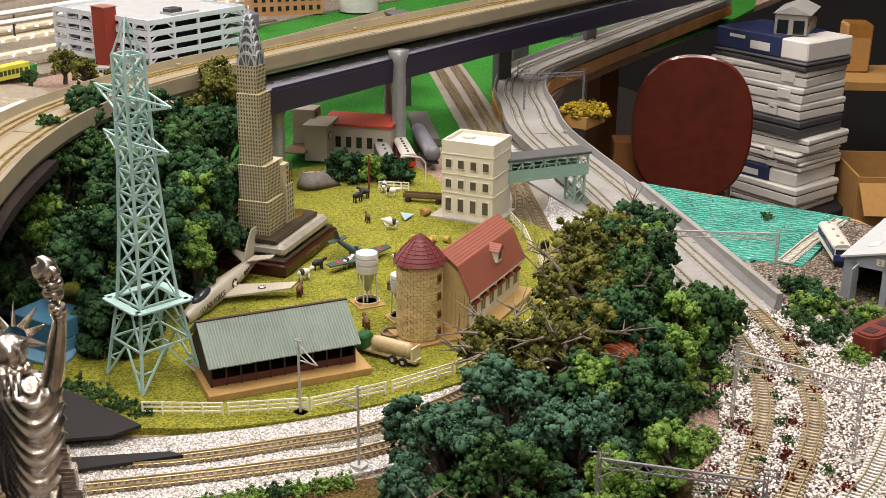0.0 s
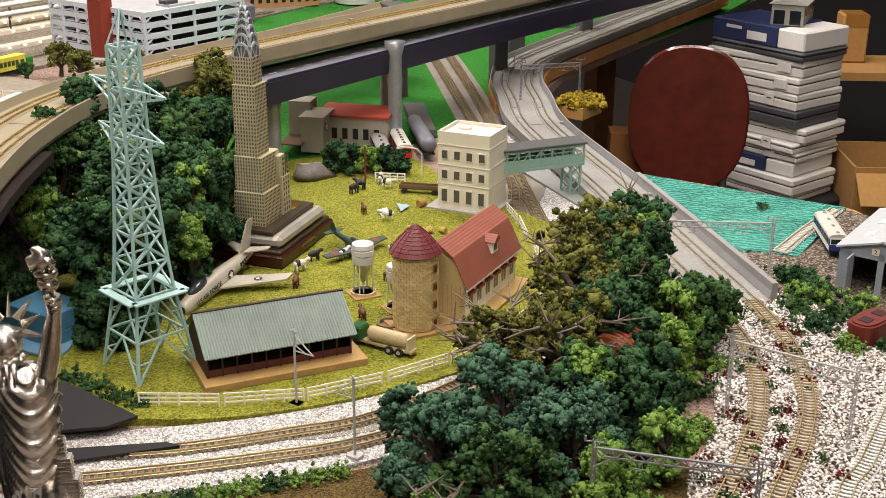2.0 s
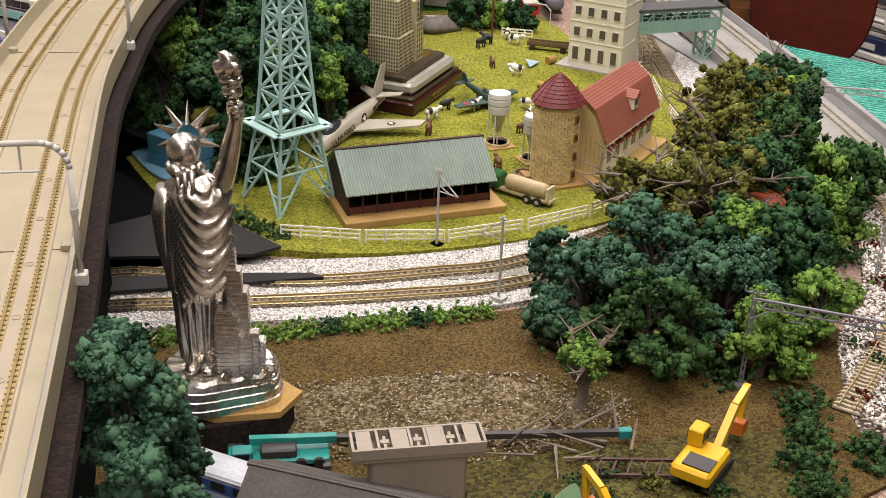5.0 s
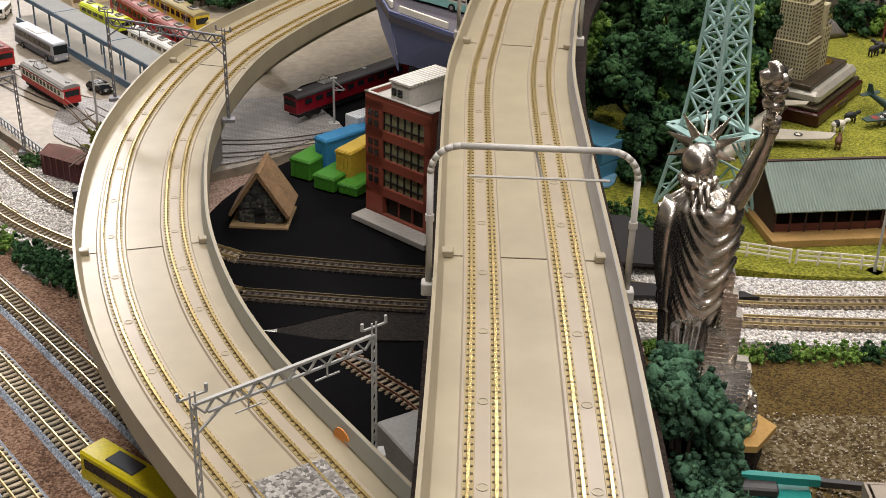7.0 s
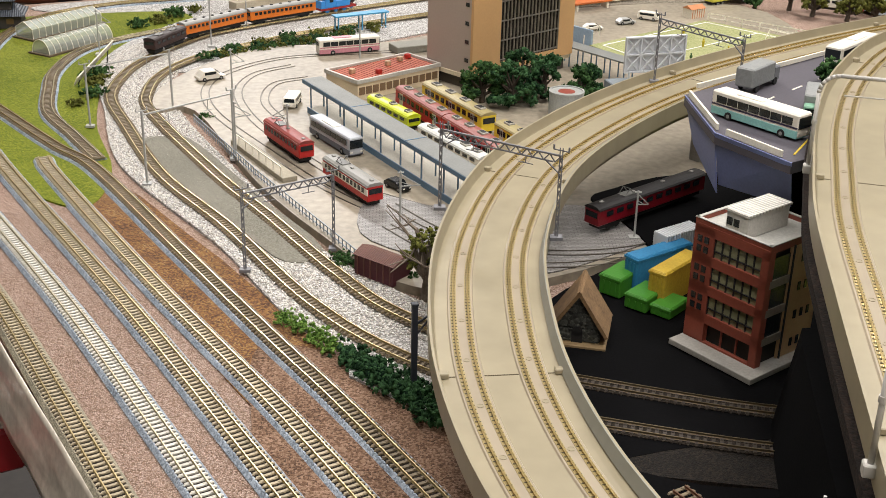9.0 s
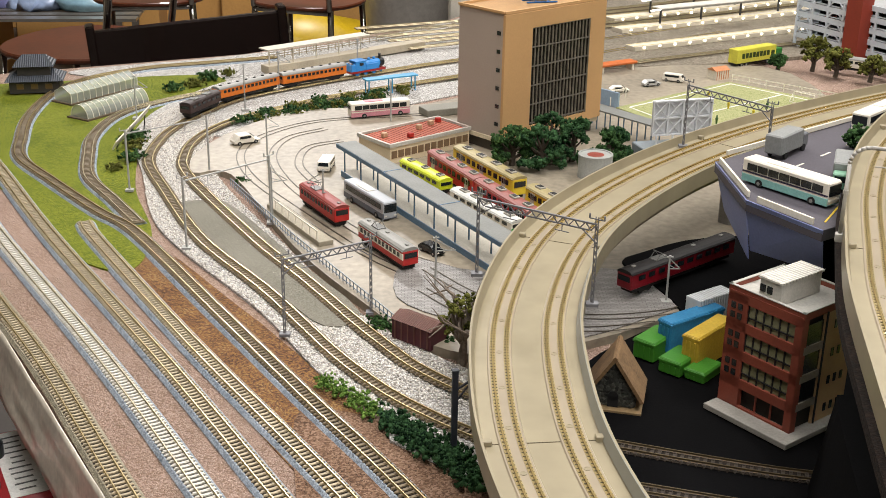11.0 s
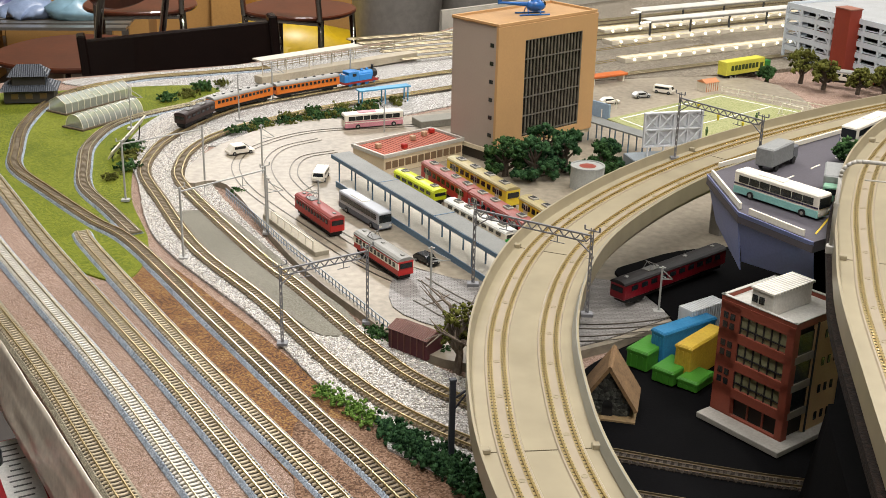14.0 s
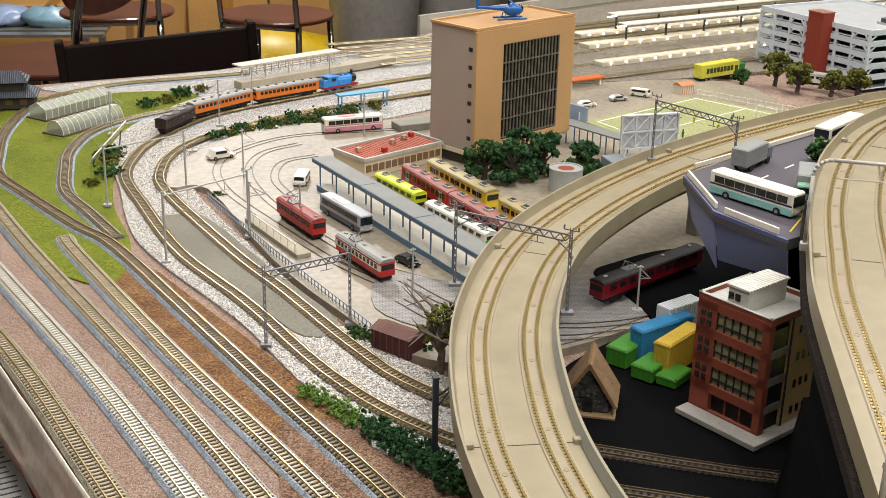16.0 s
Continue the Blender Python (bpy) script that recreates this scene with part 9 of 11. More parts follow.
# ---- red brick-faced office under the viaduct ----
def red_office():
    t = thing("red_office", "four-storey red-brown office with cream side wall", "building", pose(0.3120, 0.8465, 0.009, 0, 0, -53.7))
    L, W, n, fh = 0.066, 0.062, 4, 0.0225
    H = n * fh
    red, cream = paint("red_brown_tile", "84402f", 0.6, var=0.1, scale=50), paint("cream_side_wall", "c9a77a", 0.65, var=0.08)
    glz = paint("warm_grey_glass", "8c8a6a", 0.15, var=0.2, scale=40)
    part("plinth", Shape().box(0.004, -0.007, -0.004, L + 0.010, W + 0.016, 0.0045), paint("grey_paved_plinth", "9a968e", 0.75), t, bevel=0.0004)
    part("core", Shape().box(0, 0.002, 0, L - 0.006, W - 0.006, H), paint("dark_office_inside", "2b2622", 0.8), t)
    part("back_wall", Shape().box(0, W / 2 - 0.001, 0, L, 0.002, H), cream, t)
    y = -W / 2
    # front: ground floor recessed, three floors with wide windows
    part("pier_wall", Shape().box(-L / 2 + 0.009, y + 0.001, 0, 0.018, 0.003, H), red, t)
    part("pier_wall", Shape().box(L / 2 - 0.003, y + 0.001, 0, 0.006, 0.003, H), red, t)
    for k in range(n + 1):
        z = k * fh
        part("spandrel", Shape().box(0, y + 0.001, z - (0.006 if k else 0), L, 0.003, 0.0075 if k else 0.002), red, t)
    for k in range(1, n):
        z = k * fh
        part("window_glass", Shape().box(0.006, y + 0.0022, z, 0.042, 0.0008, fh - 0.004), glz, t)
        for i in range(7):
            part("mullion", Shape().box(-0.0150 + i * 0.0070, y + 0.0012, z, 0.0008, 0.0012, fh - 0.004), UNDER, t)
        part("transom", Shape().box(0.006, y + 0.0012, z + 0.006, 0.042, 0.0012, 0.0008), UNDER, t)
        for i in range(2):
            for j in range(2):
                part("small_window", Shape().box(-L / 2 + 0.0055 + i * 0.0062, y - 0.0007, z + 0.003 + j * 0.0075, 0.0040, 0.0008, 0.0048), PANE, t)
    part("entrance_glass", Shape().box(0.006, y + 0.006, 0, 0.042, 0.0008, 0.016), PANE, t)
    for i in range(4):
        part("entrance_post", Shape().box(-0.015 + i * 0.014, y + 0.003, 0, 0.0012, 0.0012, 0.017), red, t)
    for cx, sx in ((L / 2, 1),):
        part("side_wall", Shape().box(L / 2 - 0.001, W * 0.20, 0, 0.002, W * 0.60, H), cream, t)
        part("side_red", Shape().box(L / 2 - 0.001, y + 0.003, 0, 0.0025, 0.006, H), red, t)
        for k in range(1, n):
            part("corner_glass", Shape().box(L / 2 - 0.0012, -W * 0.26, k * fh, 0.0008, 0.020, fh - 0.006), PANE, t)
            part("corner_band", Shape().box(L / 2 - 0.0008, -W * 0.26, k * fh - 0.006, 0.0022, 0.022, 0.006), red if k > 9 else paint("grey_band", "8c8478", 0.6), t)
        for k in range(n):
            for yy in (W * 0.12, W * 0.24, W * 0.36):
                part("slit_window", Shape().box(L / 2 + 0.0002, yy, k * fh + 0.007, 0.0008, 0.003, 0.0065), PANE, t)
        part("drainpipe", Shape().box(L / 2 + 0.0006, -W * 0.07, 0, 0.001, 0.0012, H), UNDER, t)
    part("other_side", Shape().box(-L / 2 + 0.001, 0, 0, 0.002, W, H), red, t)
    part("roof", Shape().box(0, 0, H, L, W, 0.0012), paint("pale_grey_roof", "b0aea6", 0.7), t)
    for cx, cy, sx, sy in ((0, -W / 2 + 0.0008, L + 0.001, 0.0018), (0, W / 2 - 0.0008, L + 0.001, 0.0018), (-L / 2 + 0.0008, 0, 0.0018, W), (L / 2 - 0.0008, 0, 0.0018, W)):
        part("parapet", Shape().box(cx, cy, H - 0.001, sx, sy, 0.0058), red, t)
        part("coping", Shape().box(cx, cy, H + 0.0048, sx + 0.0008, sy + 0.0008, 0.0006), paint("pale_grey_roof", "b0aea6", 0.7), t)
    white = paint("white_penthouse", "cfccc2", 0.6)
    part("penthouse", Shape().box(0.0005, -0.006, H + 0.0012, 0.019, 0.046, 0.0165), white, t, bevel=0.0005)
    part("penthouse_roof", Shape().box(0.0005, -0.006, H + 0.0177, 0.021, 0.048, 0.0016), ribbed("white_ribbed_roof", "cfccc2", 0.0035, 1), t)
    for x in (-0.0055, 0.0005):
        part("penthouse_window", Shape().box(x, -0.0293, H + 0.008, 0.0045, 0.0008, 0.0055), PANE, t)
    return t


red_office()
COBBLE = grit("dark_cobble_wall", ["1c1c1a", "3c3d38", "5e5e56"], 0.003)
t = thing("straw_hut", "small cobbled hut with a steep bark-brown gable roof", "hut", pose(0.190, 0.862, 0.0045, 0, 0, -14))
part("wall", Shape().box(0, 0, 0, 0.034, 0.030, 0.013), COBBLE, t, bevel=0.002)
part("gable", Shape().slab([(-0.017, 0), (0.017, 0), (0, 0.026)], pose(0, -0.015, 0.013, 90, 0, 0), -0.030), COBBLE, t)
for sgn in (-1, 1):
    part("roof_slope", Shape().box(0, 0, -0.0012, 0.042, 0.040, 0.0026), paint("bark_brown_roof", "7d6242", 0.9, var=0.35, scale=60), t).matrix_basis = pose(sgn * 0.0105, 0.001, 0.0255, 0, sgn * 57, 0)
part("base_board", Shape().box(0, -0.002, -0.0005, 0.044, 0.040, 0.0015), paint("tan_hut_base", "8a7350", 0.85), t)
part("door", Shape().box(0, -0.0155, 0.001, 0.008, 0.001, 0.009).tube((0, -0.016, 0.010), (0, -0.015, 0.010), 0.004, n=14), paint("black_doorway", "0e0e0e", 0.8), t)
GREEN_BOX = paint("grass_green_box", "3d7a24", 0.45, var=0.1)


def storage_box(x, y, z, sx, sy, sz, rz, material, label):
    t = thing("storage_box", label, "box", pose(x, y, z, 0, 0, rz), group="plastic boxes")
    part("body", Shape().box(0, 0, 0, sx, sy, sz), material, t, bevel=0.0009)
    part("lid_rim", Shape().box(0, 0, sz - 0.0035, sx + 0.0010, sy + 0.0010, 0.0022), material, t, bevel=0.0003)
    for i in range(-1, 2):
        part("rib", Shape().box(-sx / 2 - 0.0002, i * sy * 0.28, 0.001, 0.0008, 0.0012, sz - 0.006), material, t)
    return t


for x, y, sx, sy, sz, rz, c, lab in ((0.2340, 0.939, 0.034, 0.020, 0.0175, 48, GREEN_BOX, "plain green plastic box on the black ground"), (0.2490, 0.912, 0.030, 0.020, 0.0130, 48, GREEN_BOX, "plain green plastic box on the black ground"), (0.2660, 0.900, 0.028, 0.018, 0.0095, 48, GREEN_BOX, "low green plastic box beside the red office"),
                                     (0.2740, 0.9270, 0.054, 0.0150, 0.0310, 47, paint("mustard_box", "b79a34", 0.45), "long mustard yellow box beside the red office"), (0.2660, 0.9530, 0.062, 0.0150, 0.0310, 34, paint("sky_blue_box", "2f78a4", 0.45), "long sky blue box behind the yellow one")):
    storage_box(x, y, 0.0048, sx, sy, sz, rz, c, lab)
single("white_crate", Shape().box(0, 0, 0, 0.042, 0.016, 0.030), ribbed("white_ribbed_crate", "c6cacc", 0.003, 0, dark=0.8), "ribbed white plastic crate behind the blue box", "crate", pose(0.2870, 0.9810, 0.0108, 0, 0, 34), bevel=0.0006)

# hedge between the far curve and the street
for i in range(22):
    rng = random.Random(1300 + i)
    u = i / 21
    x, y = -0.200 + 0.185 * u + rng.uniform(-0.006, 0.006), 1.625 + 0.130 * u + rng.uniform(-0.012, 0.012)
    bush(x, y, rng.uniform(0.009, 0.014), (FOAM_MIX, FOAM_DARK, FOAM_OLIVE)[i % 3], "dark green bush of the hedge by the street", 1320 + i, z=0.006, n=10, group="hedge bushes")

# ---- white block, footbridge and back station ----
def white_block():
    t = thing("white_block", "plain white four-storey block with small windows", "building", pose(0.9615, 1.0685, 0.006, 0, 0, -51.5))
    L, W, H = 0.062, 0.053, 0.086
    white = paint("bone_white_plastic", "d6d0bd", 0.55, var=0.05, scale=30)
    part("plinth", Shape().box(-0.003, 0, -0.001, L + 0.018, W + 0.012, 0.003), paint("grey_plinth", "a8a49a", 0.7), t)
    part("wall", Shape().box(0, 0, 0, L, W, H), white, t, bevel=0.0004)
    part("roof", Shape().box(0, 0, H - 0.0002, L - 0.004, W - 0.004, 0.0008), white, t)
    for cx, cy, sx, sy in ((0, -W / 2 + 0.001, L + 0.001, 0.0022), (0, W / 2 - 0.001, L + 0.001, 0.0022), (-L / 2 + 0.001, 0, 0.0022, W), (L / 2 - 0.001, 0, 0.0022, W)):
        part("parapet", Shape().box(cx, cy, H - 0.001, sx, sy, 0.0055), white, t)
    for k, z in enumerate((0.010, 0.037, 0.060)):
        hh = 0.014 if k == 0 else 0.009
        part("string_course", Shape().box(0, 0, z + hh + 0.006, L + 0.0012, W + 0.0012, 0.0010), white, t)
        for i in range(4):
            x = -L * 0.36 + i * L * 0.24
            part("window_surround", Shape().box(x, -W / 2 - 0.0002, z - 0.0012, 0.0088, 0.0012, hh + 0.0024), white, t)
            part("pane", Shape().box(x, -W / 2 - 0.0007, z, 0.0066, 0.0008, hh), paint("grey_brown_pane", "57524a", 0.25), t)
            if i < 3:
                part("pane", Shape().box(-L / 2 - 0.0003, -W * 0.3 + i * W * 0.3, z, 0.0008, 0.0060, hh), paint("grey_brown_pane", "57524a", 0.25), t)
    part("roof_hatch", Shape().box(-0.012, 0.006, H + 0.0006, 0.014, 0.009, 0.003), white, t, bevel=0.0004)
    return t


white_block()


def footbridge():
    t = thing("footbridge", "pale turquoise station footbridge with a dark roof", "footbridge")
    tq, dk = paint("pale_turquoise_bridge", "86a898", 0.5, var=0.08), paint("dark_grey_bridge_roof", "4b4c4a", 0.7)
    a, b = Vector((0.987, 1.070, 0)), Vector((1.100, 1.061, 0))
    m, L = between(a, b, 0)
    c = pose(*((a + b) / 2)[:2], 0, 0, 0, math.degrees(math.atan2(b.y - a.y, b.x - a.x)))
    t.matrix_world = c
    part("floor", Shape().box(0, 0, 0.041, L, 0.024, 0.003), tq, t)
    part("roof", Shape().box(0, 0, 0.066, L + 0.006, 0.030, 0.003), dk, t, bevel=0.0006)
    for sgn in (-1, 1):
        y = sgn * 0.012
        part("side_panel", Shape().box(0, y, 0.044, L, 0.001, 0.011), tq, t)
        part("top_chord", Shape().box(0, y, 0.0635, L, 0.002, 0.0026), tq, t)
        part("bottom_chord", Shape().box(0, y, 0.041, L, 0.0024, 0.003), tq, t)
        n = 8
        for i in range(n + 1):
            part("post", Shape().box(-L / 2 + i * L / n, y, 0.041, 0.0016, 0.0018, 0.025), tq, t)
        for i in range(n):
            x0, x1 = -L / 2 + i * L / n, -L / 2 + (i + 1) * L / n
            part("diagonal", Shape().bar((x0 if i < n / 2 else x1, y, 0.044), (x1 if i < n / 2 else x0, y, 0.064), 0.0013), tq, t)
            part("window_bar", Shape().box((x0 + x1) / 2, y, 0.0585, L / n, 0.0008, 0.0008), tq, t)
    for x in (L * 0.36, L * 0.47):
        for y in (-0.011, 0.011):
            part("tower_leg", Shape().bar((x, y, 0.004), (x, y, 0.042), 0.0024), tq, t)
    for y in (-0.011, 0.011):
        for k in range(3):
            z0, z1 = 0.004 + k * 0.0125, 0.004 + (k + 1) * 0.0125
            part("tower_brace", Shape().bar((L * 0.36, y, z0), (L * 0.47, y, z1), 0.0014).bar((L * 0.47, y, z0), (L * 0.36, y, z1), 0.0014), tq, t)
    part("platform", Shape().box(L * 0.40, 0.03, 0, 0.028, 0.16, 0.006), paint("grey_island_platform", "8a8a86", 0.75), t)
    return t


footbridge()


def back_station():
    t = thing("back_station", "grey stucco station with a red roof and clock", "building", pose(0.935, 1.370, 0.006, 0, 0, -38) @ Matrix.Scale(1.02, 4))
    wall, red = paint("beige_grey_stucco", "9d9484", 0.75, var=0.1), paint("brick_red_roof_sheet", "a3402c", 0.6, var=0.08)
    part("hall", Shape().box(0.012, 0.012, 0, 0.095, 0.062, 0.040), wall, t)
    part("hall_roof", Shape().box(0.012, 0.012, 0.040, 0.098, 0.066, 0.003), red, t)
    part("front_wing", Shape().box(-0.032, -0.026, 0, 0.030, 0.050, 0.044), wall, t, bevel=0.0004)
    part("tower", Shape().box(-0.058, -0.002, 0, 0.030, 0.030, 0.058), wall, t, bevel=0.0004)
    part("parapet", Shape().box(-0.032, -0.026, 0.044, 0.033, 0.053, 0.003), wall, t)
    part("clock", Shape().slab([(0.0055 * math.cos(a), 0.0055 * math.sin(a)) for a in circle_row(20)], pose(-0.0165, -0.040, 0.032, 90, 0, 90), 0.001), paint("dark_clock_rim", "3c3a36", 0.5), t)
    part("clock_face", Shape().slab([(0.0042 * math.cos(a), 0.0042 * math.sin(a)) for a in circle_row(20)], pose(-0.0160, -0.040, 0.032, 90, 0, 90), 0.001), paint("clock_white", "c9c4b4", 0.5), t)
    for i in range(5):
        part("tall_window", Shape().box(-0.0475, -0.044 + i * 0.008, 0.014, 0.001, 0.004, 0.022), PANE, t)
    part("canopy", Shape().box(-0.058, -0.03, 0.012, 0.030, 0.07, 0.0015), paint("brown_canopy", "6a5038", 0.7), t)
    part("tower_window", Shape().box(-0.043, -0.004, 0.044, 0.001, 0.006, 0.008), PANE, t)
    for i in range(6):
        part("side_window", Shape().box(-0.025 + i * 0.014, -0.0195, 0.012, 0.007, 0.001, 0.014), PANE, t)
    return t


back_station()
single("goods_platform", Shape().box(0, 0, 0, 0.16, 0.03, 0.010), paint("dark_grey_goods_platform", "5a5854", 0.8), "dark goods platform beside the red train", "platform", pose(1.075, 1.435, 0.004, 0, 0, 70))
railcar(pose(0.985, 1.315, 0.0065, 0, 0, 73), 0.13, 0.0178, 0.0145, RED, paint("pale_ribbed_train_roof", "bdb9ae", 0.5), "red passenger train car with pale roof units", nwin=10, vents=10, group="parked trains", lift=0.006)
railcar(pose(0.957, 1.315, 0.0065, 0, 0, 73), 0.11, 0.0178, 0.0135, paint("grey_rail_car", "6d6a66", 0.5), ROOF_GREY, "grey passenger train car at the back station", nwin=10, vents=6, group="parked trains", lift=0.006)
t = thing("tank_wagon", "long grey tank wagon beside the red train", "wagon", pose(1.022, 1.320, 0.0065, 0, 0, 73))
part("barrel", Shape().lathe([(0.004, -0.066), (0.0095, -0.063), (0.0105, -0.058), (0.0105, 0.058), (0.0095, 0.063), (0.004, 0.066)], 20), paint("mid_grey_tank", "6f7076", 0.45), t, smooth=True).matrix_basis = pose(0, 0, 0.016, 0, 90, 0)
part("chassis", Shape().box(0, 0, 0.0035, 0.13, 0.014, 0.003), UNDER, t)
# concrete retaining wall along the curve and the sand heap
single("retaining_wall", Shape().sweep(spline([(1.045, 0.715, 0), (1.085, 0.860, 0), (1.140, 1.063, 0)], 0.02), [(-0.0445, -0.03), (-0.0445, 0.020), (-0.0385, 0.020), (-0.0385, -0.03)]), paint("grey_concrete_wall", "8f8d88", 0.7, var=0.15), "grey concrete retaining wall beside the grey tracks", "wall", kind="structure")
t = thing("sand_tray", "cardboard tray heaped with yellow scenic moss", "tray", pose(1.317, 1.386, 0.0, 0, 0, 28) @ Matrix.Scale(0.8, 4))
part("tray", Shape().box(0, 0, 0, 0.075, 0.055, 0.022), paint("tan_cardboard", "b58a4c", 0.8, var=0.12), t)
rg = random.Random(77)
heap = new("moss_heap", clump_mesh("moss_heap", [(rg.gauss(0, 0.018), rg.gauss(0, 0.012), 0.022 + rg.uniform(0, 0.008), rg.uniform(0.006, 0.012)) for _ in range(150)], foam("yellow_moss", "6a5a1c", "a08a2e", "c0aa4c"), rg))
heap.parent = t


# ---- souvenir statue with a raised torch ----
def statue():
    metal = paint("antique_silver_cast", "d6cfc4", 0.27, 0.95, var=0.3, scale=60, fine=260, bump=0.05)
    bm = bmesh.new()

    def grid(rows, smooth=True):
        rings = [[bm.verts.new(p) for p in row] for row in rows]
        n = len(rings[0])
        for p, q in zip(rings, rings[1:]):
            for i in range(n):
                bm.faces.new((p[i], p[(i + 1) % n], q[(i + 1) % n], q[i])).smooth = smooth
        bm.faces.new(rings[0][::-1]), bm.faces.new(rings[-1])

    def limb(knots, n=18):
        pts = [Vector(k[0]) for k in knots]
        rows = []
        for i, (p, r) in enumerate(knots):
            d = (pts[min(i + 1, len(pts) - 1)] - pts[max(i - 1, 0)]).normalized()
            a = d.cross(Vector((0, 1, 0.01))).normalized()
            b = d.cross(a)
            rows.append([pts[i] + (a * math.cos(u) + b * math.sin(u)) * r for u in circle_row(n)])
        grid(rows)

    def wedge(centre, size, turn=(0, 0, 0)):
        bmesh.ops.create_cube(bm, size=1, matrix=pose(*centre, *turn) @ Matrix.Diagonal((*size, 1)))

    # block base with a rough rim
    foot = [(-0.036, 0.004), (-0.030, -0.018), (-0.012, -0.029), (0.012, -0.022), (0.034, -0.012), (0.038, 0.006), (0.022, 0.026), (-0.014, 0.028)]
    out = ring(foot, 7)
    rows = []
    for z, k in ((-0.001, 1.0), (0.004, 1.01), (0.0045, 0.985), (0.010, 0.99), (0.0105, 0.965), (0.016, 0.97), (0.0165, 0.945), (0.021, 0.94), (0.0235, 0.86), (0.024, 0.5)):
        rows.append([(x * k + 0.0006 * math.sin(9 * x / 0.01), y * k, z + (0.0008 * math.sin(5 * i) if z > 0.02 else 0)) for i, (x, y) in enumerate(out)])
    grid(rows, False)
    # robe: hanging folds below, swags across the back
    prof = [(0.0, 0.0118), (0.06, 0.0125), (0.15, 0.0138), (0.3, 0.0158), (0.45, 0.0176), (0.6, 0.0186), (0.75, 0.0194), (0.86, 0.0200), (0.92, 0.0190), (0.96, 0.0140), (1.0, 0.0070)]
    rows, n, m = [], 110, 110
    for j in range(m):
        u = j / (m - 1)
        r0 = float(np.interp(u, [p[0] for p in prof], [p[1] for p in prof]))
        z = 0.026 + 0.124 * u
        cx = -0.0110 + 0.0030 * min(u * 1.3, 1)
        row = []
        for a in circle_row(n):
            x, y = math.cos(a), math.sin(a) * 0.72
            hang = (abs(math.sin(6 * a + 1.6 * math.sin(u * 4))) ** 0.7 - 0.5) * 0.0034 + 0.0006 * math.sin(23 * a + 3 * u)
            w = z - 0.030 * (x - 0.20) ** 2 + 0.008 * x
            swag = 0.0030 * (1 - abs(math.sin(math.pi * w / 0.0098 + 0.5 * math.sin(3 * x))) ** 0.7 - 0.45) + 0.0005 * math.sin(math.pi * w / 0.0033 + 4 * x)
            k = min(max((u - 0.30 - 0.06 * x) / 0.10, 0), 1) * min(max((x + 0.75) / 0.3, 0), 1)
            edge = 0.0018 * (1 if u > 0.33 + 0.05 * math.sin(3 * a) and x > -0.6 else 0)
            r = r0 + hang * (1 - k) + (swag + edge) * k - 0.0016 * (1 - k) * (u < 0.4)
            row.append((cx + x * r, y * r, z))
        rows.append(row)
    grid(rows)
    # feet
    for x, y in ((-0.014, -0.012), (-0.004, -0.013)):
        bmesh.ops.create_uvsphere(bm, u_segments=14, v_segments=8, radius=0.0055, matrix=Matrix.Translation((x, y, 0.026)) @ Matrix.Diagonal((0.9, 1.3, 0.6, 1)))
    # hanging sleeve and tablet
    limb([((-0.024, -0.002, 0.142), 0.0060), ((-0.0275, -0.003, 0.125), 0.0064), ((-0.0265, -0.003, 0.105), 0.0058), ((-0.024, -0.003, 0.085), 0.0040), ((-0.022, -0.003, 0.068), 0.0020)])
    wedge((-0.026, 0.010, 0.118), (0.006, 0.016, 0.026), (10, -10, 15))
    # neck, head, hair
    limb([((-0.012, 0, 0.144), 0.0085), ((-0.0125, 0, 0.150), 0.0062), ((-0.013, 0, 0.157), 0.0060)])
    rows = []
    for j in range(15):
        t = math.pi * (0.02 + 0.96 * j / 14)
        rr = 0.0097 * math.sin(t)
        rows.append([(-0.0135 + rr * math.cos(a) * (1 + 0.02 * math.sin(12 * a)), rr * 1.08 * math.sin(a) * (1 + 0.02 * math.sin(9 * a + j)), 0.1635 - 0.0108 * math.cos(t)) for a in circle_row(26)])
    grid(rows)
    for k in range(11):
        a = math.radians(170 + k * 20)
        bmesh.ops.create_uvsphere(bm, u_segments=9, v_segments=6, radius=0.0030, matrix=Matrix.Translation((-0.0130 + 0.0085 * math.cos(a), 0.0078 * math.sin(a), 0.1535 + 0.0012 * (k % 2))))
    bmesh.ops.create_uvsphere(bm, u_segments=10, v_segments=7, radius=0.0046, matrix=Matrix.Translation((-0.0165, -0.0085, 0.1545)))
    for k in range(3):
        limb([((-0.016 + k * 0.004, -0.0095, 0.1545), 0.0016), ((-0.015 + k * 0.004, -0.0125, 0.1475), 0.0014), ((-0.0155 + k * 0.004, -0.0138, 0.1425), 0.0007)], 8)
    # diadem and rays
    limb([((-0.0125, 0.0035, 0.1665), 0.0080), ((-0.0120, 0.0045, 0.1705), 0.0078)], 24)
    for k in range(7):
        a = math.radians(-24 + k * 38)
        d = Vector((math.cos(a), 0.45, math.sin(a))).normalized()
        mm = Matrix.Translation(Vector((-0.0120, 0.005, 0.1690)) + d * 0.0150) @ d.to_track_quat("Z", "X").to_matrix().to_4x4()
        bmesh.ops.create_cone(bm, cap_ends=True, segments=6, radius1=0.0036, radius2=0.0004, depth=0.0150, matrix=mm @ Matrix.Diagonal((1, 0.38, 1, 1)))
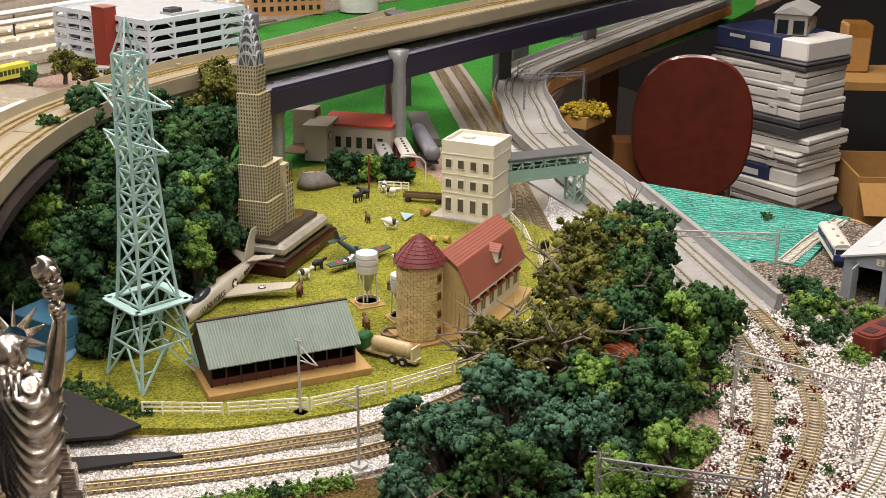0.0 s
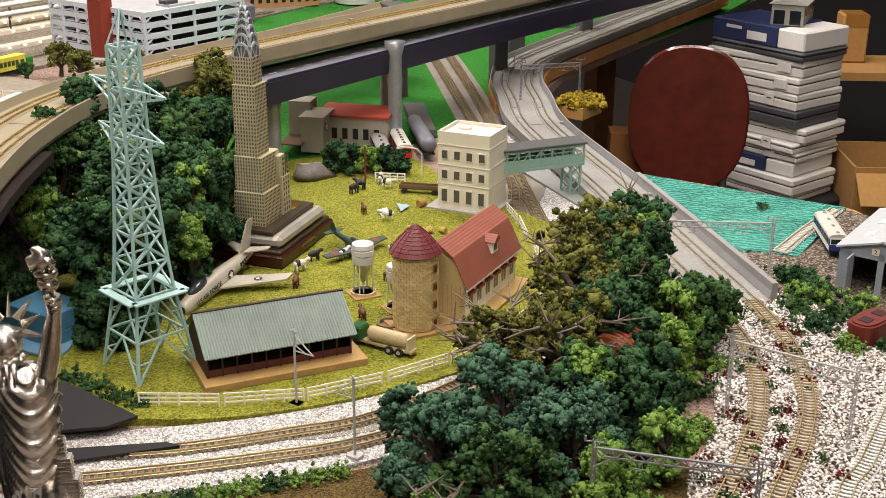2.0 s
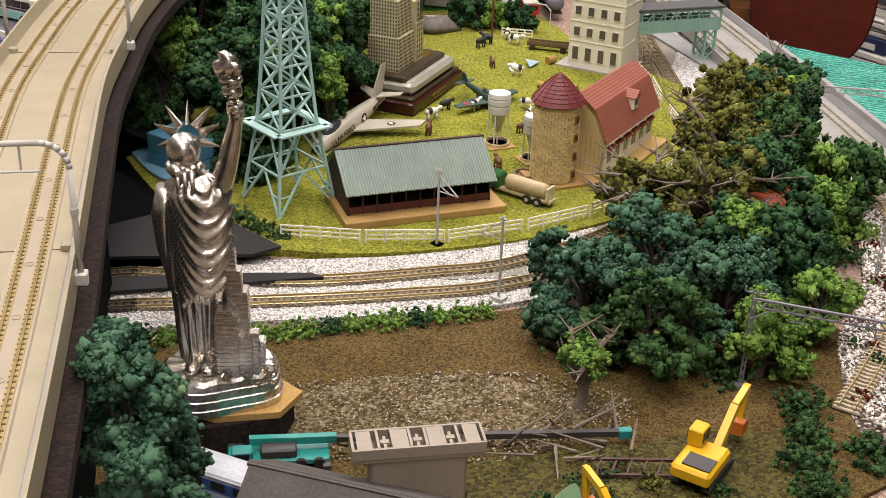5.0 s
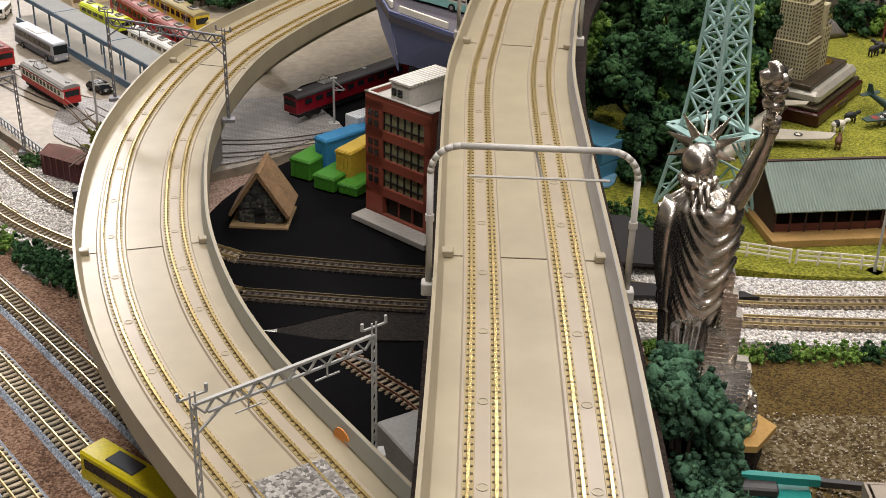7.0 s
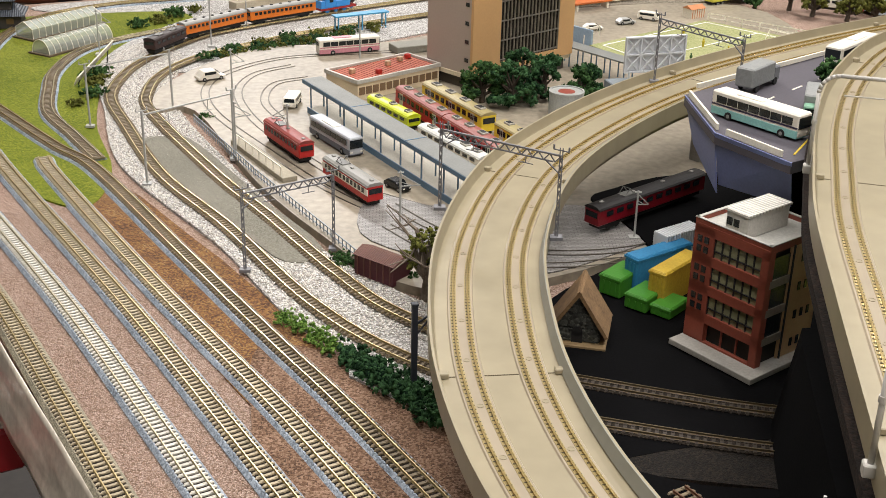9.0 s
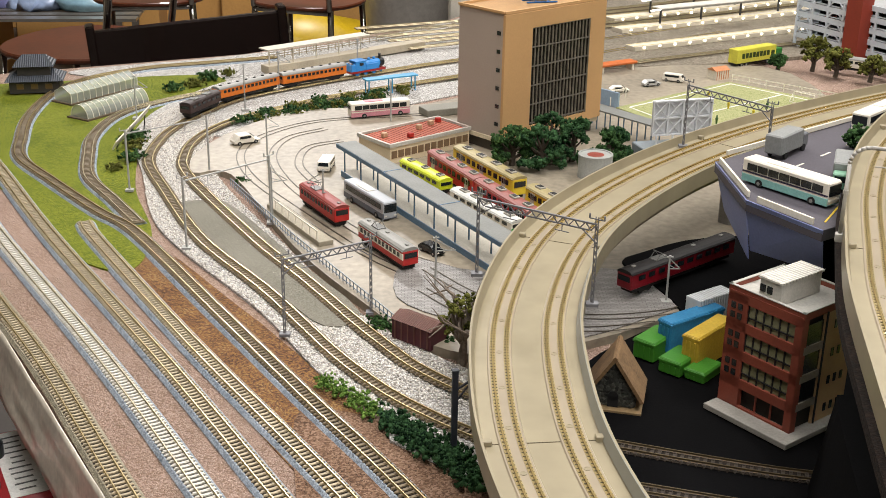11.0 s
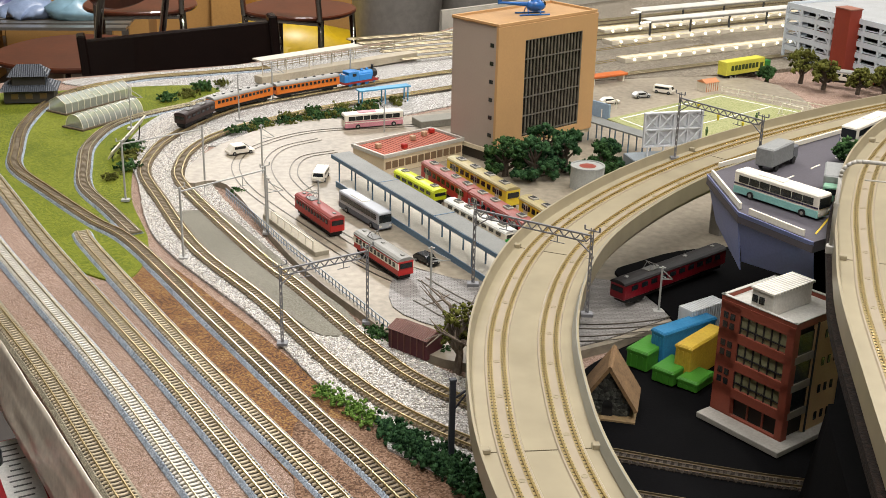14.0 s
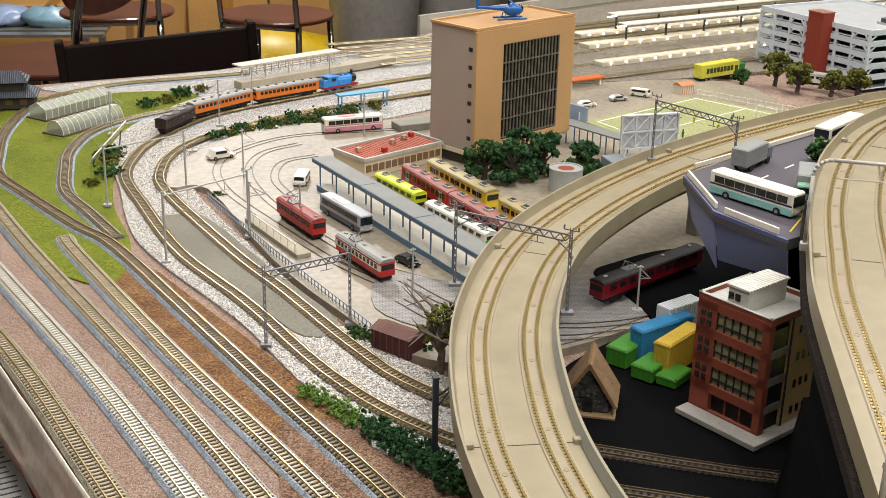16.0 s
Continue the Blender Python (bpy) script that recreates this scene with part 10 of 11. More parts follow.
    # raised arm and torch
    limb([((0.002, 0, 0.136), 0.0075), ((0.0085, 0, 0.146), 0.0068), ((0.0130, -0.001, 0.157), 0.0060), ((0.0165, -0.001, 0.169), 0.0052), ((0.0195, -0.001, 0.179), 0.0041), ((0.0205, -0.001, 0.183), 0.0038), ((0.0208, -0.001, 0.188), 0.0050), ((0.0208, -0.001, 0.192), 0.0046)])
    for k in range(4):
        bmesh.ops.create_uvsphere(bm, u_segments=8, v_segments=6, radius=0.0022, matrix=Matrix.Translation((0.0225 - 0.001 * k, -0.0045, 0.1855 + k * 0.0024)))
    limb([((0.0205, -0.001, 0.190), 0.0026), ((0.0203, -0.001, 0.1955), 0.0030), ((0.0203, -0.001, 0.1965), 0.0052), ((0.0203, -0.001, 0.2000), 0.0058), ((0.0203, -0.001, 0.2003), 0.0048), ((0.0203, -0.001, 0.2035), 0.0052), ((0.0203, -0.001, 0.2040), 0.0064), ((0.0203, -0.001, 0.2065), 0.0064), ((0.0203, -0.001, 0.2070), 0.004)])
    limb([((0.0205, -0.001, 0.2066), 0.0045), ((0.0190, -0.001, 0.2095), 0.0068), ((0.0185, -0.001, 0.2135), 0.0072), ((0.0195, -0.001, 0.2165), 0.0052), ((0.0175, -0.001, 0.2185), 0.0028), ((0.0150, -0.001, 0.2190), 0.0008)])
    limb([((0.0225, -0.004, 0.2085), 0.0030), ((0.0240, -0.004, 0.2120), 0.0038), ((0.0215, -0.004, 0.2150), 0.0022)], 12)
    # stepped towers beside the robe
    for x, y, w, h in ((0.0085, -0.012, 0.0125, 0.040), (0.0075, -0.0125, 0.009, 0.046), (0.0150, -0.004, 0.0105, 0.055), (0.0125, -0.003, 0.0080, 0.068), (0.0105, -0.002, 0.0055, 0.080), (0.0185, -0.0125, 0.0085, 0.026), (0.0255, -0.006, 0.008, 0.022), (0.0235, -0.011, 0.006, 0.030)):
        wedge((x, y, 0.022 + h / 2), (w, w, h))
        for k in range(int(h / 0.0030)):
            wedge((x, y, 0.0242 + k * 0.0030), (w + 0.0010, w + 0.0010, 0.0012))
    rng2 = random.Random(4)
    for k in range(70):
        x = rng2.uniform(0.002, 0.036)
        wedge((x, -0.024 + 0.35 * x + rng2.uniform(0, 0.006), rng2.uniform(0.013, 0.026)), [rng2.uniform(0.0014, 0.0040)] * 3, [rng2.uniform(0, 90) for _ in range(3)])
    for v in bm.verts:
        if v.co.x > 0.004 and v.co.z > 0.138:
            k = (v.co.z - 0.138) / 0.076
            v.co.y -= 0.0195 * k
            v.co.x -= 0.0025 * k
            v.co.z += 0.0085 * k
    me = bpy.data.meshes.new("souvenir_statue")
    bm.to_mesh(me)
    bm.free()
    for p in me.polygons:
        p.use_smooth = p.use_smooth or len(p.vertices) == 3
    me.materials.append(metal)
    ob = new("souvenir_statue", me)
    ob.matrix_world = pose(0.4014, 0.5295, 0.0268, 0, 0, -21.6) @ Matrix.Scale(0.91, 4)
    tagged(ob, "antique silver souvenir statue raising a torch on a block base", "statue")


statue()

# ---- foreground scraps by the statue ----
for i, x in enumerate(np.linspace(0.375, 0.60, 16)):
    y = 0.655 - 0.30 * (x - 0.375) + 0.16 * max(0, x - 0.45)
    bush(float(x), float(y) - 0.012, 0.0095, FOAM_LIGHT if i % 4 else FOAM_DARK, "light green scenic bush along the track bank", 640 + i)
tree(0.332, 0.390, 0.157, 0.027, FOAM_TEAL, "tall blue-green foam tree beside the viaduct", 700, n=150, low=0.45, size=(0.0036, 0.0062))
tree(0.334, 0.358, 0.122, 0.024, FOAM_TEAL, "blue-green foam tree beside the viaduct", 701, n=110, low=0.35, size=(0.0036, 0.0062))
tree(0.608, 0.475, 0.048, 0.018, FOAM_LIGHT, "light green sapling with a pale twisted trunk", 702, n=40, low=0.45, bare=5, size=(0.002, 0.0038))
single("cork_scrap", Shape().prism([(0.372, 0.530), (0.392, 0.508), (0.428, 0.500), (0.446, 0.516), (0.434, 0.543), (0.390, 0.552)], 0.0220, 0.0260), paint("yellow_cork", "b08c50", 0.9), "flat yellow-tan board block under the statue", "board", kind="structure")


single("board_stack", Shape().prism([(0.370, 0.528), (0.388, 0.504), (0.428, 0.501), (0.442, 0.520), (0.433, 0.543), (0.390, 0.552)], 0.0025, 0.0218), DARK_SUPPORT, "dark speckled board block under the yellow sheet", "block", kind="structure")


def black_cover(name, outline, z, label):
    return single(name, Shape().prism(outline, z - 0.0025, z), paint("matt_black_sheet", "1a1716", 0.75, var=0.2), label, "sheet", kind="structure")


black_cover("black_sheet", [(0.36, 0.80), (0.42, 0.815), (0.458, 0.807), (0.494, 0.728), (0.470, 0.722), (0.36, 0.755)], 0.0135, "matt black sheet covering ground beside the track")
black_cover("black_strip", [(0.34, 0.735), (0.43, 0.716), (0.505, 0.690), (0.512, 0.681), (0.44, 0.694), (0.34, 0.714)], 0.0080, "matt black strip laid between the tracks")
single("black_sheet_prop", Shape().box(0, 0, 0, 0.05, 0.02, 0.0085), BLACK, "black block propping up the sheet", "block", pose(0.41, 0.785, 0.0035))


def concrete_pier():
    t = thing("loose_pier", "loose beige-grey plastic viaduct pier with pocketed top", "pier", pose(0.4755, 0.4125, 0.003, 0, 0, -13))
    m = paint("beige_grey_pier", "8f8474", 0.55, var=0.1)
    part("shaft", Shape().box(0, 0, 0, 0.050, 0.014, 0.046), m, t, bevel=0.0015)
    part("head_floor", Shape().box(0, 0, 0.044, 0.068, 0.017, 0.003), m, t, bevel=0.0006)
    for y in (-0.0085, 0.0085):
        part("head_side", Shape().box(0, y, 0.047, 0.068, 0.0014, 0.006), m, t)
    for x in (-0.0335, -0.0205, -0.013, -0.004, 0.004, 0.013, 0.0205, 0.0335):
        part("head_rib", Shape().box(x, 0, 0.047, 0.0014 if abs(x) > 0.03 or abs(x) < 0.025 else 0.0014, 0.016, 0.006), m, t)
    for x in (-0.0168, 0.0, 0.0168):
        part("socket", Shape().box(x, 0, 0.047, 0.0045, 0.003, 0.0045).box(x, 0, 0.047, 0.0016, 0.010, 0.004), m, t)
    for x in (-0.0275, -0.0088, 0.0088, 0.0275):
        part("cover_plate", Shape().box(x, 0, 0.0522, 0.0075, 0.0156, 0.0006), m, t)
    return t


concrete_pier()


def dark_roof_house():
    t = thing("grey_roof_house", "house with a weathered dark grey gable roof", "house", pose(0.424, 0.408, 0.003, 0, 0, -40))
    rf = paint("weathered_slate_sheet", "4c4741", 0.8, var=0.3, scale=40)
    part("wall", Shape().box(0.01, 0, 0, 0.085, 0.040, 0.026), paint("dark_timber_wall", "3c342c", 0.8), t)
    for sgn in (-1, 1):
        part("roof_slope", Shape().box(0.01, 0, 0, 0.098, 0.034, 0.0018), rf, t).matrix_basis = pose(0, sgn * 0.0135, 0.0335, -sgn * 33, 0, 0)
    part("ridge", Shape().box(0.01, 0, 0.0425, 0.100, 0.004, 0.0016), rf, t)
    for x in (-0.0325, 0.0525):
        part("gable", Shape().slab([(-0.020, 0), (0.020, 0), (0, 0.014)], pose(x - 0.0005, 0, 0.026, 90, 0, 90), 0.001), paint("dark_timber_wall", "3c342c", 0.8), t)
    return t


dark_roof_house()
railcar(pose(0.383, 0.462, 0.004, 0, 0, -47), 0.12, 0.0185, 0.0160, paint("pale_blue_train", "9fb0c4", 0.4), paint("pale_silver_roof", "b9bcc0", 0.45), "pale blue and silver train car beside the viaduct", band=paint("deep_blue_stripe", "2f4f8c", 0.4), nwin=8, vents=2, group="parked trains")


def crane_truck():
    t = thing("mobile_crane", "teal green mobile crane with a long black boom", "crane truck", pose(0.428, 0.482, 0.0055, 0, 0, -15))
    teal, dk = paint("teal_crane", "23857c", 0.4, var=0.08), paint("dark_grey_boom", "3a3836", 0.5)
    part("chassis", Shape().box(-0.006, 0, 0.002, 0.056, 0.016, 0.004), teal, t, bevel=0.0008)
    part("cab", Shape().box(-0.026, -0.004, 0.006, 0.012, 0.008, 0.0065), teal, t, bevel=0.001)
    part("cab_window", Shape().box(-0.026, -0.0082, 0.008, 0.008, 0.0006, 0.003), PANE, t)
    part("turret", Shape().box(-0.006, -0.002, 0.006, 0.020, 0.009, 0.0055), dk, t, bevel=0.001)
    part("boom", Shape().bar((-0.022, 0.003, 0.0125), (0.026, 0.003, 0.0115), 0.0040, 0.0045), teal, t)
    part("boom_inner", Shape().bar((0.020, 0.003, 0.0112), (0.190, 0.003, 0.0045), 0.0034, 0.0036), dk, t)
    part("boom_tip", Shape().box(0.193, 0.003, 0.0010, 0.008, 0.005, 0.006), teal, t, bevel=0.0005)
    for x in (-0.028, -0.018, 0.006, 0.016):
        for y in (-0.0085, 0.0085):
            part("wheel", Shape().tube((x, y - 0.0012, 0.0032), (x, y + 0.0012, 0.0032), 0.0034, n=14), TYRE, t)
    for x in (-0.032, 0.020):
        part("outrigger", Shape().box(x, 0, 0.002, 0.004, 0.026, 0.002), dk, t)
    return t


crane_truck()


def excavator(at, label):
    t = thing("excavator", label, "excavator", at, group="toy excavators")
    yel, dk = paint("excavator_yellow", "d0a41c", 0.35, var=0.06), paint("dark_rubber", "222120", 0.8)
    for y in (-0.0105, 0.0105):
        tr = [(0.017 * math.cos(a) + (0.006 if math.cos(a) > 0 else -0.006) - 0.0 * a, 0.0038 * math.sin(a) + 0.0038) for a in circle_row(20)]
        part("track", Shape().slab([(x * 0.95, z) for x, z in tr], pose(0, y + 0.003, 0, 90, 0, 0), 0.006), dk, t)
    part("undercarriage", Shape().box(0, 0, 0.003, 0.026, 0.016, 0.004), dk, t)
    part("turret", Shape().box(-0.006, 0, 0.0078, 0.038, 0.026, 0.010), yel, t, bevel=0.002)
    part("engine_grille", Shape().box(-0.014, -0.002, 0.0179, 0.014, 0.018, 0.0010), paint("dark_grey_grille", "3d3c3a", 0.6), t)
    c = part("cab", Shape().box(0.007, 0.008, 0.0178, 0.013, 0.010, 0.012), yel, t, bevel=0.0008)
    for dx, dy, sx, sy in ((0.007, 0.0134, 0.009, 0.0006), (0.007, 0.0026, 0.009, 0.0006), (0.0138, 0.008, 0.0006, 0.008)):
        part("cab_window", Shape().box(dx, dy, 0.021, sx, sy, 0.0075), PANE, c)
    part("boom", Shape().bar((0.010, -0.004, 0.014), (0.036, -0.004, 0.034), 0.005, 0.006).bar((0.036, -0.004, 0.034), (0.056, -0.004, 0.038), 0.0045, 0.005), yel, t)
    part("stick", Shape().bar((0.056, -0.004, 0.040), (0.052, -0.004, 0.016), 0.0038, 0.0042), yel, t)
    part("ram", Shape().tube((0.018, -0.004, 0.014), (0.040, -0.004, 0.028), 0.0012), paint("ram_chrome", "9a9a98", 0.25, 0.9), t)
    part("bucket", Shape().slab([(0, 0), (0.010, 0), (0.012, 0.006), (0.007, 0.010), (0.001, 0.009)], pose(0.044, 0.001, 0.007, 90, 0, 0), 0.010), paint("orange_bucket", "b5641c", 0.5), t)
    return t


excavator(pose(0.640, 0.392, 0.004, 0, 0, 34) @ Matrix.Scale(0.88, 4), "yellow toy excavator with a raised boom")
excavator(pose(0.562, 0.346, 0.0025, 0, 0, 95) @ Matrix.Scale(0.75, 4), "second yellow toy excavator among the scrub")
s = Shape()
rng = random.Random(21)
for k in range(22):
    x, y = 0.555 + rng.uniform(-0.02, 0.06), 0.445 + rng.uniform(-0.025, 0.02)
    p = Vector((x, y, 0.005 + rng.uniform(0, 0.004)))
    d = Vector((rng.uniform(-1, 1), rng.uniform(-0.5, 0.5), rng.uniform(0.0, 0.4))).normalized() * rng.uniform(0.015, 0.04)
    s.tube(p, p + d, 0.0011, 0.0004, 5)
single("dead_branches", s, BARK_PALE, "tangle of dry grey twigs on the scrub", "branches", kind="stuff")
t = thing("lattice_scrap", "dark brown lattice girder lying on the scrub", "girder", pose(0.602, 0.402, 0.006, 0, 0, -22))
sh = Shape().bar((-0.03, 0, 0), (0.03, 0, 0), 0.0016).bar((-0.03, 0.009, 0.004), (0.03, 0.009, 0.004), 0.0016)
part("chord", sh, paint("dark_brown_girder", "4a2f28", 0.7), t)
for k in range(7):
    part("brace", Shape().bar((-0.03 + k * 0.0086, 0, 0), (-0.0257 + k * 0.0086, 0.009, 0.004), 0.0012), paint("dark_brown_girder", "4a2f28", 0.7), t)
for i in range(18):
    rng = random.Random(800 + i)
    bush(0.50 + rng.uniform(-0.02, 0.16), 0.385 + rng.uniform(-0.03, 0.035), rng.uniform(0.005, 0.010), (FOAM_MIX, FOAM_OLIVE, FOAM_DARK)[i % 3], "low scrubby bush on mossy ground", 820 + i, n=8)
for i, (x, y) in enumerate(((0.70, 0.375), (0.72, 0.40), (0.735, 0.425), (0.69, 0.35), (0.745, 0.37))):
    bush(x, y, 0.016, FOAM_MIX, "green bush beside the excavator", 860 + i)
single("pale_slab", Shape().prism([(0.74, 0.31), (0.79, 0.33), (0.86, 0.42), (0.80, 0.425)], 0.001, 0.008), grit("speckled_pale_slab", ["8a8a88", "b8b8b6", "d8d8d4"], 0.0012), "pale grey speckled slab beside the tracks", "slab", kind="structure")
single("green_leaf_sign", Shape().prism(ring([(0, 0), (0.024, 0.004), (0.026, 0.016), (0.006, 0.010)], 4), 0, 0.001), paint("sage_green_card", "6f8f6a", 0.6), "sage green scrap standing in scrub", "scrap", pose(0.530, 0.372, 0.012, 50, 0, 10))


# ---- curved pipe gantries on the straight viaduct ----
def pipe_gantry(x, y, rz, label):
    t = thing("pipe_gantry", label, "gantry", pose(x, y, 0.158, 0, 0, rz), group="pipe gantries")
    m = paint("pale_grey_pipe", "b9b6ae", 0.4, var=0.08)
    h, w, r = 0.0635, 0.0415, 0.012
    pts = [(-w, 0, 0.0), (-w, 0, h - r)] + [(-w + r - r * math.cos(a), 0, h - r + r * math.sin(a)) for a in np.linspace(0.2, math.pi / 2, 6)]
    pts = pts + [(-q[0], 0, q[2]) for q in reversed(pts)]
    s = Shape()
    for p, q in zip(pts, pts[1:]):
        s.tube(p, q, 0.0014, n=10)
    part("hoop", s, m, t, smooth=True)
    for sx in (-1, 1):
        part("foot", Shape().box(sx * w, 0, -0.004, 0.006, 0.006, 0.006), m, t, bevel=0.0006)
        part("collar", Shape().tube((sx * w, 0, 0.030), (sx * w, 0, 0.033), 0.0019), m, t)
    part("catenary_arm", Shape().tube((-0.026, -0.002, h - 0.012), (0.030, -0.002, h - 0.012), 0.0006, n=6).tube((0.022, 0, h), (0.022, -0.001, h - 0.012), 0.0006, n=6).tube((-0.0, 0, h), (0.003, -0.001, h - 0.012), 0.0006, n=6), m, t)
    return t


pipe_gantry(0.2840, 0.4535, -13, "curved pale pipe gantry spanning the viaduct tracks")
pipe_gantry(0.366, 0.800, -17, "curved pale pipe gantry spanning the viaduct tracks")
single("orange_sticker", Shape().slab([(0.006 * math.cos(a), 0.006 * math.sin(a)) for a in circle_row(20)], pose(0.206, 0.466, 0.080, 90, 0, 120), 0.0006), paint("orange_sticker", "d98a3a", 0.6), "round orange sticker on the viaduct parapet", "sticker")
t = bus(pose(0.108, 0.538, 0.0, 0, 0, -48), 0.07, paint("bright_yellow_bus", "cfc01c", 0.35), paint("bright_yellow_bus", "cfc01c", 0.35), "bright yellow bus parked below the curved viaduct", roof=paint("dark_grey_bus_roof", "3d4046", 0.5))
single("grey_cabin", Shape().box(0, 0, 0, 0.05, 0.05, 0.045), paint("warm_grey_box", "8b8a86", 0.6), "plain warm grey box between the viaducts", "box", pose(0.262, 0.512, 0.0, 0, 0, 20), bevel=0.001)
# slab of grey scatter at the end of the lower viaduct
single("track_scatter", Shape().sweep(spline([(0.205, 0.385, 0.0805), (0.19, 0.415, 0.0805), (0.178, 0.445, 0.0805)], 0.01), [(0.016, 0), (0.016, 0.0012), (-0.020, 0.0012), (-0.020, 0)]), BALLAST_GREY, "patch of loose grey ballast on the viaduct", "ballast", kind="stuff")

# ---- far corner of the right side ----
def engine_shed():
    t = thing("engine_shed", "grey engine shed with a pale roof and open door", "shed", pose(1.2218, 0.6905, 0.0, 0, 0, -63))
    wall, roof = paint("blue_grey_shed_wall", "8b9298", 0.6, var=0.08), paint("pale_grey_shed_roof", "aeb2b2", 0.6, var=0.06)
    W, L, H = 0.078, 0.13, 0.044
    for x in (-W / 2, W / 2):
        part("side_wall", Shape().box(x, 0.02, 0, 0.002, L, H), wall, t)
    part("back_wall", Shape().box(0, 0.02 + L / 2, 0, W, 0.002, H), wall, t)
    y = 0.02 - L / 2
    for x in (-0.033, 0.0, 0.033):
        part("front_post", Shape().box(x, y, 0, 0.010 if x else 0.006, 0.002, H), wall, t)
    part("front_gable", Shape().slab([(-W / 2, 0), (W / 2, 0), (W / 2, 0.007), (0, 0.019), (-W / 2, 0.007)], pose(0, y + 0.001, H - 0.007, 90, 0, 0), 0.002), wall, t)
    for sgn in (-1, 1):
        part("roof_slope", Shape().box(0, 0, 0, 0.046, L + 0.008, 0.0018), roof, t).matrix_basis = pose(sgn * 0.0205, 0.02, H + 0.0055, 0, sgn * 16, 0)
        for k in range(2):
            part("roof_light", Shape().box(0, 0, 0, 0.010, 0.016, 0.0006), paint("white_roof_light", "dcdcd6", 0.4), t).matrix_basis = pose(sgn * 0.021, -0.015 + k * 0.045, H + 0.0073, 0, sgn * 16, 0)
    part("sign_plate", Shape().box(-0.006, y - 0.0014, H - 0.002, 0.007, 0.0008, 0.006), paint("cream_sign", "d8d2b8", 0.6), t)
    word("2", 0.0058, pose(-0.006, y - 0.0019, H + 0.001, 90, 0, 0), paint("black_marking", "20201f", 0.6), t, "sign_number")
    for x in (-0.026, 0.024):
        part("door_leaf", Shape().box(x, y - 0.010, 0, 0.0014, 0.020, H - 0.004), paint("pale_door", "9aa0a2", 0.6), t)
    return t


engine_shed()
railcar(pose(1.238, 0.792, 0.003, 0, 0, 58), 0.075, 0.0178, 0.0150, CREAM, paint("cream_train_roof", "c6c2b4", 0.5), "cream train car with a dark blue cab end", ends=paint("navy_cab_end", "2a3470", 0.4), nwin=8, vents=4, group="parked trains", band=paint("navy_band", "2a3470", 0.4))
ground_patch("ground_teal_sheet", [(1.192, 1.115), (1.206, 1.10), (1.252, 1.02), (1.346, 0.875), (1.185, 0.780), (1.138, 0.835), (1.165, 0.95)], 0.004, ripple("teal_ripple_sheet", "1f6f62", "5fc0aa"), "rippled teal plastic water sheet on the corner", 0.004, n=1, category="water")
railway([(1.175, 0.795), (1.245, 0.832), (1.325, 0.870)], "loose track piece lying across the teal sheet", z=0.005, tie="grey", single_ties=True)
t = thing("red_tub", "dark red plastic tub-shaped railcar body", "tub", pose(1.104, 0.603, 0.004, 0, 0, 15))
out = [(0.026 * math.copysign(abs(math.cos(a)) ** 0.5, math.cos(a)), 0.013 * math.copysign(abs(math.sin(a)) ** 0.7, math.sin(a))) for a in circle_row(28)]
tub = paint("dark_red_plastic", "6a2418", 0.5)
part("shell", Shape().prism(out, 0, 0.017), tub, t)
part("rim", Shape().prism([(x * 0.9, y * 0.85) for x, y in out], 0.017, 0.0185), tub, t)
# Openings are flat plates, the shade inside painted as dark red.
for x in (-0.011, 0.011):
    part("opening", Shape().box(x, 0, 0.0186, 0.012, 0.010, 0.0004), paint("opening_shade_red", "2a0f0b", 0.7), t)
bush(1.255, 0.915, 0.010, FOAM_MIX, "small bush on the teal sheet", 900, z=0.004, n=8)
bush(1.135, 0.735, 0.020, FOAM_DARK, "dark green bush beside the engine shed", 901, n=22)
bush(1.125, 0.70, 0.020, FOAM_DARK, "dark green bush beside the engine shed", 902, n=22)
t = thing("red_brown_hut", "rust-orange ribbed hut half hidden among trees", "hut", pose(0.845, 0.615, 0.018, 0, 0, 25))
part("drum", Shape().tube((-0.020, 0, 0.020), (0.020, 0, 0.020), 0.020, n=24), ribbed("rust_orange_ribs", "9a4a24", 0.005, 0), t)
part("stand", Shape().box(0, 0, -0.016, 0.03, 0.03, 0.018), BLACK, t)

# brick block and white tank far behind the viaduct
t = thing("brick_block", "orange-tan block with rows of small windows", "building", pose(1.255, 2.50, 0.006, 0, 0, -8))
part("body", Shape().box(0, 0, 0, 0.16, 0.08, 0.05), paint("orange_tan_brick", "a97f52", 0.7, var=0.12), t)
part("roof", Shape().box(0, 0, 0.05, 0.165, 0.085, 0.003), paint("violet_grey_roof", "75707a", 0.7), t)
for k in range(2):
    for i in range(9):
        part("window", Shape().box(-0.07 + i * 0.0175, -0.0405, 0.010 + k * 0.020, 0.008, 0.001, 0.010), PANE, t)
t = thing("round_tank", "white round tank behind the viaduct", "tank", pose(1.42, 2.46, 0.006))
part("shell", Shape().lathe([(0.045, 0), (0.045, 0.035)], 36), paint("matt_white_tank", "c9c9c2", 0.5), t)
part("lid", Shape().lathe([(0.046, 0.035), (0.044, 0.038), (0.001, 0.041)], 36), paint("matt_white_tank", "c9c9c2", 0.5), t)
single("grey_hall", Shape().box(0, 0, 0, 0.12, 0.06, 0.03), paint("violet_grey_hall", "66636c", 0.7), "violet-grey low hall behind the viaduct", "building", pose(1.08, 2.36, 0.006, 0, 0, -5), bevel=0.001)

# ---- controller and film at the table front ----
SHELF = paint("black_shelf", "17181a", 0.5)
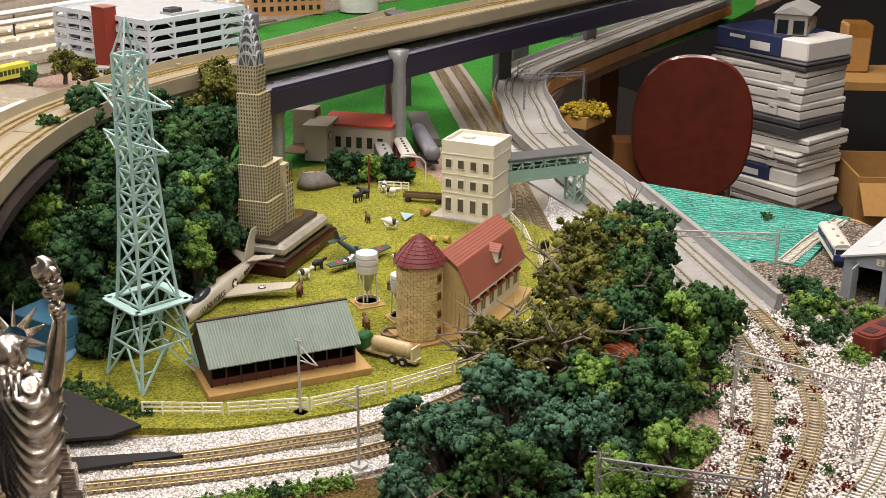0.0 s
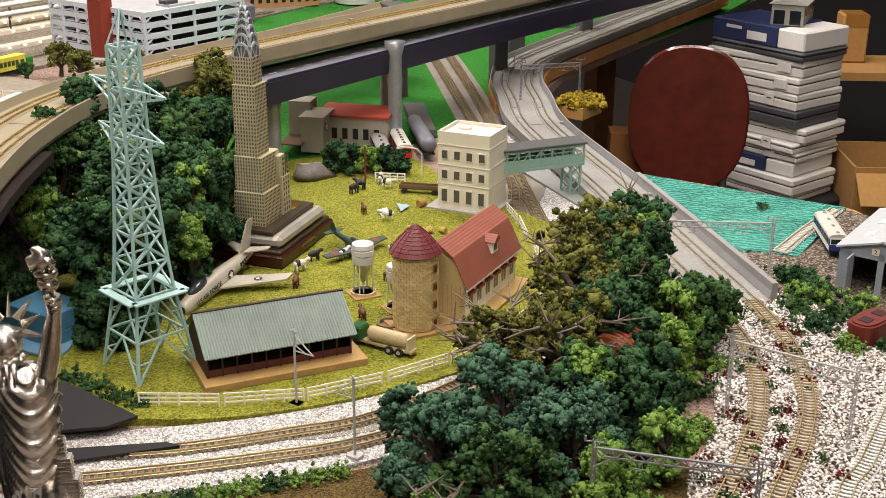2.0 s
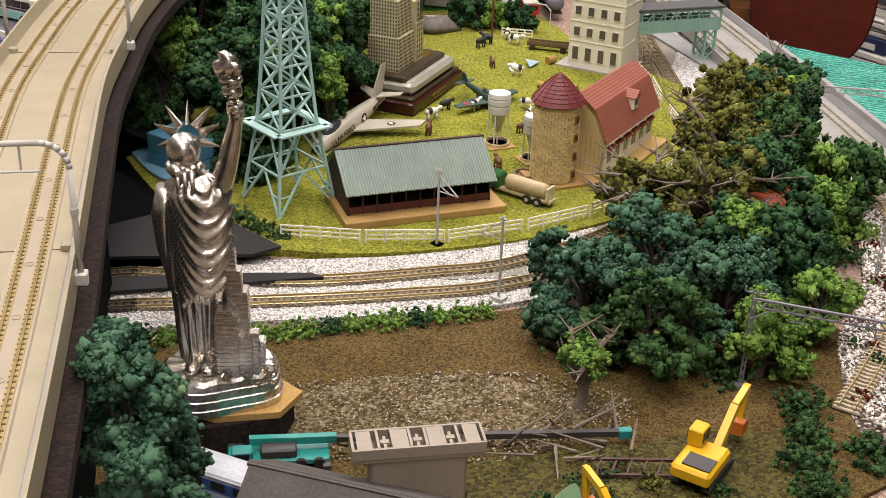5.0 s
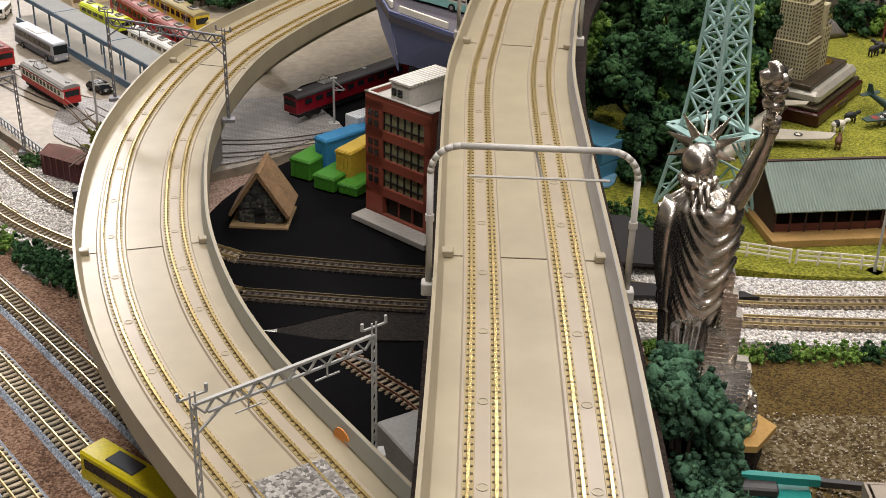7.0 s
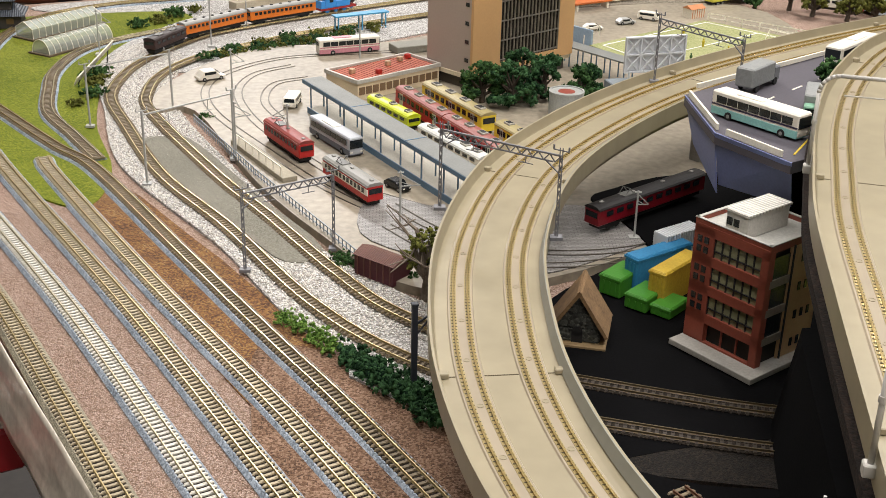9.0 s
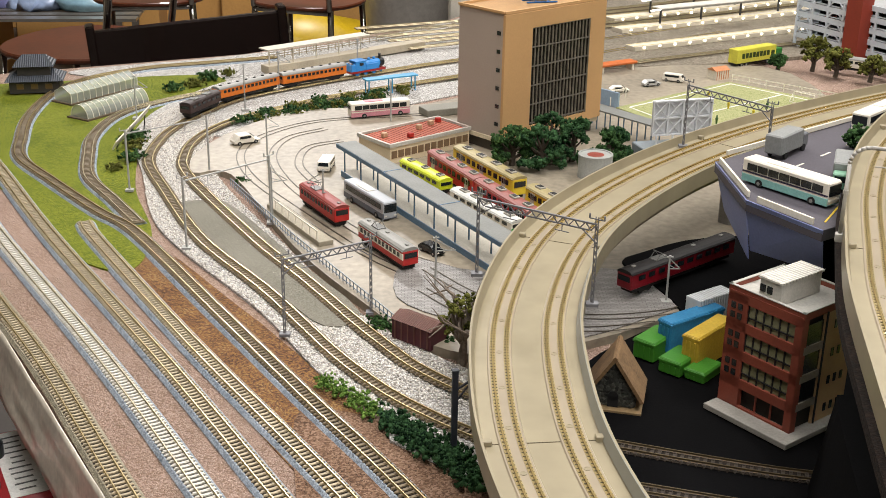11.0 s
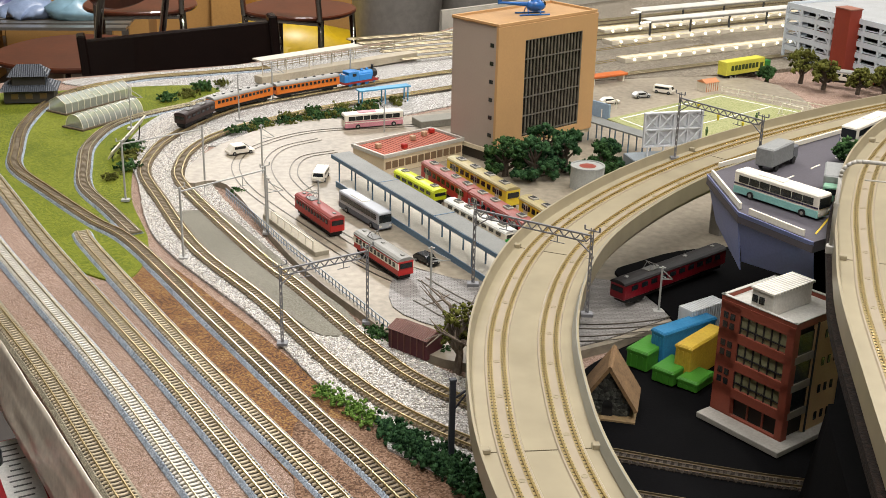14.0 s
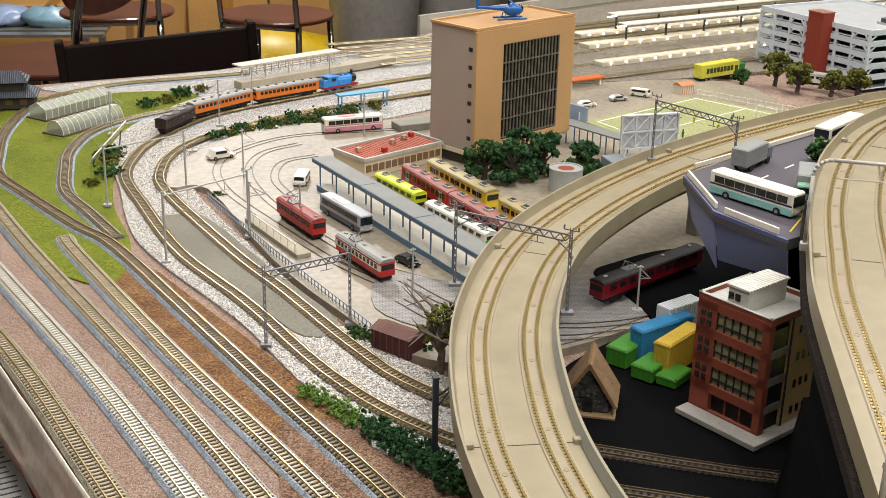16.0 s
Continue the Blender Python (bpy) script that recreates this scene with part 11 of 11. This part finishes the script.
single("shelf", Shape().box(0, 0, 0, 0.30, 0.34, 0.012), SHELF, "black equipment shelf below the table edge", "shelf", pose(-0.40, 0.78, -0.160, 0, 0, 29), kind="structure")
t = thing("train_controller", "red train controller box with white labels and knobs", "controller", pose(-0.3357, 0.9292, -0.1475, 0, 0, 27))
part("case", Shape().box(0, 0, 0, 0.13, 0.12, 0.040), paint("signal_red_case", "8f1f24", 0.35, var=0.06), t, bevel=0.003)
part("knob", Shape().lathe([(0.010, 0.040), (0.010, 0.052), (0.008, 0.055), (0.001, 0.055)], 24, x=0.02, y=0.02), paint("black_knob", "121212", 0.35), t)
part("dial", Shape().lathe([(0.024, 0.040), (0.024, 0.050), (0.018, 0.058), (0.001, 0.059)], 32, x=-0.005, y=-0.028), paint("black_knob", "121212", 0.35), t)
for i in range(4):
    part("button", Shape().box(-0.035 + (i % 2) * 0.022, 0.024 + (i // 2) * 0.016, 0.040, 0.013, 0.010, 0.003), paint("white_button", "d8d6d0", 0.5), t, bevel=0.0008)
lab = part("paper_label", Shape().box(0.038, 0.0, 0.040, 0.030, 0.11, 0.0006), paint("white_paper_strip", "d9d8d2", 0.7), t)
rng = random.Random(3)
for i in range(11):
    part("writing_bar", Shape().box(0.038, -0.045 + i * 0.009, 0.0407, rng.uniform(0.010, 0.024), 0.0022, 0.0002), paint("grey_ink", "5a5a58", 0.7), lab)
film = Shape()
A, B = Vector((-0.398, 1.127, 0)), Vector((0.12, 0.252, 0))
nu, nv = 60, 10
DROP = 0.056
d = (B - A).normalized()
vs = []
for j in range(nv + 1):
    for i in range(nu + 1):
        p = A.lerp(B, i / nu) + Vector((d.y, -d.x, 0)) * (0.0025 + 0.010 * (j / nv) + 0.0022 * noise.noise(Vector((i * 0.35, j * 0.6, 1))) * (0.3 + j / nv))
        vs.append((p.x, p.y, 0.001 - DROP * j / nv))
film.add(vs, [(j * (nu + 1) + i, j * (nu + 1) + i + 1, (j + 1) * (nu + 1) + i + 1, (j + 1) * (nu + 1) + i) for j in range(nv) for i in range(nu)])
fm = single("plastic_film", film, paint("wrinkled_pale_film", "ddd3c2", 0.32, var=0.25, scale=22, fine=160, bump=0.06, coat=0.3), "wrinkled shiny pale film hanging over the table side", "film", kind="structure", smooth=True)
md = fm.modifiers.new("thick", "SOLIDIFY")
md.thickness = 0.0012

board = Shape().bar(A + Vector((d.y, -d.x, 0)) * 0.0065 - Vector((0, 0, DROP + 0.006)), B + Vector((d.y, -d.x, 0)) * 0.0065 - Vector((0, 0, DROP + 0.006)), 0.006, 0.010)
single("table_apron", board, WOOD_EDGE, "raw wooden batten under the hanging film", "batten", kind="structure")

# ---- the room ----
FLOOR_Z = -0.76
room = paint("warm_white_wall", "b8ad9a", 0.85, var=0.08, scale=2, fine=60)
# Black wall colour stands in for the unlit far side of the room.
dark_wall = paint("unlit_room_black_wall", "100f0e", 0.9, var=0.2, scale=6, fine=80)
single("floor", Shape().box(0.8, 2.2, FLOOR_Z - 0.05, 10, 11, 0.05), paint("grey_brown_floor", "4d4640", 0.6, var=0.2, scale=3, fine=60), "grey-brown vinyl room floor", "floor", kind="structure")
# Unseen ceiling, its white chosen so that rails and metal reflect brightness.
single("ceiling", Shape().box(0.8, 2.2, 1.80, 10, 11, 0.05), paint("white_ceiling", "d9d5cb", 0.9, var=0.05, scale=2), "room ceiling out of view, made white for reflections", "ceiling", kind="structure")
single("wall_north", Shape().box(0.8, 7.7, FLOOR_Z, 10, 0.1, 2.61), room, "plain warm white wall at the far end", "wall", kind="structure")
single("wall_south", Shape().box(0.8, -3.3, FLOOR_Z, 10, 0.1, 2.61), room, "plain warm white wall behind the camera", "wall", kind="structure")
single("wall_west", Shape().box(-4.2, 2.2, FLOOR_Z, 0.1, 11, 2.61), room, "plain warm white side wall", "wall", kind="structure")
single("wall_east", Shape().box(3.6, 2.2, FLOOR_Z, 0.1, 11, 2.61), dark_wall, "side wall behind the box stack, blackened for the unlit room", "wall", kind="structure")
for i, (x, y) in enumerate(((0.75, 0.55), (-0.35, 1.35), (1.1, 2.0), (-0.1, 0.15))):
    t = thing("ceiling_fixture", "white tube light housing on the ceiling", "ceiling light", pose(x, y, 1.775, 0, 0, 20), group="ceiling lights")
    part("housing", Shape().box(0, 0, 0, 0.20, 1.24, 0.024), paint("white_lamp_housing", "dedede", 0.5), t)

WOOD_RED = paint("red_brown_plywood", "5a2216", 0.28, var=0.3, scale=9, fine=60, bump=0.02, coat=0.3)
WOOD_BROWN = paint("brown_plywood_seat", "5c2f1c", 0.3, var=0.3, scale=9, fine=60, bump=0.02, coat=0.3)
CHROME = paint("chrome_tube", "b5b2ac", 0.15, 1.0, var=0.05, bump=0)


def oval(w, h, n=40, p=2.3):
    return [(w / 2 * math.copysign(abs(math.cos(a)) ** (2 / p), math.cos(a)), h / 2 * math.copysign(abs(math.sin(a)) ** (2 / p), math.sin(a))) for a in circle_row(n)]


def chair(at, wood, label, seat_h=0.44, w=0.40, back=True, black_back=False):
    t = thing("chair", label, "chair", at, group="stacking chairs")
    part("seat", Shape().prism(oval(w, w * 0.95), seat_h, seat_h + 0.014), wood, t, bevel=0.004)
    for sx in (-1, 1):
        for sy in (-1, 1):
            part("leg", Shape().tube((sx * w * 0.40, sy * w * 0.42, 0), (sx * w * 0.36, sy * w * 0.34, seat_h), 0.011, n=12), CHROME, t, smooth=True)
    for sy in (-1, 1):
        part("side_tube", Shape().tube((-w * 0.36, sy * w * 0.34, seat_h - 0.01), (w * 0.36, sy * w * 0.34, seat_h - 0.01), 0.010, n=12), CHROME, t)
    if back:
        m = pose(0, w * 0.44, seat_h + 0.27, 80, 0, 0)
        part("backrest", Shape().slab(oval(w * 0.98, 0.26), m, 0.014), wood, t, bevel=0.004)
        for sx in (-1, 1):
            part("back_tube", Shape().tube((sx * w * 0.36, w * 0.36, seat_h), (sx * w * 0.36, w * 0.47, seat_h + 0.26), 0.010, n=12), CHROME, t)
    return t


# oval chair back near the corner, seen from behind
t = thing("oval_back_chair", "red-brown chair with a large oval plywood back", "chair", pose(1.690, 1.590, FLOOR_Z, 0, 0, -38))
part("backrest", Shape().slab(oval(0.212, 0.262, 48, 2.4), pose(0, 0, 0.665, 86, 0, 0), 0.012), WOOD_RED, t, bevel=0.004)
part("seat", Shape().prism(oval(0.30, 0.30), 0.40, 0.414), WOOD_RED, t, bevel=0.004)
for sx in (-1, 1):
    part("back_tube", Shape().tube((sx * 0.07, 0.02, 0.40), (sx * 0.07, 0.012, 0.62), 0.009, n=10), CHROME, t)
    for sy in (-1, 1):
        part("leg", Shape().tube((sx * 0.13, sy * 0.13, 0), (sx * 0.11, sy * 0.11, 0.40), 0.010, n=10), CHROME, t)

chair(pose(-0.93, 4.40, FLOOR_Z, 0, 0, 190), WOOD_BROWN, "brown plywood chair on chrome legs")
chair(pose(-0.36, 4.36, FLOOR_Z, 0, 0, 160), WOOD_BROWN, "brown plywood chair on chrome legs")
chair(pose(-0.86, 3.28, FLOOR_Z, 0, 0, 250), WOOD_BROWN, "brown plywood chair drawn up behind the table", w=0.44, seat_h=0.505)
t = thing("black_bench", "black-brown lacquered bench with a long backboard", "bench", pose(-0.50, 3.06, FLOOR_Z, 0, -4, 16))
lac = paint("black_brown_lacquer", "1c1210", 0.25, var=0.25, coat=0.3)
part("backboard", Shape().box(0, 0, 0.40, 0.46, 0.022, 0.225), lac, t, bevel=0.004)
for x in (-0.235, 0.235):
    part("end_post", Shape().box(x, 0, 0, 0.022, 0.05, 0.64), lac, t, bevel=0.004)
part("seat", Shape().box(0, 0.16, 0.40, 0.46, 0.30, 0.02), lac, t, bevel=0.004)
CARD = paint("brown_cardboard", "a87e44", 0.85, var=0.12, scale=6, fine=120)
TAPE = paint("tan_parcel_tape", "96682e", 0.3)


def carton(at, sx, sy, sz, label, opened=False):
    t = thing("carton", label, "box", at, group="cardboard boxes")
    if opened:
        for cx, cy, ax, ay in ((0, -sy / 2, sx, 0.005), (0, sy / 2, sx, 0.005), (-sx / 2, 0, 0.005, sy), (sx / 2, 0, 0.005, sy)):
            part("side", Shape().box(cx, cy, 0, ax, ay, sz), CARD, t)
        part("bottom", Shape().box(0, 0, 0, sx, sy, 0.005), CARD, t)
        part("flap", Shape().box(0, 0, 0, sx, sy * 0.4, 0.004), CARD, t).matrix_basis = pose(0, -sy / 2 - sy * 0.15, sz - 0.04, 40, 0, 0)
    else:
        part("body", Shape().box(0, 0, 0, sx, sy, sz), CARD, t, bevel=0.004)
        part("tape", Shape().box(0, 0, sz, 0.05, sy + 0.001, 0.001), TAPE, t)
        part("tape_end", Shape().box(0, -sy / 2 - 0.0006, sz * 0.75, 0.05, 0.001, sz * 0.25), TAPE, t)
    return t


for x, y, sx, sy, sz, rz in ((-1.45, 5.60, 0.62, 0.45, 0.30, 5), (-1.95, 5.0, 0.50, 0.4, 0.36, 0), (-0.72, 5.75, 0.36, 0.34, 0.34, 10), (-1.02, 5.9, 0.5, 0.4, 0.50, 0), (-0.30, 6.3, 0.5, 0.4, 0.42, 0), (-1.7, 6.2, 0.6, 0.4, 0.42, 0)):
    carton(pose(x, y, FLOOR_Z, 0, 0, rz), sx, sy, sz, "closed brown cardboard box taped along its lid")
t = thing("metal_table", "low table with a silver slatted top holding bags", "table", pose(-1.62, 5.0, FLOOR_Z, 0, 0, 4) @ Matrix.Diagonal((1, 1, 0.60, 1)))
for i in range(6):
    part("slat", Shape().box(0, -0.22 + i * 0.09, 0.46, 1.05, 0.06, 0.02), paint("silver_slat", "a8a49c", 0.3, 0.8), t)
for x in (-0.45, 0.45):
    for y in (-0.2, 0.2):
        part("leg", Shape().box(x, y, 0, 0.03, 0.03, 0.46), CHROME, t)
rg = random.Random(5)
for i, (x, y, c) in enumerate(((-1.95, 5.15, "c9a53c"), (-1.62, 5.15, "8494b0"), (-1.42, 5.12, "7fa0b0"), (-1.78, 5.2, "5a5c80"))):
    v, f = CLUMPS[i]
    single("plastic_bag", Shape().add([(p[0] * 0.12, p[1] * 0.10, abs(p[2]) * 0.07) for p in v], f), paint("bag_" + c, c, 0.35, var=0.2), "crumpled plastic bag lying on the slatted table", "bag", pose(x + 0.10, y - 0.13, FLOOR_Z + 0.290), group="bags", smooth=True)
v, f = CLUMPS[5]
single("yellow_bag", Shape().add([(p[0] * 0.34, p[1] * 0.16, abs(p[2]) * 0.26) for p in v], f), paint("yellow_plastic_bag", "b99a1c", 0.4, var=0.15), "large yellow plastic bag on the floor", "bag", pose(-0.50, 5.3, FLOOR_Z), smooth=True)
t = thing("white_bin", "translucent white plastic bin", "bin", pose(-0.02, 5.2, FLOOR_Z))
part("body", Shape().lathe([(0.16, 0), (0.20, 0.42), (0.21, 0.43), (0.195, 0.43), (0.155, 0.01)], 32), paint("milky_white_bin", "d0cdc6", 0.4), t, smooth=True)
part("rim", Shape().lathe([(0.212, 0.425), (0.218, 0.430), (0.218, 0.440), (0.200, 0.440)], 32), paint("milky_white_bin", "d0cdc6", 0.4), t, smooth=True)
t = thing("white_bin", "translucent white plastic bin", "bin", pose(0.34, 5.35, FLOOR_Z))
part("body", Shape().lathe([(0.16, 0), (0.20, 0.42), (0.21, 0.43), (0.195, 0.43), (0.155, 0.01)], 32), paint("milky_white_bin", "d0cdc6", 0.4), t, smooth=True)
part("rim", Shape().lathe([(0.212, 0.425), (0.218, 0.430), (0.218, 0.440), (0.200, 0.440)], 32), paint("milky_white_bin", "d0cdc6", 0.4), t, smooth=True)
t = thing("white_screen", "pale grey low screen board behind the station", "screen", pose(0.45, 2.72, -0.03, 0, 0, 38))
part("board", Shape().box(0, 0, 0, 0.9, 0.008, 0.06), paint("pale_grey_acrylic", "b9b4a8", 0.3), t)

# stack of model train boxes on a stool, and cartons beside it
BOXW, BOXB = paint("pale_grey_train_case", "d8d5cc", 0.5, var=0.06), paint("navy_train_case", "2a3358", 0.45, var=0.06)
CASE_GREY, TAB = paint("charcoal_train_case", "4a4a4c", 0.5, var=0.08), paint("white_tab", "e2dfd6", 0.5)
t = thing("low_stool", "dark stool carrying the stack of train cases", "stool", pose(2.12, 1.83, FLOOR_Z, 0, 0, 12))
part("top", Shape().box(0, 0, 0.38, 0.26, 0.30, 0.03), UNDER, t, bevel=0.004)
for x in (-0.10, 0.10):
    for y in (-0.12, 0.12):
        part("leg", Shape().box(x, y, 0, 0.03, 0.03, 0.38), UNDER, t)


def train_case(at, h, style):
    """A boxed set: 'plain' tray, 'latched' hard case, 'tabbed' sleeve, 'dark' case or 'printed' sleeve."""
    words = {"plain": "pale grey open train set tray in a tall stack", "latched": "white hard plastic train case with latches", "tabbed": "pale train set box with a white hang tab",
             "dark": "charcoal grey train case in a tall stack", "printed": "navy printed train box with a white tray end"}
    sx, sy = 0.150, 0.235
    t = thing("train_case", words[style], "case", at, group="stacked train cases")
    if style == "printed":
        part("sleeve", Shape().box(0, 0.034, 0, sx, sy - 0.068, h), BOXB, t, bevel=0.002)
        part("tray", Shape().box(0, -sy / 2 + 0.034, 0, sx - 0.003, 0.067, h - 0.002), BOXW, t, bevel=0.003)
        part("print_panel", Shape().box(-sx / 2 - 0.0006, 0.0, h * 0.2, 0.001, 0.050, h * 0.4), TAB, t)
        part("print_bar", Shape().box(-sx / 2 - 0.0006, 0.060, h * 0.6, 0.001, 0.040, h * 0.15), BOXW, t)
        return t
    m = CASE_GREY if style == "dark" else BOXW
    part("tray", Shape().box(0, 0, 0, sx, sy, h * 0.56), m, t, bevel=0.003)
    part("lid", Shape().box(0, 0, h * 0.60, sx + 0.002, sy + 0.002, h * 0.40), m, t, bevel=0.003)
    part("seam", Shape().box(0, 0, h * 0.5, sx - 0.005, sy - 0.005, h * 0.2), UNDER, t)
    if style == "latched":
        for y in (-0.075, 0.075):
            part("latch", Shape().box(-sx / 2 - 0.002, y, h * 0.22, 0.004, 0.032, h * 0.6), BOXW, t, bevel=0.001)
    if style == "tabbed":
        tab = part("hang_tab", Shape().box(-sx / 2 - 0.003, -0.052, h * 0.1, 0.0015, 0.024, 0.024), TAB, t, bevel=0.0006)
        part("tab_slot", Shape().box(-sx / 2 - 0.0042, -0.052, h * 0.1 + 0.014, 0.0006, 0.010, 0.002), UNDER, tab)
    return t


z = FLOOR_Z + 0.41
rng = random.Random(12)
for h, style in ((0.020, "plain"), (0.036, "plain"), (0.031, "printed"), (0.020, "tabbed"), (0.021, "tabbed"), (0.030, "plain"), (0.036, "dark"), (0.034, "tabbed"), (0.033, "latched"), (0.034, "latched"), (0.018, "dark"), (0.042, "printed")):
    train_case(pose(2.118 + rng.uniform(-0.008, 0.008), 1.833 + rng.uniform(-0.008, 0.008), z, 0, 0, 12 + rng.uniform(-3, 3)), h, style)
    z += h + 0.0005
t = thing("model_hall", "grey model hall with arched openings on the cases", "model building", pose(2.13, 1.82, z, 0, 0, 38))
grey = paint("warm_grey_model", "8d8a80", 0.6)
part("body", Shape().box(0, 0, 0, 0.13, 0.065, 0.042), grey, t)
part("roof", Shape().slab([(-0.038, 0), (0.038, 0), (0, 0.016)], pose(-0.068, 0, 0.042, 90, 0, 90), 0.136), paint("pale_grey_model_roof", "a3a29a", 0.6), t)
for i in range(6):
    part("window", Shape().box(-0.05 + i * 0.02, -0.0328, 0.018, 0.010, 0.001, 0.014), PANE, t)
for y in (-0.016, 0.016):
    part("arch", Shape().box(-0.0653, y, 0.002, 0.001, 0.022, 0.028), PANE, t)
t = carton(pose(2.31, 1.66, FLOOR_Z + 0.30, 0, 0, -30), 0.22, 0.20, 0.20, "open brown cardboard box beside the cases", True)
for x in (-0.07, -0.01, 0.05):
    part("care_mark", Shape().box(x, -0.1030, 0.115, 0.040, 0.0008, 0.040), paint("faded_red_print", "a4522e", 0.8), t)
    part("care_symbol", Shape().lathe([(0.001, 0), (0.011, 0.0), (0.006, 0.012), (0.003, 0.026)], 12, x=x, y=-0.1034, z=0.121, squash=0.06), CARD, t)
single("crate", Shape().box(0, 0, 0, 0.34, 0.32, 0.30), UNDER, "dark crate under the open cardboard box", "crate", pose(2.30, 1.66, FLOOR_Z, 0, 0, -30), bevel=0.003)
t = thing("wall_shelf", "plain wooden shelf against the dark wall", "shelf", pose(2.55, 1.83, -0.14, 0, 0, -30))
part("board", Shape().box(0, 0, 0, 0.5, 0.2, 0.018), CARD, t)
for x in (-0.2, 0.2):
    part("support", Shape().box(x, 0.06, FLOOR_Z + 0.14, 0.03, 0.03, -FLOOR_Z - 0.14), CARD, t)
carton(pose(2.43, 1.94, -0.122, 0, 0, -30), 0.06, 0.06, 0.11, "small brown carton on the shelf")
t = thing("white_packet", "small white packet on the shelf", "packet", pose(2.60, 1.74, -0.122, 0, 0, -30))
part("body", Shape().box(0, 0, 0, 0.12, 0.08, 0.045), BOXW, t, bevel=0.002)
single("tan_pillar", Shape().box(0, 0, 0, 0.10, 0.06, 0.62), paint("orange_tan_wood", "8a5a2c", 0.6), "orange-tan wooden leg under the ramp", "table leg", pose(1.66, 1.70, FLOOR_Z, 0, 0, -30), kind="structure")
single("table_leg", Shape().box(-0.05, 1.4, FLOOR_Z, 0.06, 0.06, -FLOOR_Z - 0.014).box(1.1, 0.5, FLOOR_Z, 0.06, 0.06, -FLOOR_Z - 0.014).box(2.2, 2.6, FLOOR_Z, 0.06, 0.06, -FLOOR_Z - 0.014).box(0.2, 2.2, FLOOR_Z, 0.06, 0.06, -FLOOR_Z - 0.014), paint("orange_tan_wood", "8a5a2c", 0.6), "plain wooden legs under the layout table", "table leg", kind="structure")
